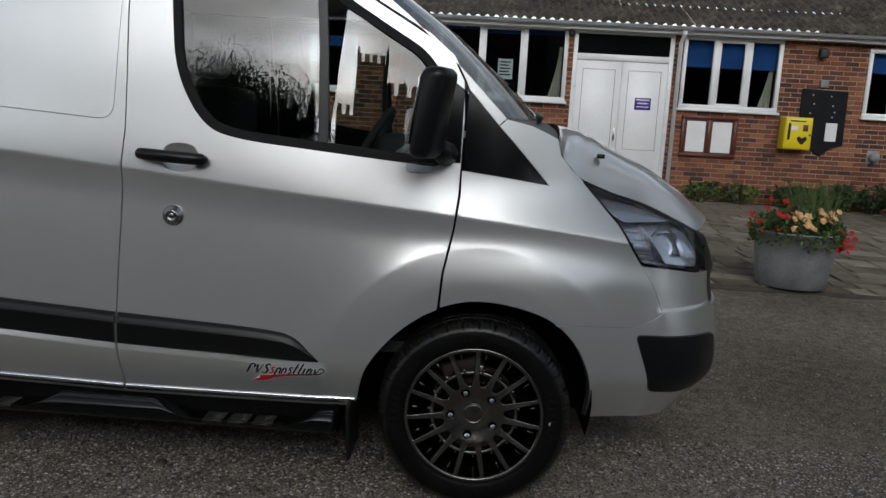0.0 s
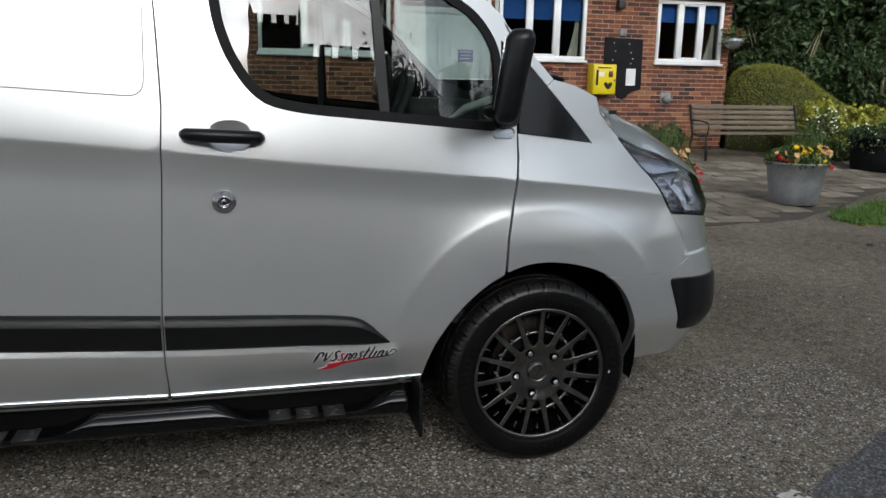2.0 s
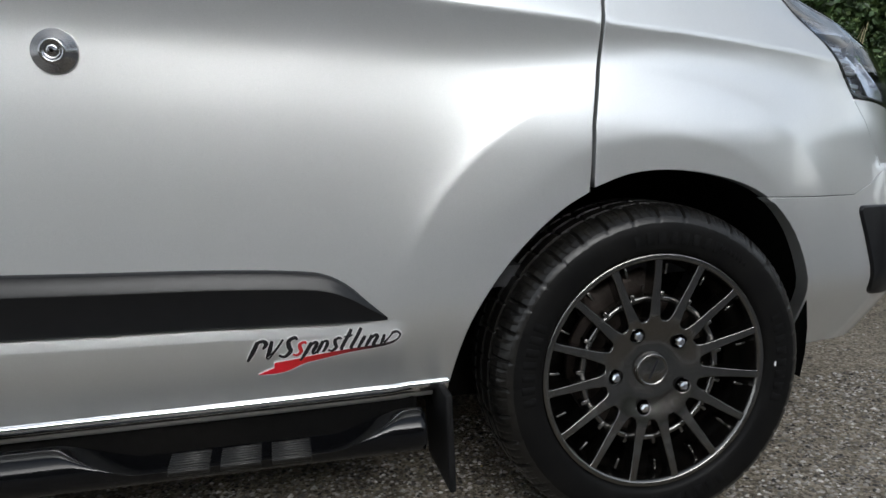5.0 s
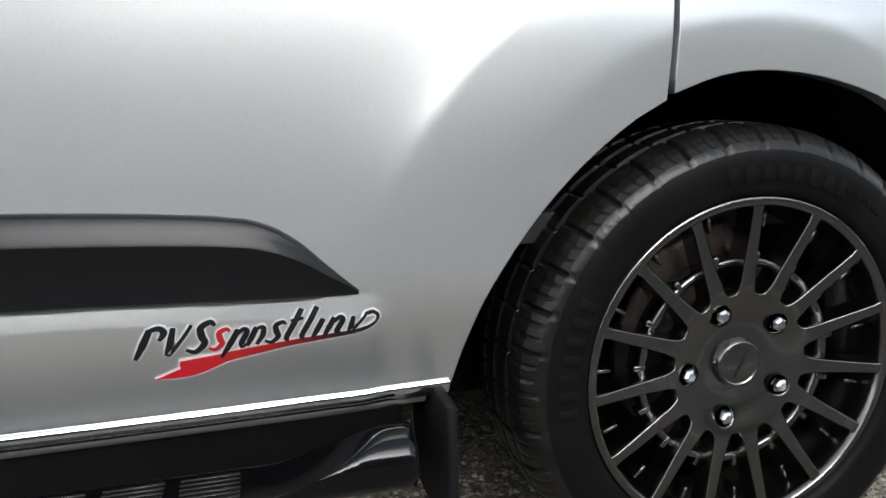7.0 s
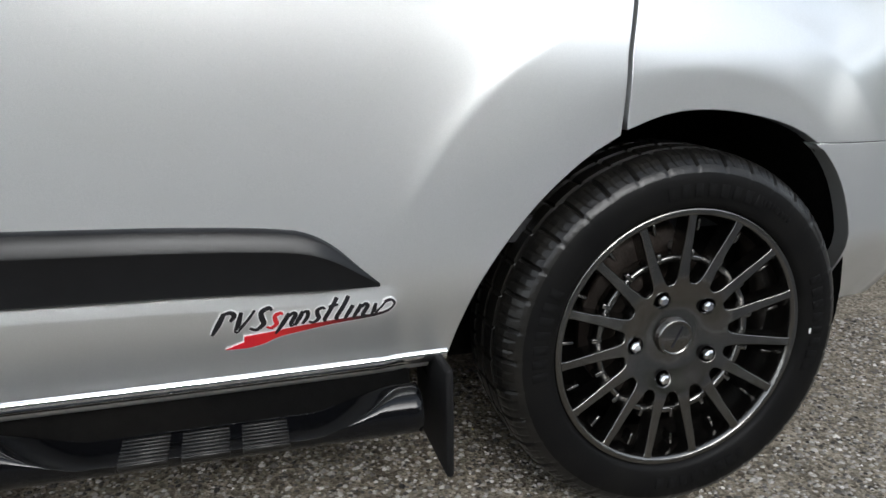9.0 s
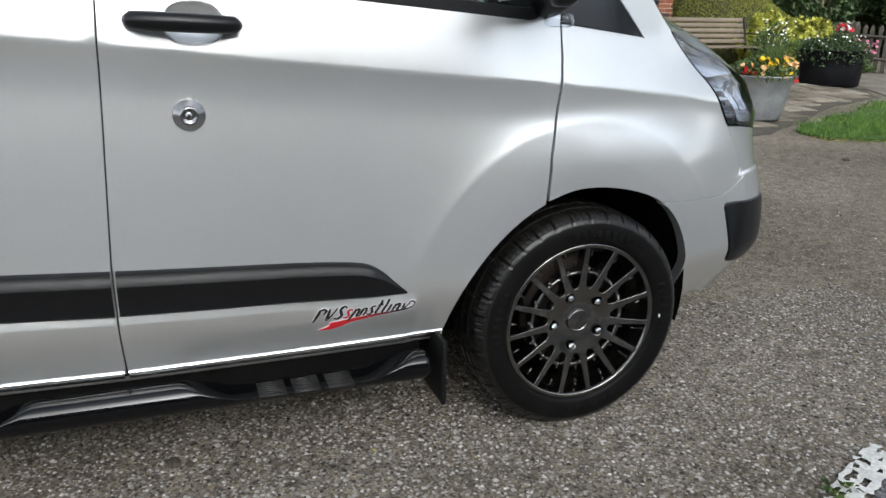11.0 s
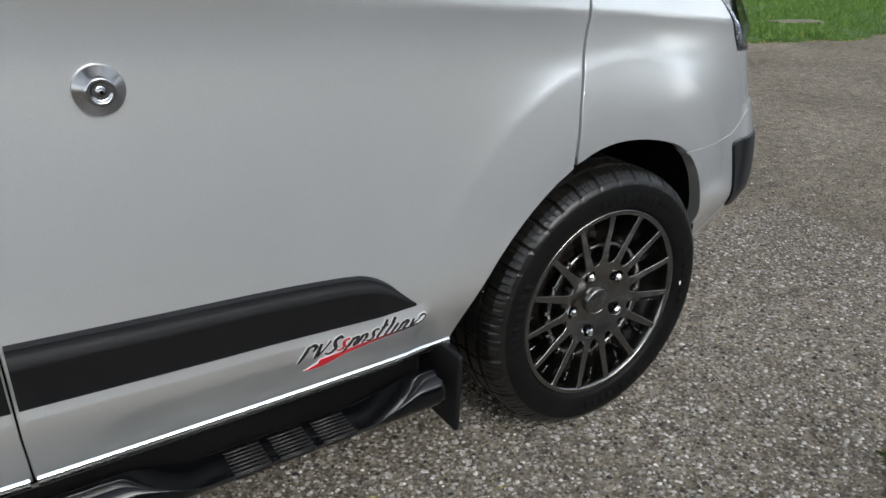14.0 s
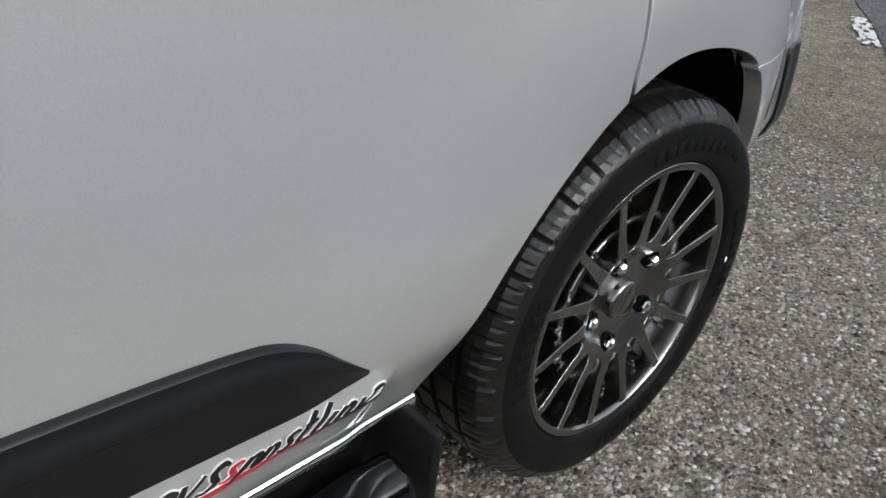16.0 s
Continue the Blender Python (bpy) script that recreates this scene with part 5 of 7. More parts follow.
    # black disc added behind the spokes, standing in for the shade there
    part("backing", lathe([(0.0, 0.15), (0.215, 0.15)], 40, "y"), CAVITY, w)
    return w


fw = wheel("front_wheel")
fw.matrix_basis = pose(0.016, 0.02, 0.321)
rw = copy_thing(fw, pose(-2.95, 0.02, 0.327, 0, 20, 0))
for x, a in ((0.0, 40), (-2.95, 77)):
    copy_thing(fw, pose(x, VW - 0.01, 0.327, 0, a, 180))


# ---- the hall: brick front, windows, door, roof ----
WY = 12.56                     # the face of the front wall
HX0, HX1, HZ0, HZ1 = -7.0, 8.45, -0.05, 2.86
WIN = [(-3.3, -1.2, 1.68, 2.84), (0.13, 2.21, 1.68, 2.88), (4.05, 5.62, 1.68, 2.84), (6.97, 8.28, 1.68, 2.77)]
DOORX = (2.30, 3.90, 0.20, 2.86)
hall = thing("hall", "single-storey red brick hall with white windows and a mossy roof", "building", (0, 0, 0))


def in_opening(x0, x1, z0, z1):
    for a, b, c, d in WIN + [DOORX]:
        if x1 > a and x0 < b and z1 > c and z0 < d:
            return True
    return False


# backing wall in mortar, cut round the openings
xs = sorted({HX0, HX1} | {w[0] for w in WIN + [DOORX]} | {w[1] for w in WIN + [DOORX]})
front_wall = part("front_wall", box(HX0, HX1, WY + 0.012, WY + 0.25, HZ0, DOORX[2]), MORTAR, hall, "red brick wall with pale mortar")
for a, b in zip(xs, xs[1:]):
    op = [w for w in WIN + [DOORX] if w[0] <= a + 1e-6 and w[1] >= b - 1e-6]
    z0, z1 = DOORX[2], HZ1
    if op:
        if op[0][2] > z0 + 0.01:
            part("wall_bay", box(a, b, WY + 0.006, WY + 0.25, z0, op[0][2]), MORTAR, front_wall)
        z0 = op[0][3]
    if z1 > z0 + 0.005:
        part("wall_bay", box(a, b, WY + 0.006, WY + 0.25, z0, z1), MORTAR, front_wall)
side = bmesh.new()
box(HX1 - 0.25, HX1 - 0.002, WY + 0.25, WY + 7, HZ0, HZ1, bm=side)
part("side_wall", side, BRICKS, hall, "red brick side wall")
part("back_wall", box(HX0, HX1, WY + 6.8, WY + 7.05, HZ0, HZ1), BRICKS, hall)
part("end_wall", box(HX0, HX0 + 0.25, WY + 0.25, WY + 6.8, HZ0, HZ1), BRICKS, hall)
# floor, ceiling and partition take a colour that stands for an unlit interior
part("hall_floor", box(HX0 + 0.25, HX1 - 0.25, WY + 0.25, WY + 6.8, 0.15, 0.2), ROOM_SHADE, hall)
part("hall_ceiling", box(HX0 + 0.25, HX1 - 0.25, WY + 0.26, WY + 6.8, HZ1 - 0.02, HZ1 + 0.04), ROOM_SHADE, hall)
part("inner_partition", box(HX0 + 0.3, HX1 - 0.3, WY + 3.0, WY + 3.1, 0.2, HZ1 - 0.03), ROOM_SHADE, hall, "dim room wall")

# windows: frame, mullions, sill, panes, blind, curtain
for k, (a, b, c, d) in enumerate(WIN):
    w = part("window", box(a, b, WY - 0.03, WY + 0.06, d - 0.055, d, 0.004, 1), UPVC, hall, "white three-light window with a blue blind")
    y0, y1 = WY - 0.03, WY + 0.05
    third = (b - a) / 3
    part("bottom_rail", box(a, b, y0, y1, c + 0.03, c + 0.095, 0.004, 1), UPVC, w)
    for x0, x1 in ((a, a + 0.06), (b - 0.06, b)):
        part("stile", box(x0, x1, y0, y1, c + 0.096, d - 0.056, 0.004, 1), UPVC, w)
    for j in (1, 2):
        m = a + third * j
        part("mullion", box(m - 0.045, m + 0.045, y0 - 0.004, y1, c + 0.096, d - 0.056, 0.005, 1), UPVC, w)
    part("window_sill", box(a - 0.03, b + 0.03, WY - 0.085, WY + 0.05, c - 0.012, c + 0.029, 0.006, 1), UPVC, w, "white projecting sill")
    edges = [a + 0.06, a + third - 0.045, a + third + 0.045, a + 2 * third - 0.045, a + 2 * third + 0.045, b - 0.06]
    for j in range(3):
        p = part("pane", box(edges[2 * j], edges[2 * j + 1], WY + 0.01, WY + 0.016, c + 0.096, d - 0.056), PANE, w)
        p.visible_shadow = False
        if j == 1:
            for x0, x1, z0, z1 in ((edges[2], edges[3], d - 0.085, d - 0.056), (edges[2], edges[3], c + 0.096, c + 0.125), (edges[2], edges[2] + 0.028, c + 0.126, d - 0.086), (edges[3] - 0.028, edges[3], c + 0.126, d - 0.086)):
                part("sash", box(x0, x1, y0 + 0.003, y1 - 0.005, z0, z1, 0.003, 1), UPVC, w)
        drop = (0.43, 0.13, 0.47, 0.36)[k] if not (k == 1) else (0.10, 0.14, 0.13)[j]
        part("blind", box(edges[2 * j] - 0.01, edges[2 * j + 1] + 0.01, WY + 0.09, WY + 0.096, d - drop, d - 0.02), BLIND, w, "blue roller blind")
    cu = bmesh.new()
    n = 14
    rows = []
    for i in range(9):
        t = i / 8
        row = []
        for j in range(n + 1):
            q = j / n
            wd = 0.05 + 0.15 * (t ** 1.6)
            row.append(cu.verts.new((b - 0.07 - wd * (1 - q) + 0.0, WY + 0.14 + 0.014 * math.sin(q * 22), d - 0.3 - t * (d - c - 0.4))))
        rows.append(row)
    for r0, r1 in zip(rows, rows[1:]):
        for j in range(n):
            cu.faces.new((r0[j], r0[j + 1], r1[j + 1], r1[j])).smooth = True
    part("curtain", cu, CURTAIN, w, "drawn-back cream curtain")
    if k == 1:
        part("window_notice", box(1.10, 1.34, WY + 0.02, WY + 0.024, 2.02, 2.34), PAPER, w, "white notice taped inside the pane")
        for j in range(5):
            part("notice_line", box(1.13, 1.31 - 0.03 * (j % 2), WY + 0.0165, WY + 0.0185, 2.28 - 0.05 * j, 2.30 - 0.05 * j), INK, w)

# white double door
a, b, c, d = DOORX
dr = part("entrance_door", box(a, b, WY - 0.03, WY + 0.06, d - 0.06, d, 0.005, 1), UPVC, hall, "white panelled double door under a dark fanlight")
for x0, x1 in ((a, a + 0.065), (b - 0.065, b)):
    part("door_jamb", box(x0, x1, WY - 0.03, WY + 0.06, c, d - 0.061, 0.005, 1), UPVC, dr)
part("door_head", box(a + 0.066, b - 0.066, WY - 0.035, WY + 0.055, 2.39, 2.49, 0.006, 1), UPVC, dr)
part("fanlight", box(a + 0.066, b - 0.066, WY + 0.0, WY + 0.008, 2.491, d - 0.061), GLOSS_BLACK, dr, "dark fanlight")
mx = (a + b) / 2
for x0, x1 in ((a + 0.069, mx - 0.003), (mx + 0.003, b - 0.069)):
    lf = part("door_leaf", box(x0, x1, WY - 0.02, WY + 0.04, c + 0.01, 2.385, 0.005, 1), UPVC, dr, "white door leaf")
    # grey bars on the leaf put the shade of its panel grooves into colour
    for q0, q1, q2, q3 in ((x0 + 0.10, x1 - 0.10, 2.245, 2.253), (x0 + 0.10, x0 + 0.108, 1.0, 2.245), (x1 - 0.108, x1 - 0.10, 1.0, 2.245), (x0 + 0.10, x1 - 0.10, 0.992, 1.0)):
        part("panel_groove", box(q0, q1, WY - 0.0225, WY - 0.018, q2, q3), GREY_METAL, lf)
    for z in (0.6, 1.3, 2.0):
        hx = x0 - 0.015 if x0 < mx - 0.1 else x1 + 0.015
        part("hinge", box(hx - 0.02, hx + 0.02, WY - 0.045, WY - 0.032, z - 0.05, z + 0.05, 0.004, 1), UPVC, lf)
part("door_pull", tube([(mx - 0.05, WY - 0.07, 1.16), (mx - 0.05, WY - 0.07, 1.30)], 0.011, 8), STEEL, dr, "metal door pull")
part("letter_plate", box(mx - 0.065, mx - 0.035, WY - 0.03, WY - 0.021, 1.12, 1.34, 0.003, 1), STEEL, dr)
pl = part("door_plaque", box(3.345, 3.605, WY - 0.027, WY - 0.021, 1.64, 1.83, 0.002, 1), PURPLE, dr, "small purple plate with white lines")
for j, (x0, x1) in enumerate(((3.37, 3.58), (3.39, 3.56), (3.375, 3.57))):
    part("plaque_line", box(x0, x1, WY - 0.0295, WY - 0.0275, 1.79 - 0.055 * j, 1.806 - 0.055 * j), WHITE_VINYL, pl)

# bricks: stretcher bond, the stretch between the windows laid as single pieces
BL, BH, MJ = 0.212, 0.062, 0.013
brick_me = bpy.data.meshes.new("brick")
bb = box(-BL / 2, BL / 2, -0.004, 0.05, -BH / 2, BH / 2, 0.003, 1)
for f_ in bb.faces:
    f_.smooth = False
bb.to_mesh(brick_me)
bb.free()
brick_me.materials.append(BRICK)
rngb = random.Random(11)
singles, vs, fs = 0, [], []
row = 0
z = 0.02
while z < HZ1 - 0.02:
    x = HX0 + (0 if row % 2 == 0 else -0.1125)
    while x < HX1:
        x0, x1 = max(x, HX0), min(x + BL, HX1)
        spans = [(x0, x1)]
        for oa, ob_, oc, od in WIN + [DOORX]:
            if z + BH > oc and z < od:
                spans = [q for s0, s1 in spans for q in ((s0, min(s1, oa)), (max(s0, ob_), s1)) if q[1] - q[0] > 0.02]
        for s0, s1 in spans:
            full = abs(s1 - s0 - BL) < 1e-6
            jit = rngb.uniform(-0.003, 0.002)
            if full and singles < 300 and 5.62 < s0 and s1 < 8.45 and (z > 0.95) and not (z > 1.7 and s0 > 6.9):
                o = new("brick", brick_me)
                o.parent = front_wall
                o.matrix_basis = pose((s0 + s1) / 2, WY + jit, z + BH / 2, 0, 0, 0)
                singles += 1
            else:
                k = len(vs)
                y0, y1 = WY - 0.004 + jit, WY + 0.02
                vs += [(s0, y0, z), (s1, y0, z), (s1, y0, z + BH), (s0, y0, z + BH), (s0, y1, z), (s1, y1, z), (s1, y1, z + BH), (s0, y1, z + BH)]
                fs += [(k, k + 1, k + 2, k + 3), (k + 4, k, k + 3, k + 7), (k + 1, k + 5, k + 6, k + 2), (k + 3, k + 2, k + 6, k + 7), (k + 4, k + 5, k + 1, k)]
        x += BL + MJ
    z += BH + MJ
    row += 1
tagged(part("brickwork", mesh_of("brickwork", vs, fs, BRICKS), BRICKS, front_wall), kind="stuff")

# roof of corrugated sheets in overlapping courses, gutter, downpipe
PITCH = radians(24)
EY, EZ = WY - 0.30, 2.93
rngr = random.Random(21)
for course in range(4):
    x = HX0 - 0.1
    while x < HX1 + 0.12:
        wdt = min(1.02, HX1 + 0.22 - x)
        nseg = max(6, int(wdt / 0.0243))
        vs, fs = [], []
        l0, l1 = course * 1.05, course * 1.05 + 1.20
        lift = rngr.uniform(0, 0.008)
        for i in range(nseg + 1):
            xx = x + wdt * i / nseg
            wv = 0.026 * math.cos(2 * math.pi * xx / 0.146)
            for l, dz in ((l0, 0.012), (l0, 0.0), (l1, -0.022)):
                jj = 0.006 * noise.noise((xx * 3, l, course))
                vs.append((xx, EY + l * math.cos(PITCH), EZ + l * math.sin(PITCH) + wv + dz + 0.02 + lift + jj))
        for i in range(nseg):
            k = 3 * i
            fs += [(k, k + 3, k + 4, k + 1), (k, k + 2, k + 5, k + 3)]
        o = part("roof_sheet", mesh_of("roof_sheet", vs, fs, ROOF, False), ROOF, hall, "weathered corrugated roof sheet with moss")
        x += 1.02
moss, rngm = [], random.Random(4)
for _ in range(2600):
    x, l = rngm.uniform(-2, HX1), rngm.uniform(0, 2.4)
    if noise.noise((x * 1.3, l * 2.0, 7)) < -0.05:
        continue
    p = (x, EY + l * math.cos(PITCH), EZ + l * math.sin(PITCH) + 0.045 + 0.02 * math.cos(2 * math.pi * x / 0.146))
    clip_leaf(moss, p, rngm.uniform(0.015, 0.04), rngm, 0.2, 1.0)
MOSS = leafy("moss", [(0, (0.03, 0.028, 0.018)), (0.5, (0.09, 0.08, 0.055)), (1, (0.17, 0.16, 0.11))], 0.95)
tagged(part("roof_moss", leaves_mesh("roof_moss", moss, MOSS), MOSS, hall), kind="stuff")
part("rear_roof", box(HX0 - 0.1, HX1 + 0.1, WY + 3.5, WY + 7.3, 2.9, 3.0), ROOF, hall)
part("gable", mesh_of("gable", [(HX1 - 0.02, WY, HZ1), (HX1 - 0.02, WY + 7, HZ1), (HX1 - 0.02, WY + 3.5, HZ1 + 1.6)], [(0, 1, 2)], BRICKS), BRICKS, hall)
part("fascia", box(HX0, HX1 + 0.12, WY - 0.20, WY - 0.02, HZ1 - 0.02, HZ1 + 0.10, 0.004, 1), UPVC, hall, "white fascia board")
gt = bmesh.new()
prof = [(-0.055 * math.cos(t), -0.055 * math.sin(t)) for t in np.linspace(0, math.pi, 9)]
gl = [[gt.verts.new((x, WY - 0.265 + p, 2.945 + q)) for p, q in prof] for x in (HX0 - 0.1, HX1 + 0.22)]
for i in range(8):
    gt.faces.new((gl[0][i], gl[0][i + 1], gl[1][i + 1], gl[1][i])).smooth = True
for r in gl:
    gt.faces.new(r)
bmesh.ops.solidify(gt, geom=gt.faces[:], thickness=0.004)
part("gutter", gt, UPVC, hall, "white half-round gutter")
part("downpipe", tube([(3.985, WY - 0.25, 2.90), (3.985, WY - 0.22, 2.82), (3.985, WY - 0.06, 2.72), (3.985, WY - 0.06, 0.22)], 0.034, 12), UPVC, hall, "white downpipe")

# fixtures on the wall
nb_ = thing("notice_board", "brown wooden notice board with two white sheets", "notice board", (4.58, WY, 1.27))
fr = bmesh.new()
for q in ((-0.45, 0.45, 0.27, 0.33), (-0.45, 0.45, -0.33, -0.27), (-0.45, -0.385, -0.269, 0.269), (0.385, 0.45, -0.269, 0.269), (-0.035, 0.035, -0.269, 0.269)):
    box(q[0], q[1], -0.055, -0.006, q[2], q[3], 0.006, 1, bm=fr)
part("frame", fr, MAHOGANY, nb_, "brown wooden frame")
part("backboard", box(-0.40, 0.40, -0.03, -0.0065, -0.28, 0.28), MAHOGANY, nb_)
part("notice_sheet", box(-0.36, -0.06, -0.036, -0.031, -0.25, 0.24), PAPER, nb_, "white notice sheet")
part("notice_sheet", box(0.05, 0.36, -0.036, -0.031, -0.25, 0.24), PAPER, nb_, "white notice sheet")
ly = thing("defibrillator_cabinet", "yellow metal defibrillator cabinet with a black heart symbol", "cabinet", (5.905, WY, 1.395))
part("body", box(-0.215, 0.215, -0.27, -0.006, -0.255, 0.255, 0.02, 3), YELLOW, ly)
part("door", box(-0.20, 0.20, -0.283, -0.271, -0.24, 0.24, 0.008, 2), YELLOW, ly)
heart = [(0.0, -0.07), (-0.075, 0.01), (-0.07, 0.045), (-0.04, 0.055), (0.0, 0.03), (0.04, 0.055), (0.07, 0.045), (0.075, 0.01)]
part("heart_symbol", sheet("heart_symbol", spline(heart, 3, True), lambda u, v, o=0.0: (0.06 + u, -0.2865 - o, -0.10 + v), INK, (), 0.05, 0.002, 0.0005), INK, ly, "black heart symbol")
part("keypad", box(0.06, 0.14, -0.288, -0.2835, 0.04, 0.14, 0.003, 1), MAHOGANY, ly, "dark keypad")
for j, (x0, x1, z0, z1) in enumerate(((-0.12, -0.02, 0.05, 0.12), (-0.17, -0.13, -0.10, 0.16), (0.16, 0.19, -0.03, 0.0), (-0.15, 0.10, 0.185, 0.205))):
    part("label_bar", box(x0, x1, -0.287, -0.2835, z0, z1), PAPER if j == 0 else INK, ly)
bk = thing("notice_shield", "black shield-shaped board with pins and a white sheet", "notice board", (6.35, WY, 1.60))
shield = rounded([(-0.36, 0.51), (0.355, 0.49), (0.37, -0.36), (0.20, -0.40), (0.03, -0.54), (-0.16, -0.42), (-0.27, -0.36), (-0.35, -0.36)], 0.015, 3)
part("board", sheet("board", shield, lambda u, v, o=0.0: (u, -0.035 - o, v), BOARD_BLACK, (), 0.2, 0.03, 0.004), BOARD_BLACK, bk)
part("pinned_sheet", box(0.07, 0.25, -0.042, -0.0365, -0.30, -0.01, 0.0, 1), PAPER, bk, "white pinned sheet")
for j, (x0, z0) in enumerate(((-0.19, 0.42), (0.10, 0.41), (-0.16, 0.28), (-0.20, 0.13), (-0.15, 0.02), (0.14, 0.26), (0.18, 0.16), (0.15, 0.08), (-0.19, -0.05))):
    part("pin", lathe([(0.0, -0.006), (0.010, -0.004), (0.012, 0.0)], 8, "y"), STEEL, bk).matrix_basis = pose(x0, -0.0365, z0)
sl = thing("security_light", "small dark wall light under the eaves", "light", (6.22, WY, 2.68))
part("bracket", box(-0.05, 0.05, -0.03, -0.006, -0.06, 0.08, 0.006, 1), IRON, sl)
part("lamp_head", box(-0.065, 0.065, -0.14, -0.031, -0.09, 0.05, 0.02, 3), IRON, sl)
ll = thing("door_light", "small black lamp beside the entrance", "light", (2.24, WY, 2.77))
part("lamp_body", lathe([(0.0, -0.05), (0.04, -0.04), (0.05, 0.02), (0.03, 0.06), (0.0, 0.07)], 16, "z"), IRON, ll).matrix_basis = pose(0, -0.11, 0)
part("arm", tube([(0, -0.006, 0.05), (0, -0.08, 0.08), (0, -0.11, 0.06)], 0.010, 8), IRON, ll)
vt = thing("flue_vent", "round grey flue vent on a square plate", "vent", (7.24, WY, 1.08))
part("plate", box(-0.10, 0.10, -0.02, -0.006, -0.11, 0.11, 0.005, 1), GREY_METAL, vt)
part("flue", lathe([(0.0, -0.13), (0.05, -0.125), (0.075, -0.10), (0.075, -0.021)], 20, "y"), GREY_METAL, vt)
part("wall_cap", box(6.25, 6.38, WY - 0.05, WY - 0.006, 2.14, 2.26, 0.01, 2), GREY_METAL, hall)


# ---- paving, grass, path ----
patio_poly = [(0.5, 6.3), (3.1, 6.15), (4.3, 6.2), (5.3, 6.45), (6.1, 6.9), (7.6, 7.9), (9.0, 8.5), (9.6, 9.2), (9.4, 10.6), (9.2, 12.54), (-6.5, 12.54), (-6.5, 6.9)]
pavement = part("pavement", ground_sheet("pavement", edge_wobble(patio_poly, 0.25, 0.06, 2), 0.008, SOIL, 0.6), SOIL)
tagged(pavement, "worn stone paving with earthy joints in front of the hall", "paving", kind="structure")
rngp = random.Random(8)
pp = np.array(patio_poly)
count, y = 0, 6.3
flag_rest_v, flag_rest_f = [], []
while y < 12.45:
    h = rngp.choice((0.22, 0.28, 0.34))
    x = -3.0 + rngp.uniform(-0.3, 0)
    while x < 9.6:
        wdt = rngp.choice((0.22, 0.30, 0.38, 0.46))
        q = [(x + 0.012 + rngp.uniform(-.02, .02), y + 0.012 + rngp.uniform(-.02, .02)), (x + wdt - 0.012 + rngp.uniform(-.02, .02), y + 0.012 + rngp.uniform(-.02, .02)), (x + wdt - 0.012 + rngp.uniform(-.02, .02), y + h - 0.012 + rngp.uniform(-.02, .02)), (x + 0.012 + rngp.uniform(-.02, .02), y + h - 0.012 + rngp.uniform(-.02, .02))]
        if inside(pp, np.array(q)).all():
            t = rngp.uniform(-0.004, 0.006)
            vs, fs = [], []
            for (a0, b0) in q:
                vs.append((a0, b0, rise(a0, b0) + 0.0))
            for (a0, b0) in q:
                cx_, cy_ = x + wdt / 2, y + h / 2
                vs.append((a0 + (cx_ - a0) * 0.02, b0 + (cy_ - b0) * 0.02, rise(a0, b0) + 0.021 + t + rngp.uniform(-.002, .002)))
            fs = [(4, 5, 6, 7), (0, 1, 5, 4), (1, 2, 6, 5), (2, 3, 7, 6), (3, 0, 4, 7)]
            if x > 1.5 and count < 300:
                o = part("paving_slab", mesh_of("paving_slab", vs, fs, FLAG), FLAG, pavement)
                count += 1
            else:
                k = len(flag_rest_v)
                flag_rest_v += vs
                flag_rest_f += [tuple(k + i for i in f_) for f_ in fs]
        x += wdt
    y += h
if flag_rest_v:
    tagged(part("paving_rest", mesh_of("paving_rest", flag_rest_v, flag_rest_f, FLAG), FLAG, pavement), kind="stuff")

grass_poly = [(5.55, 6.15), (5.9, 5.95), (6.5, 5.68), (7.3, 5.45), (8.6, 5.55), (10.5, 6.5), (12.2, 7.6), (11.6, 8.35), (10.4, 8.35), (9.1, 8.3), (8.1, 7.8), (6.5, 6.95), (5.75, 6.6)]
grass_ground = part("grass_verge", ground_sheet("grass_verge", edge_wobble(grass_poly, 0.10, 0.20, 5), 0.03, GRASS_GROUND, 0.4, 0.03), GRASS_GROUND)
tagged(grass_ground, "rough green grass verge with fallen leaves", "grass", kind="structure")
gpoly = np.array(grass_poly)
rngg = random.Random(17)
vs, fs = [], []
made = 0
while made < 26000:
    x, y = rngg.uniform(5.3, 12.3), rngg.uniform(5.4, 8.4)
    if not inside(gpoly, np.array([[x + rngg.gauss(0, .06), y + rngg.gauss(0, .06)]]))[0]:
        continue
    if noise.noise((x * 1.7, y * 1.7, 8)) < -0.22 and rngg.random() < 0.75:
        made += 1
        continue
    near = 1.0 if y < 6.6 and x < 7 else 0.75
    h = rngg.uniform(0.025, 0.06) * near * (1.5 if noise.noise((x * 1.2, y * 1.2, 3)) > 0.2 else 1.0)
    a = rngg.uniform(0, 6.28)
    w = rngg.uniform(0.003, 0.006)
    lx, ly_ = rngg.gauss(0, 0.35) * h, rngg.gauss(0, 0.35) * h
    g = rise(x, y) + 0.03
    k = len(vs)
    vs += [(x - w * math.cos(a), y - w * math.sin(a), g), (x + w * math.cos(a), y + w * math.sin(a), g), (x + lx, y + ly_, g + h)]
    fs.append((k, k + 1, k + 2))
    made += 1
tagged(part("grass_blades", mesh_of("grass_blades", vs, fs, BLADE), BLADE), "short green grass blades on the verge", "grass", kind="stuff")
path_poly = [(9.2, 8.35), (10.4, 8.4), (11.6, 8.4), (12.4, 8.0), (13.5, 9.0), (12.7, 10.3), (11.9, 11.4), (10.0, 11.4), (9.5, 10.6), (9.65, 9.2)]
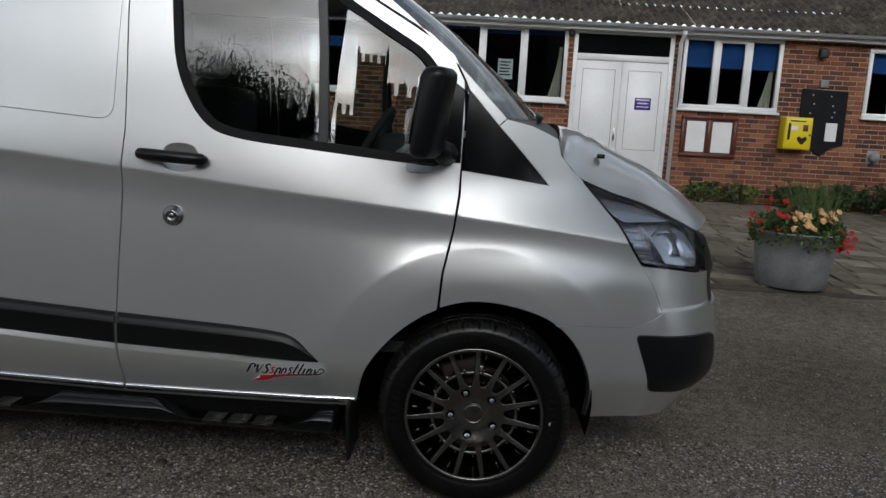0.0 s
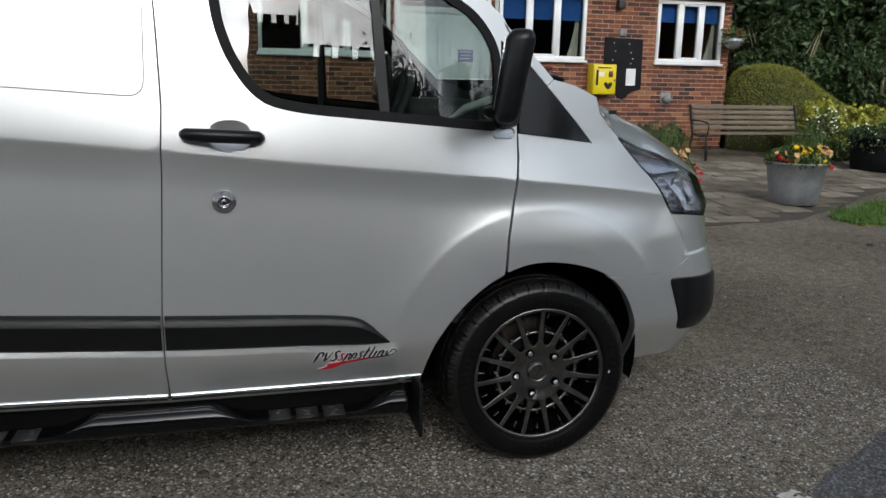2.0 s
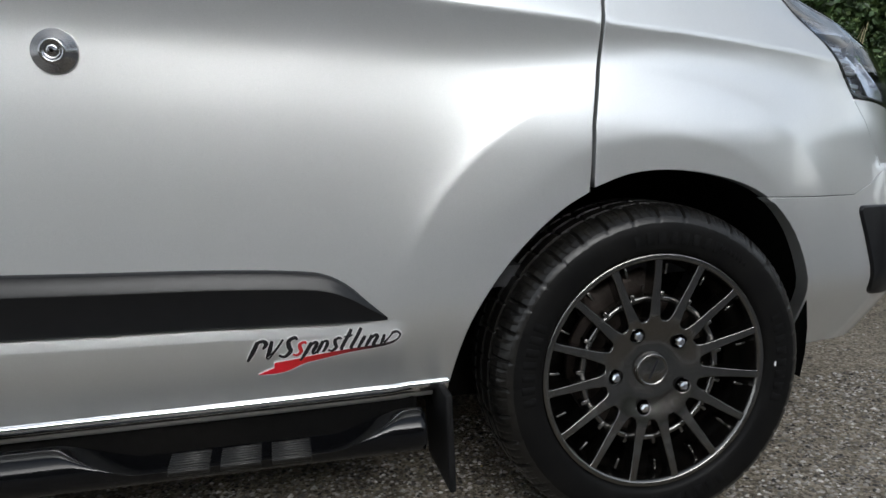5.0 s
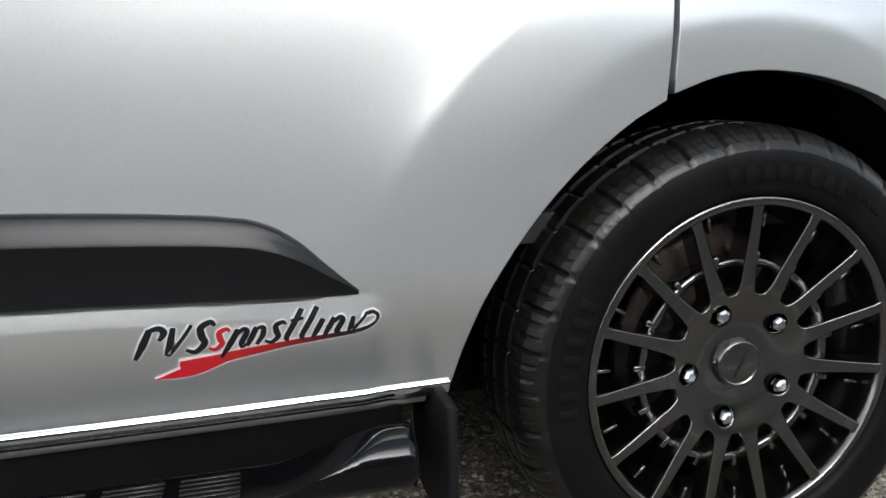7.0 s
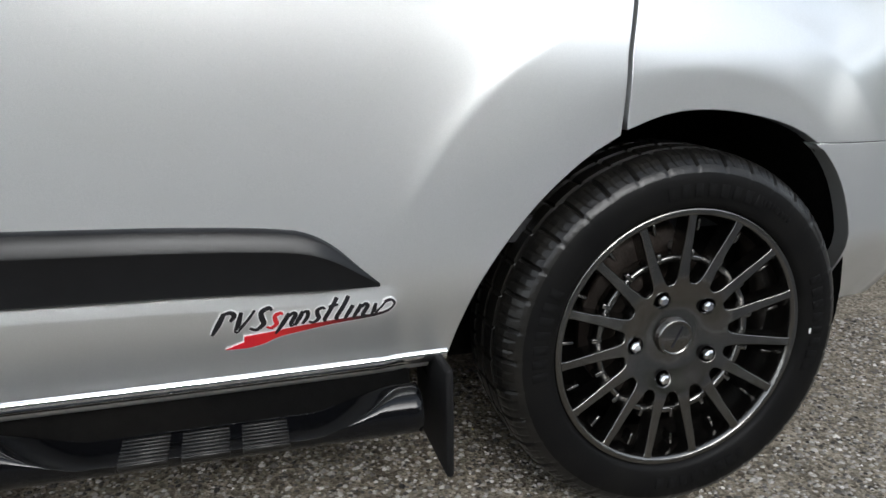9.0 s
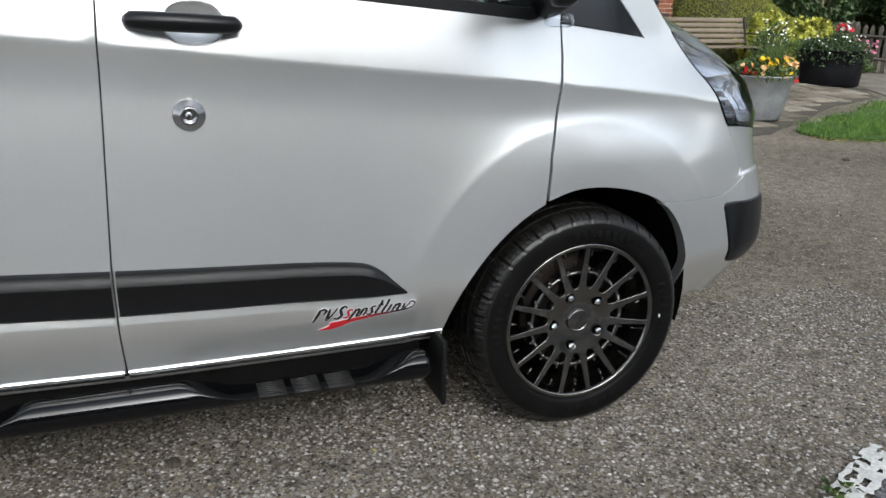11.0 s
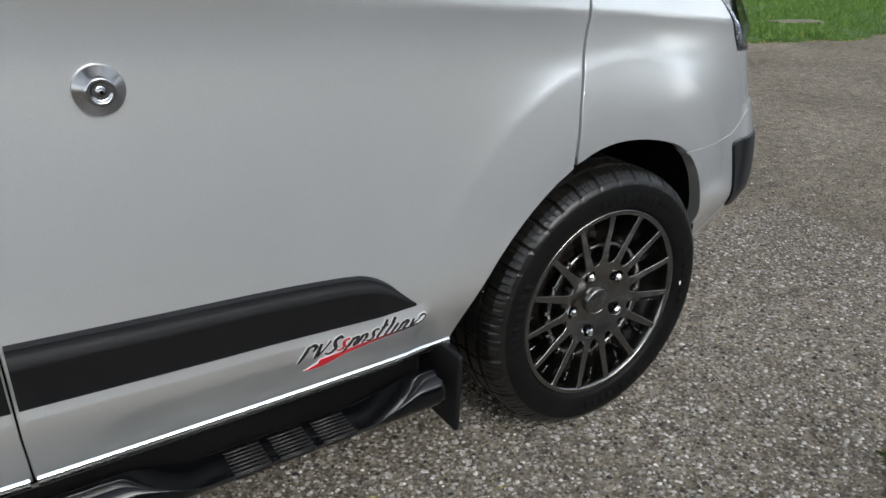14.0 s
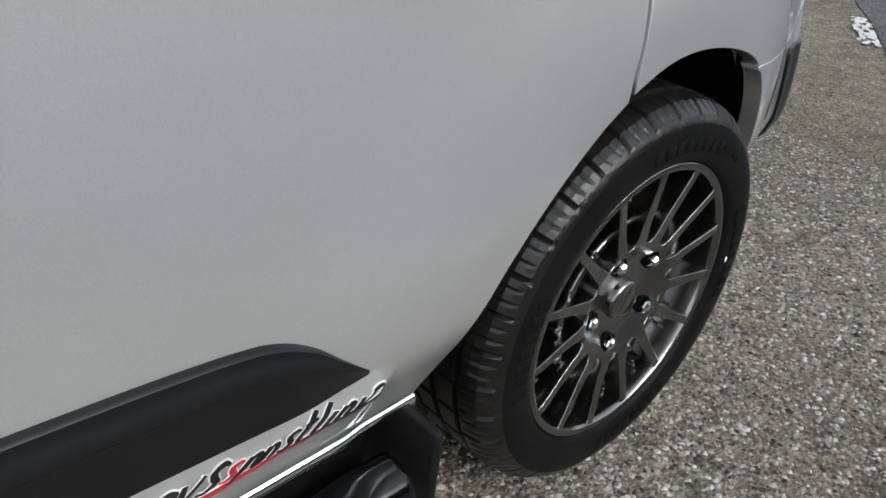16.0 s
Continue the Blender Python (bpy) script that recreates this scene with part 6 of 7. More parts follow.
pth = part("path", ground_sheet("path", edge_wobble(path_poly, 0.2, 0.08, 9), 0.014, CONCRETE, 0.5), CONCRETE)
tagged(pth, "pale gritty path between the grass and the picket fence", "path", kind="structure")
stn = box(7.45, 7.95, 6.25, 6.45, 0.0, 0.055, 0.012, 2)
for v in stn.verts:
    v.co.y += (v.co.x - 7.7) * -0.35
solid("edging_stone", "flat pale stone set in the grass", "stone", stn, CONCRETE)
st2 = box(8.55, 8.95, 8.08, 8.22, 0.0, 0.06, 0.012, 2)
solid("edging_stone", "flat pale stone at the edge of the grass", "stone", st2, CONCRETE)

# fallen leaves and debris
lv, rngl = [], random.Random(31)
for _ in range(420):
    t = rngl.random()
    p = grass_poly[rngl.choice((0, 0, 1, 2, 3))]
    q = grass_poly[(grass_poly.index(p) + 1) % len(grass_poly)]
    x, y = p[0] + (q[0] - p[0]) * t + rngl.gauss(0, .10), p[1] + (q[1] - p[1]) * t + rngl.gauss(-0.05, .10)
    clip_leaf(lv, (x, y, rise(x, y) + 0.02), rngl.uniform(0.012, 0.03), rngl, 0, 1.3)
for _ in range(60):
    x, y = rngl.uniform(-1.5, 6), rngl.uniform(0.8, 5.5)
    clip_leaf(lv, (x, y, 0.008), rngl.uniform(0.006, 0.014), rngl, -0.2, 1.4)
lv2 = []
for p, fsx in lv:
    c0 = sum((Vector(q) for q in p), Vector()) / 4
    lv2.append(([Vector((q.x, q.y, c0.z + (q.z - c0.z) * 0.25)) for q in map(Vector, p)], fsx))
tagged(part("fallen_leaves", leaves_mesh("fallen_leaves", lv2, FALLEN), FALLEN), "small yellow and brown fallen leaves", "leaves", kind="stuff")
wd, rngw = [], random.Random(3)
for _ in range(26):
    a, r = rngw.uniform(0, 6.28), rngw.uniform(0.01, 0.075)
    clip_leaf(wd, (1.33 + r * math.cos(a), 1.80 + 0.6 * r * math.sin(a), 0.012 + rngw.uniform(0, 0.018)), rngw.uniform(0.008, 0.016), rngw, 0.2, 3.2)
tagged(part("weed", leaves_mesh("weed", wd, LEAF_MID), LEAF_MID), "small green weed growing by the painted line", "weed")
st_, rngs = [], random.Random(2)
for x, y, r in ((-0.26, 2.46, 0.022), (-0.22, 2.44, 0.012), (5.03, 5.26, 0.03)):
    bmx = bmesh.new()
    bmesh.ops.create_icosphere(bmx, subdivisions=2, radius=r)
    for v in bmx.verts:
        v.co *= 1 + 0.3 * noise.noise(v.co * 60)
        v.co.z = v.co.z * 0.45 + 0.004
    for f_ in bmx.faces:
        f_.smooth = True
    o = solid("dirt_clod", "small dark clod lying on the tarmac", "clod", bmx, SOIL)
    o.location = (x, y, 0.004)

# ---- bench ----
def bench():
    b = thing("bench", "weathered wooden slatted bench with black iron ends", "bench", (7.0, 11.2, rise(8, 11.2) + 0.02))
    L = 2.0
    for j in range(5):
        z0 = 0.50 + 0.083 * j
        s = part("back_slat", box(0.03, L - 0.03, -0.012, 0.012, -0.032, 0.032, 0.004, 1), TEAK, b, "weathered wooden slat")
        s.matrix_basis = pose(0, 0.02 + 0.028 * j, z0, -16, 0, 0)
    for j in range(5):
        part("seat_slat", box(0.03, L - 0.03, -0.42 + 0.085 * j, -0.355 + 0.085 * j, 0.40 + 0.006 * abs(j - 2), 0.425 + 0.006 * abs(j - 2), 0.004, 1), TEAK, b, "weathered wooden slat")
    for x in (0.0, L):
        e = bmesh.new()
        join(e, tube([(x, -0.44, 0.0), (x, -0.42, 0.2), (x, -0.40, 0.39), (x, -0.2, 0.385), (x, 0.0, 0.40), (x, 0.06, 0.6), (x, 0.14, 0.87)], 0.022, 8))
        join(e, tube([(x, 0.10, 0.0), (x, 0.05, 0.2), (x, 0.0, 0.40)], 0.022, 8))
        join(e, tube([(x, 0.07, 0.62), (x, -0.2, 0.62), (x, -0.42, 0.60), (x, -0.45, 0.52), (x, -0.41, 0.40)], 0.012, 8))
        part("bench_end", e, IRON, b, "black cast iron end")
    return b


bench()


# ---- planters ----
def flower(rng, c, r, petals):
    """A small cupped rosette of petals."""
    out = []
    tilt = Vector((rng.uniform(-.6, .6), rng.uniform(-1.0, .1), rng.uniform(.3, 1))).normalized()
    a = tilt.orthogonal().normalized()
    b = tilt.cross(a)
    c = Vector(c)
    for ring, (n, rr, up) in enumerate(((6, 1.0, 0.1), (5, 0.62, 0.35))):
        for k in range(n):
            t = 2 * math.pi * (k + 0.5 * ring) / n
            d = a * math.cos(t) + b * math.sin(t)
            s = tilt.cross(d)
            p = [c, c + d * r * rr * 0.6 + s * r * 0.38 + tilt * r * up * 0.6, c + d * r * rr + tilt * r * up, c + d * r * rr * 0.6 - s * r * 0.38 + tilt * r * up * 0.6]
            out.append((p, ((0, 1, 2), (0, 2, 3))))
    return out


def planter(name, label, loc, rb, rt, h, mat_, blooms, spread, tall, seed, leaf, trail=0.0):
    p = thing(name, label, "planter", loc, "flower tubs")
    t = 0.006
    part("tub", lathe([(0.0, 0.0), (rb - 0.01, 0.0), (rb, 0.01), (rb + (rt - rb) * 0.5, h * 0.5), (rt, h - 0.012), (rt + 0.010, h - 0.008), (rt + 0.010, h + 0.004), (rt - t, h + 0.004), (rt - 2 * t, h - 0.06), (0.0, h - 0.05)], 48), mat_, p)
    part("compost", lathe([(0.0, h - 0.03), (rt - 0.02, h - 0.05)], 24), SOIL, p)
    rng = random.Random(seed)
    lv = []
    for _ in range(2400):
        a, q = rng.uniform(0, 6.28), math.sqrt(rng.random())
        r = q * rt * spread
        z = h + rng.uniform(-0.02, 0.20) * (1.1 - 0.6 * q) - (trail * rng.random() if q > 0.85 else 0)
        clip_leaf(lv, (r * math.cos(a), r * math.sin(a), z), rng.uniform(0.015, 0.038), rng, 0.3)
    part("foliage", leaves_mesh("foliage", lv, leaf), leaf, p, "green bedding foliage")
    if tall:
        lv = []
        for _ in range(170):
            a, q = rng.uniform(0, 6.28), rng.random() * rt * 0.6
            x, y = q * math.cos(a) + 0.12, q * math.sin(a)
            hh = rng.uniform(0.15, tall)
            lx, ly_ = rng.gauss(0, .25) * hh, rng.gauss(0, .2) * hh
            w = 0.0022
            lv.append(([Vector((x - w, y, h)), Vector((x + w, y, h)), Vector((x + lx + w, y + ly_, h + hh)), Vector((x + lx - w, y + ly_, h + hh))], ((0, 1, 2), (0, 2, 3))))
            if rng.random() < 0.5:
                clip_leaf(lv, (x + lx, y + ly_, h + hh), 0.014, rng, 0.5, 1.2)
        tagged(part("stem_tuft", leaves_mesh("stem_tuft", lv, LEAF_MID), LEAF_MID, p, "wispy upright stems"), kind="stuff")
    for col, n, r, (a0, a1), (q0, q1), (z0, z1) in blooms:
        fl_ = []
        for _ in range(n):
            a, q = radians(rng.uniform(a0, a1)), rng.uniform(q0, q1) * rt
            fl_ += flower(rng, (q * math.cos(a), q * math.sin(a), h + rng.uniform(z0, z1)), r * rng.uniform(0.75, 1.15), 6)
        tagged(part("blossom", leaves_mesh("blossom", fl_, PETAL[col]), PETAL[col], p), col + " blossom", kind="stuff")
    return p


planter("flower_tub", "galvanised tub of peach begonias and red geraniums on the paving", (3.60, 6.45, rise(3.6, 6.45) + 0.022), 0.28, 0.34, 0.47, ZINC,
        [("peach", 30, 0.04, (225, 300), (0.45, 0.98), (0.03, 0.16)), ("peach", 10, 0.035, (300, 360), (0.5, 0.9), (0.10, 0.2)), ("red", 26, 0.03, (325, 365), (0.9, 1.35), (-0.14, 0.02)), ("red", 12, 0.03, (150, 240), (0.8, 1.2), (0.0, 0.16)), ("red", 8, 0.03, (0, 180), (0.3, 0.8), (0.15, 0.25))], 1.12, 0.45, 41, LEAF_MID, 0.12)
planter("flower_tub", "galvanised tub of yellow and peach begonias at the paving's edge", (5.80, 7.20, rise(5.8, 7.2) + 0.022), 0.245, 0.318, 0.455, ZINC,
        [("yellow", 46, 0.034, (215, 300), (0.4, 1.0), (-0.04, 0.18)), ("peach", 24, 0.04, (285, 350), (0.6, 1.05), (0.02, 0.2)), ("peach", 10, 0.035, (180, 235), (0.7, 1.05), (0.03, 0.12)), ("red", 12, 0.035, (325, 350), (0.9, 1.12), (-0.05, 0.05)), ("red", 8, 0.03, (180, 215), (0.9, 1.05), (0.02, 0.1))], 1.05, 0.42, 42, LEAF_MID, 0.05)
planter("flower_tub", "large black tub of trailing white flowers and pink geraniums", (9.45, 9.80, rise(9.45, 9.8) + 0.014), 0.42, 0.46, 0.52, BLACK_TUB,
        [("white", 120, 0.018, (150, 390), (0.5, 1.12), (-0.22, 0.22)), ("pink", 34, 0.03, (300, 380), (0.9, 1.3), (-0.05, 0.16)), ("red", 16, 0.035, (220, 330), (0.1, 0.5), (0.28, 0.38)), ("white", 8, 0.04, (240, 330), (0.1, 0.5), (0.30, 0.40))], 1.15, 0.30, 43, LEAF_DARK, 0.22)
hb = thing("hanging_basket", "hanging basket of trailing plants on the hall's corner", "hanging basket", (8.36, WY - 0.25, 2.15))
part("basket", lathe([(0.0, -0.19), (0.10, -0.16), (0.17, -0.07), (0.19, 0.0), (0.17, 0.0), (0.0, -0.02)], 24), ZINC, hb)
rngq = random.Random(9)
lv = []
for _ in range(420):
    a, q = rngq.uniform(0, 6.28), rngq.random() * 0.26
    clip_leaf(lv, (q * math.cos(a), q * math.sin(a), rngq.uniform(-0.05, 0.22) - q * 0.3), rngq.uniform(0.02, 0.045), rngq, 0.2)
part("foliage", leaves_mesh("foliage", lv, LEAF_MID), LEAF_MID, hb)
fl_ = []
for _ in range(14):
    a, q = rngq.uniform(0, 6.28), rngq.random() * 0.2
    fl_ += flower(rngq, (q * math.cos(a), q * math.sin(a), rngq.uniform(0.02, 0.14)), 0.03, 6)
tagged(part("blossom", leaves_mesh("blossom", fl_, PETAL["red"]), PETAL["red"], hb), "red blossom", kind="stuff")
part("bracket", tube([(-0.05, 0.25, 0.40), (-0.03, 0.0, 0.45), (0.0, 0.0, 0.40), (0.0, 0.0, 0.02)], 0.008, 6), IRON, hb, "black wall bracket")


# ---- hedges, shrubs, trees ----
def leaf_shell(surface, n, size, rng, jitter):
    lv = []
    for _ in range(n):
        p, d = surface(rng)
        clip_leaf(lv, Vector(p) + Vector(d) * rng.gauss(0, jitter), rng.uniform(0.6, 1.3) * size, rng, 0.2, 1.5)
    return lv


def whale(t, a):
    """The clipped hedge: a long domed back, high at one end."""
    x = 8.55 + 2.9 * t
    top = float(np.interp(t, [0, 0.04, 0.12, 0.25, 0.42, 0.60, 0.78, 0.92, 1.0], [0.9, 1.35, 1.66, 1.74, 1.68, 1.35, 1.08, 0.95, 0.55]))
    w = float(np.interp(t, [0, 0.06, 0.2, 0.8, 0.95, 1.0], [0.15, 0.5, 0.75, 0.7, 0.5, 0.2]))
    c, s = math.cos(a), math.sin(a)
    return (x, 12.65 - w * math.copysign(abs(c) ** 0.7, c), 0.1 + (top - 0.1) * abs(s) ** 0.6), (0, -c, s)


hg = thing("clipped_hedge", "clipped olive-green hedge with a long sloping back", "hedge")
core = bmesh.new()
rows = [[core.verts.new(Vector(whale(t, a)[0]) - 0.04 * Vector(whale(t, a)[1])) for a in np.linspace(0, math.pi, 15)] for t in np.linspace(0, 1, 25)]
for r0, r1 in zip(rows, rows[1:]):
    for j in range(14):
        core.faces.new((r0[j], r0[j + 1], r1[j + 1], r1[j])).smooth = True
part("core", core, SHADED_CORE, hg)
rngh = random.Random(51)
part("leaves", leaves_mesh("leaves", leaf_shell(lambda r: whale(r.random(), r.uniform(0.02, 2.4)), 27000, 0.017, rngh, 0.014), HEDGE), HEDGE, hg, "dense clipped leaves")


def blob_shrub(name, label, category, centre, radii, n, size, material, seed, holes=0.5, stems=6, stem_mat=None):
    """A loose shrub: stems and leaves crowded on a lumpy, broken shell."""
    rng = random.Random(seed)
    s = thing(name, label, category, centre)
    lv = []
    while len(lv) < n:
        d = Vector((rng.gauss(0, 1), rng.gauss(0, 1), rng.gauss(0, 1))).normalized()
        lump = 0.72 + 0.42 * noise.noise(d * 2.3 + Vector((seed, 0, 0)))
        q = lump * rng.uniform(0.55, 1.05) ** 0.4
        p = Vector((d.x * radii[0] * q, d.y * radii[1] * q, d.z * radii[2] * q))
        if noise.noise(p * (2.4 / max(radii)) * 1.6 + Vector((0, seed, 3))) < -0.25 * holes - 0.08 or p.z < -centre[2] + rise(centre[0], centre[1]):
            continue
        clip_leaf(lv, p, rng.uniform(0.6, 1.4) * size, rng, 0.2, 1.8)
    part("crown", leaves_mesh("crown", lv, material), material, s)
    tr = bmesh.new()
    for k in range(stems):
        a = rng.uniform(0, 6.28)
        e = Vector((math.cos(a) * radii[0] * 0.6, math.sin(a) * radii[1] * 0.6, radii[2] * rng.uniform(0.2, 0.7)))
        b0 = Vector((e.x * 0.2, e.y * 0.2, -centre[2] + rise(centre[0], centre[1])))
        m_ = (b0 + e) / 2 + Vector((rng.gauss(0, .1), rng.gauss(0, .1), 0.2))
        rr = 0.018 + 0.02 * max(radii) / 2
        join(tr, tube([b0, m_, e], [rr, rr * 0.7, rr * 0.25], 7))
    part("stem", tr, stem_mat or BARK, s)
    return s


blob_shrub("golden_shrub", "golden-leaved shrub beside the bench", "shrub", (9.55, 11.35, 0.62), (0.75, 0.45, 0.62), 3800, 0.045, LEAF_GOLD, 61, 0.2)
blob_shrub("golden_shrub", "golden-leaved shrub below the clipped hedge", "shrub", (10.6, 11.6, 0.6), (0.8, 0.5, 0.55), 3400, 0.045, LEAF_GOLD, 62, 0.2)
blob_shrub("border_shrub", "low green shrub at the foot of the border", "shrub", (10.1, 11.0, 0.35), (0.9, 0.4, 0.4), 2400, 0.04, LEAF_MID, 63, 0.2)
sv = blob_shrub("silver_shrub", "grey-green shrub with small white flowers", "shrub", (9.15, 10.75, 0.55), (0.35, 0.3, 0.5), 1300, 0.03, LEAF_MID, 64, 0.5)
fl_ = []
for _ in range(60):
    a = rngq.uniform(0, 6.28)
    fl_ += flower(rngq, (0.33 * math.cos(a) * rngq.random(), 0.28 * math.sin(a), rngq.uniform(0, 0.45)), 0.018, 6)
tagged(part("blossom", leaves_mesh("blossom", fl_, PETAL["white"]), PETAL["white"], sv), "small white blossom", kind="stuff")
for k, (x, n) in enumerate(((4.5, 500), (5.1, 500), (5.9, 900), (6.6, 1000), (7.2, 700))):
    blob_shrub("bed_plant", "low green plant along the hall's wall", "plant", (x, WY - 0.3, 0.42), (0.42, 0.22, 0.28 if k > 1 else 0.2), n, 0.035, (LEAF_MID if k < 2 else LEAF_DARK), 70 + k, 0.3, 4)


def tree(name, label, x, y, h, r, n, size, material, seed, trunk=0.14, low=0.25, bare=False, group=""):
    """A tapered trunk, forking limbs and a crown of many separate leaf clumps."""
    rng = random.Random(seed)
    t = thing(name, label, "tree", (x, y, rise(x, y)), group)
    wood, tips = bmesh.new(), []

    def limb(p, d, ln, rad, depth):
        pts, q = [p], p.copy()
        for k in range(4):
            d = (d + Vector((rng.gauss(0, .16), rng.gauss(0, .16), rng.gauss(0.05, .10)))).normalized()
            q = q + d * ln / 4
            pts.append(q.copy())
        join(wood, tube(pts, [rad * (1 - 0.16 * i) for i in range(5)], 7 if depth < 2 else 5))
        if depth >= (4 if bare else 3):
            tips.append(q)
            return
        for k in range(3 if depth else 5):
            s = pts[rng.choice((2, 3, 4))]
            nd = (d + Vector((rng.gauss(0, .75), rng.gauss(0, .75), rng.gauss(0.15, .4)))).normalized()
            limb(s.copy(), nd, ln * rng.uniform(0.5, 0.72), rad * 0.5, depth + 1)
        tips.append(q)
    limb(Vector((0, 0, 0)), Vector((0, 0, 1)), h * 0.5, trunk, 0)
    part("trunk", wood, BARK, t, "grey-brown trunk and limbs")
    if not bare:
        lv = []
        for _ in range(n):
            c = rng.choice(tips)
            clump = Vector((rng.gauss(0, 1), rng.gauss(0, 1), rng.gauss(0, .8))) * r * 0.22
            clip_leaf(lv, c + clump, rng.uniform(0.6, 1.4) * size, rng, 0.1, 1.9)
        part("crown", leaves_mesh("crown", lv, material), material, t, "dense leafy crown")
    return t


COPPER = leafy("copper_leaf", [(0, (0.03, 0.014, 0.010)), (0.6, (0.06, 0.026, 0.016)), (1, (0.10, 0.05, 0.03))])
tree("garden_tree", "leafy green tree behind the clipped hedge", 12.0, 16.0, 6.0, 3.0, 16000, 0.085, LEAF_DARK, 81)
tree("garden_tree", "leafy green tree behind the picket fence", 15.0, 15.5, 6.5, 3.2, 16000, 0.085, LEAF_DARK, 82)
tree("garden_tree", "leafy green tree behind the picket fence", 18.5, 13.0, 6.0, 3.2, 15000, 0.085, LEAF_MID, 83)
tree("bare_tree", "bare branched tree behind the hall", 11.8, 21.0, 9.0, 3, 0, 0.1, LEAF_MID, 84, 0.2, bare=True)
for k, (x, y, z, rx, ry, rz, n, m_) in enumerate(((11.2, 14.6, 1.5, 1.5, 0.9, 1.7, 5200, LEAF_DARK), (13.6, 14.4, 1.6, 1.7, 0.9, 1.8, 5200, LEAF_DARK), (16.0, 13.2, 1.5, 1.7, 1.0, 1.7, 5000, LEAF_MID), (18.6, 11.2, 1.4, 1.9, 1.2, 1.6, 4500, LEAF_MID), (21.0, 8.5, 1.6, 2.2, 1.6, 2.0, 4500, LEAF_DARK), (8.0, 21.0, 1.2, 0.9, 0.9, 1.5, 2000, LEAF_DARK))):
    blob_shrub("boundary_shrub", "tall leafy shrub along the garden boundary", "shrub", (x, y, z), (rx, ry, rz), n * 2, 0.062, m_, 90 + k, 0.35, 18, PALE_STEM)
# copper hedge behind the hall's corner
blob_shrub("copper_hedge", "dark copper-brown hedge behind the hall's corner", "hedge", (9.7, 15.6, 1.6), (1.3, 0.9, 2.1), 15000, 0.06, COPPER, 99, 0.1, 9)


# ---- picket fences ----
def fence(label, a, b, h, n):
    a, b = Vector(a), Vector(b)
    f_ = thing("picket_fence", label, "fence")
    d = (b - a)
    ang = math.degrees(math.atan2(d.y, d.x))
    pk = bmesh.new()
    prof = [(-0.036, 0.02), (0.036, 0.02), (0.034, h - 0.05), (0.0, h), (-0.034, h - 0.05)]
    fr_, bk_ = [pk.verts.new((x, -0.010, z)) for x, z in prof], [pk.verts.new((x, 0.010, z)) for x, z in prof]
    pk.faces.new(fr_)
    pk.faces.new(bk_[::-1])
    for i in range(5):
        pk.faces.new((fr_[i], bk_[i], bk_[(i + 1) % 5], fr_[(i + 1) % 5]))
    bmesh.ops.recalc_face_normals(pk, faces=pk.faces)
    me = bpy.data.meshes.new("picket")
    pk.to_mesh(me)
    pk.free()
    me.materials.append(PICKET)
    rng = random.Random(n)
    for i in range(n):
        p = a + d * (i + 0.5) / n
        o = new("picket", me)
        o.parent = f_
        o.matrix_basis = pose(p.x, p.y, rise(p.x, p.y) - 0.01, rng.gauss(0, 0.7), rng.gauss(0, 0.8), ang)
    for z in (0.25, h - 0.22):
        bmx = tube([a + Vector((0, 0, rise(a.x, a.y) + z)) + Vector((0.03 * math.sin(radians(ang)), 0, 0)), b + Vector((0, 0, rise(b.x, b.y) + z))], 0.028, 4)
        part("rail", bmx, PICKET, f_)
    for i in range(0, 5):
        p = a + d * i / 4
        part("post", box(p.x - 0.04, p.x + 0.04, p.y + 0.03, p.y + 0.11, rise(p.x, p.y) - 0.02, rise(p.x, p.y) + h + 0.02, 0.006, 1), PICKET, f_)
    return f_


fence("weathered grey wooden picket fence", (11.6, 12.3, 0), (12.95, 9.85, 0), 0.86, 22)
fence("pale weathered wooden picket fence", (12.95, 9.85, 0), (12.6, 6.6, 0), 0.95, 34)
fence("short grey picket fence beside the hall", (8.5, 13.3, 0), (9.3, 13.3, 0), 0.95, 7)
for k, (x, y) in enumerate(((11.9, 11.4), (12.5, 10.3), (12.75, 9.4))):
    blob_shrub("fence_weed", "low green weeds at the foot of the fence", "weed", (x - 0.12, y, 0.14), (0.35, 0.35, 0.22), 500, 0.035, LEAF_MID, 120 + k, 0.3, 3)


# ---- dense woodland edge beyond the garden ----
rngd = random.Random(303)
belt = thing("woodland_edge", "dense dark green trees closing the garden", "trees", kind="structure")
line = [(8.7, 20.0, 3.9), (13.0, 18.0, 4.6), (19.0, 16.0, 5.6), (25.0, 11.0, 6.0), (29.0, 3.0, 5.5), (30.0, -6.0, 5.0)]
lvs = []
cb = bmesh.new()
cols = []
for (x0, y0, h0), (x1, y1, h1) in zip(line, line[1:]):
    for i in range(8):
        t = i / 8
        cols.append((x0 + (x1 - x0) * t, y0 + (y1 - y0) * t, (h0 + (h1 - h0) * t) * (0.9 + 0.2 * noise.noise((x0 + t * 5, y0, 2)))))
cv = [[cb.verts.new((x + 0.5, y + 0.5, 0)), cb.verts.new((x + 0.5, y + 0.5, h * 0.92))] for x, y, h in cols]
for p, q in zip(cv, cv[1:]):
    cb.faces.new((p[0], q[0], q[1], p[1]))
bmesh.ops.solidify(cb, geom=cb.faces[:], thickness=0.6)
part("core", cb, SHADED_CORE, belt)
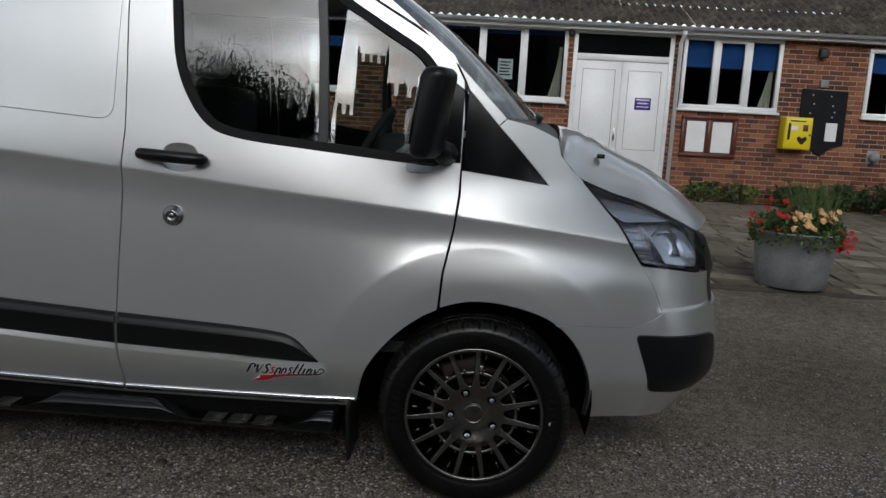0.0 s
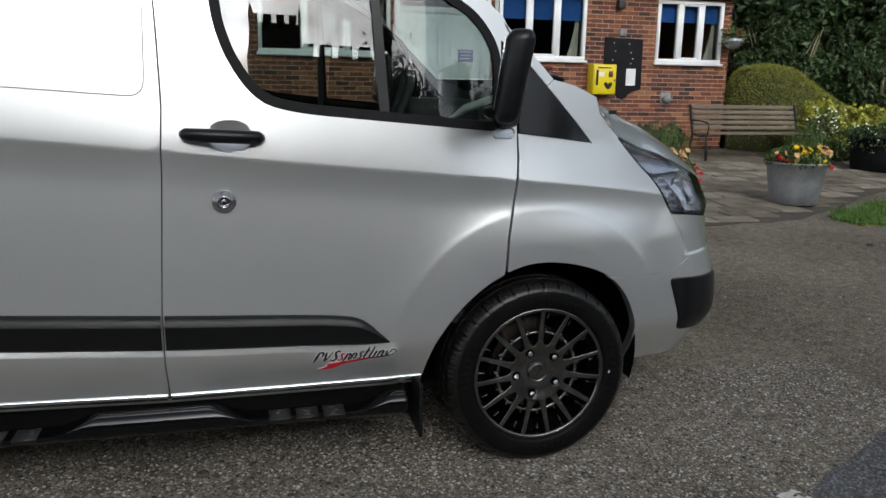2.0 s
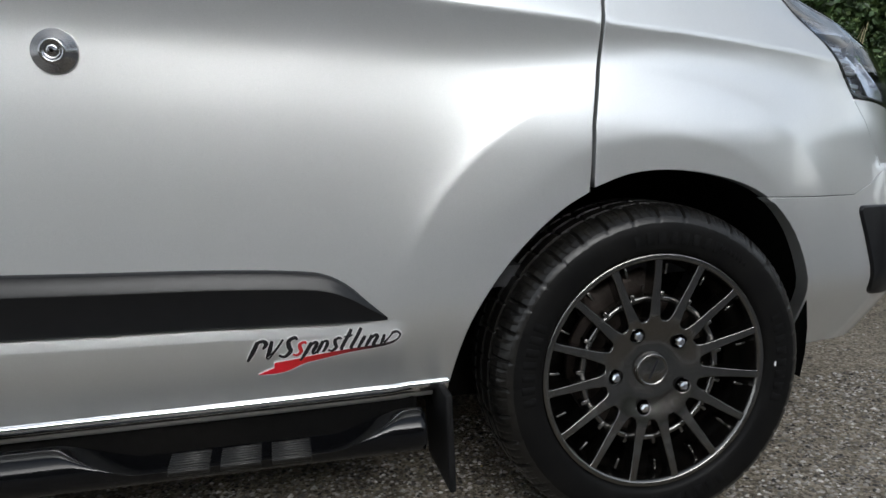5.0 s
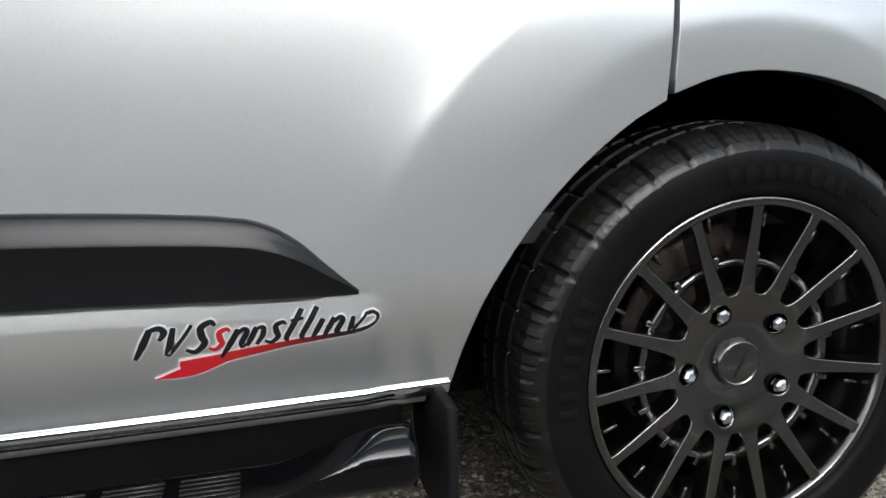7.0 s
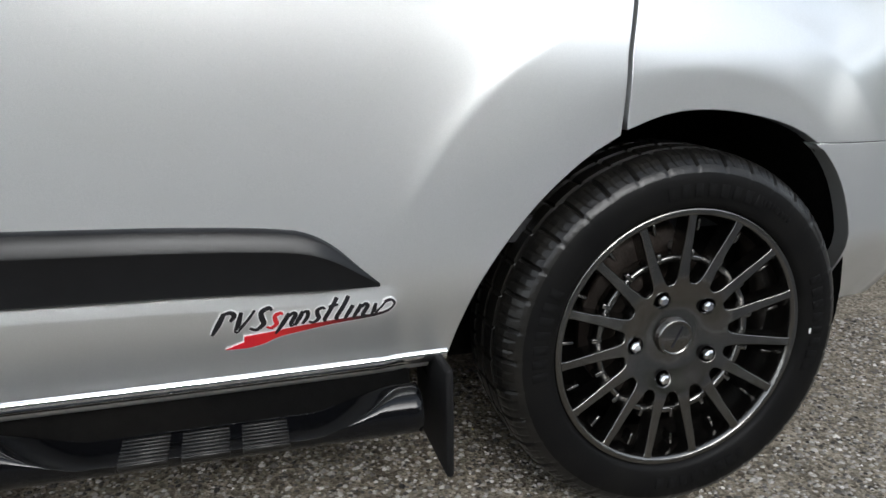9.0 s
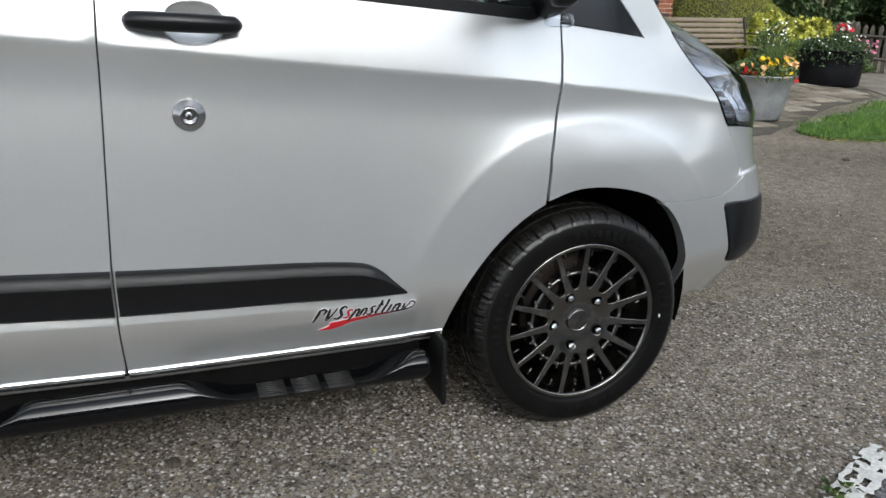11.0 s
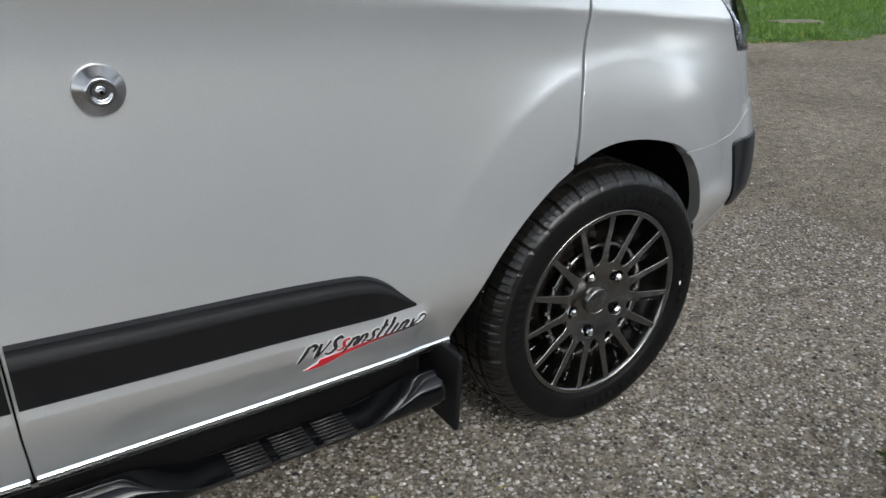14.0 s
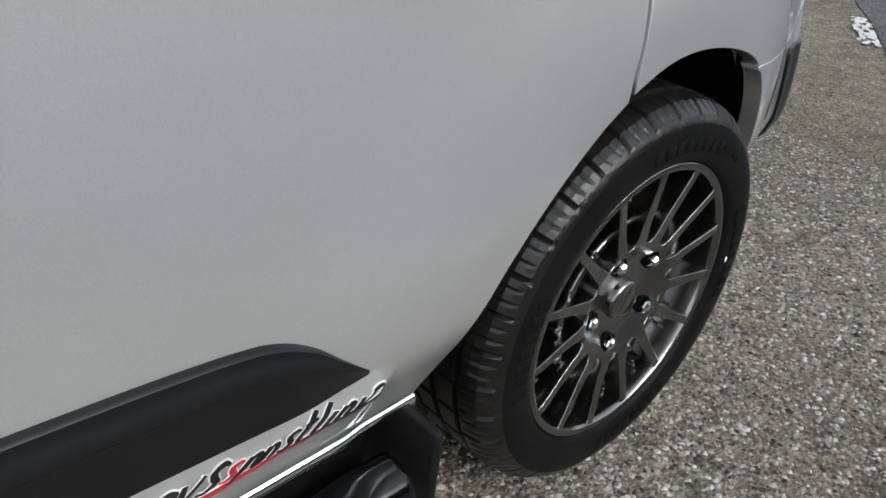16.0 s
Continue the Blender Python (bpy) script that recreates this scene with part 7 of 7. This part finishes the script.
for _ in range(30000):
    x, y, h = rngd.choice(cols)
    a = 0.5 + 0.5 * noise.noise((x * 0.8, y * 0.8, h * rngd.random()))
    clip_leaf(lvs, (x + rngd.gauss(0, 0.55), y + rngd.gauss(0, 0.45) - 0.3 * a, h * rngd.random() ** 0.75 * (0.9 + 0.2 * a)), rngd.uniform(0.06, 0.15), rngd, 0.1, 1.8)
part("foliage", leaves_mesh("foliage", lvs, LEAF_DARK), LEAF_DARK, belt)


# ---- behind the camera: church, trees, far hedge line ----
CHX, CHY, TWZ, NVZ = 2.65, -20.0, 12.7, 11.4
church = thing("church", "old flint church with a battlemented tower", "church", (CHX, CHY, 0))


def battlement(name, x0, x1, y, z, merlon=0.9, gap=0.7, h=0.8, depth=0.5):
    b = bmesh.new()
    x = x0
    while x < x1 - 0.2:
        box(x, min(x + merlon, x1), y - depth / 2, y + depth / 2, z, z + h, bm=b)
        x += merlon + gap
    return part(name, b, FLINT, church, "flint battlements")


part("tower", box(-1.4, 1.4, -4.0, 0.0, 0, TWZ), FLINT, church, "square flint tower")
battlement("tower_battlement", -1.45, 1.45, 0.0, TWZ, 0.42, 0.30, 0.32, 0.3)
for x in (-1.35, 1.35):
    part("pinnacle", lathe([(0.12, 0.0), (0.10, 0.5), (0.0, 0.95)], 8), FLINT, church, "stone pinnacle").matrix_basis = pose(x, 0, TWZ)
part("nave", box(1.4, 6.1, -7.6, -0.4, 0, NVZ), FLINT, church, "long flint nave")
battlement("nave_battlement", 1.5, 6.1, -0.4, NVZ, 0.55, 0.4, 0.5)
part("aisle", box(-2.9, -1.4, -4.0, -0.6, 0, 10.3), FLINT, church, "lower flint aisle")
battlement("aisle_battlement", -2.9, -1.45, -0.6, 10.3, 0.4, 0.3, 0.4, 0.3)
for x in (2.0, 4.2):
    part("church_window", box(x, x + 1.3, -0.42, -0.34, 2.2, 7.0), GLOSS_BLACK, church, "dark church window")
rngt = random.Random(77)
for k, (x, y, h, r, n) in enumerate(((-3.9, -21.5, 10.6, 4.0, 7000), (-6.0, -20, 11.6, 4.0, 8000), (-8.6, -20.5, 11.2, 4.2, 8000), (-13, -23, 8, 4.4, 6000), (-19, -22, 6.5, 4.6, 5000), (10.7, -22.5, 11.4, 3.2, 8000), (14.2, -22.0, 11.8, 4.4, 7000), (20, -20, 10, 4.6, 4000), (28, -20, 11, 4.6, 3000), (34, -12, 11, 4.6, 2600))):
    tree("churchyard_tree", "broad tree across the road", x, y, h, r, n * (6 if k < 3 else 2), 0.08 if k < 3 else 0.17, LEAF_DARK, 200 + k, 0.25, group="churchyard trees")
cf = thing("conifer", "dark pointed conifer across the road", "tree", (-1.8, -20.0, 0))
lv = []
for _ in range(5200):
    t = rngt.random() ** 0.9
    a, q = rngt.uniform(0, 6.28), (1 - t) ** 1.15 * 2.0 * rngt.uniform(0.45, 1.05)
    clip_leaf(lv, (q * math.cos(a), q * math.sin(a), 0.3 + t * 11.0), rngt.uniform(0.14, 0.32) * (1 - 0.65 * t), rngt, -0.2, 2.2)
part("crown", leaves_mesh("crown", lv, LEAF_DARK), LEAF_DARK, cf)
part("trunk", tube([(0, 0, 0), (0, 0, 10.4)], [0.22, 0.03], 8), BARK, cf)
# Hedges added out of view; the right one dims sky mirrored in the nose.
for k, (x0, y0, x1, y1, h) in enumerate(((-45, -16, -9.0, -22.5, 3.0), (-9.0, -23.0, 6.0, -25.5, 8.0), (8.0, -22.0, 45, -17.0, 7.5))):
    hgm, lvs = thing("boundary_hedge", "long dark hedge across the road", "hedge"), []
    for _ in range(14000):
        t = rngt.random()
        lvs_x, lvs_y = x0 + (x1 - x0) * t, y0 + (y1 - y0) * t
        hh = h * (0.85 + 0.3 * noise.noise((lvs_x * 0.3, 0, k)))
        clip_leaf(lvs, (lvs_x, lvs_y + rngt.gauss(0, .3), hh * rngt.random() ** 0.6), rngt.uniform(0.12, 0.3), rngt, 0.1, 1.4)
    part("leaves", leaves_mesh("leaves", lvs, LEAF_DARK), LEAF_DARK, hgm)
    cb = bmesh.new()
    v4 = [cb.verts.new(p) for p in ((x0, y0, 0), (x1, y1, 0), (x1, y1, h * 0.9), (x0, y0, h * 0.9))]
    cb.faces.new(v4)
    bmesh.ops.solidify(cb, geom=cb.faces[:], thickness=0.5)
    part("core", cb, SHADED_CORE, hgm)
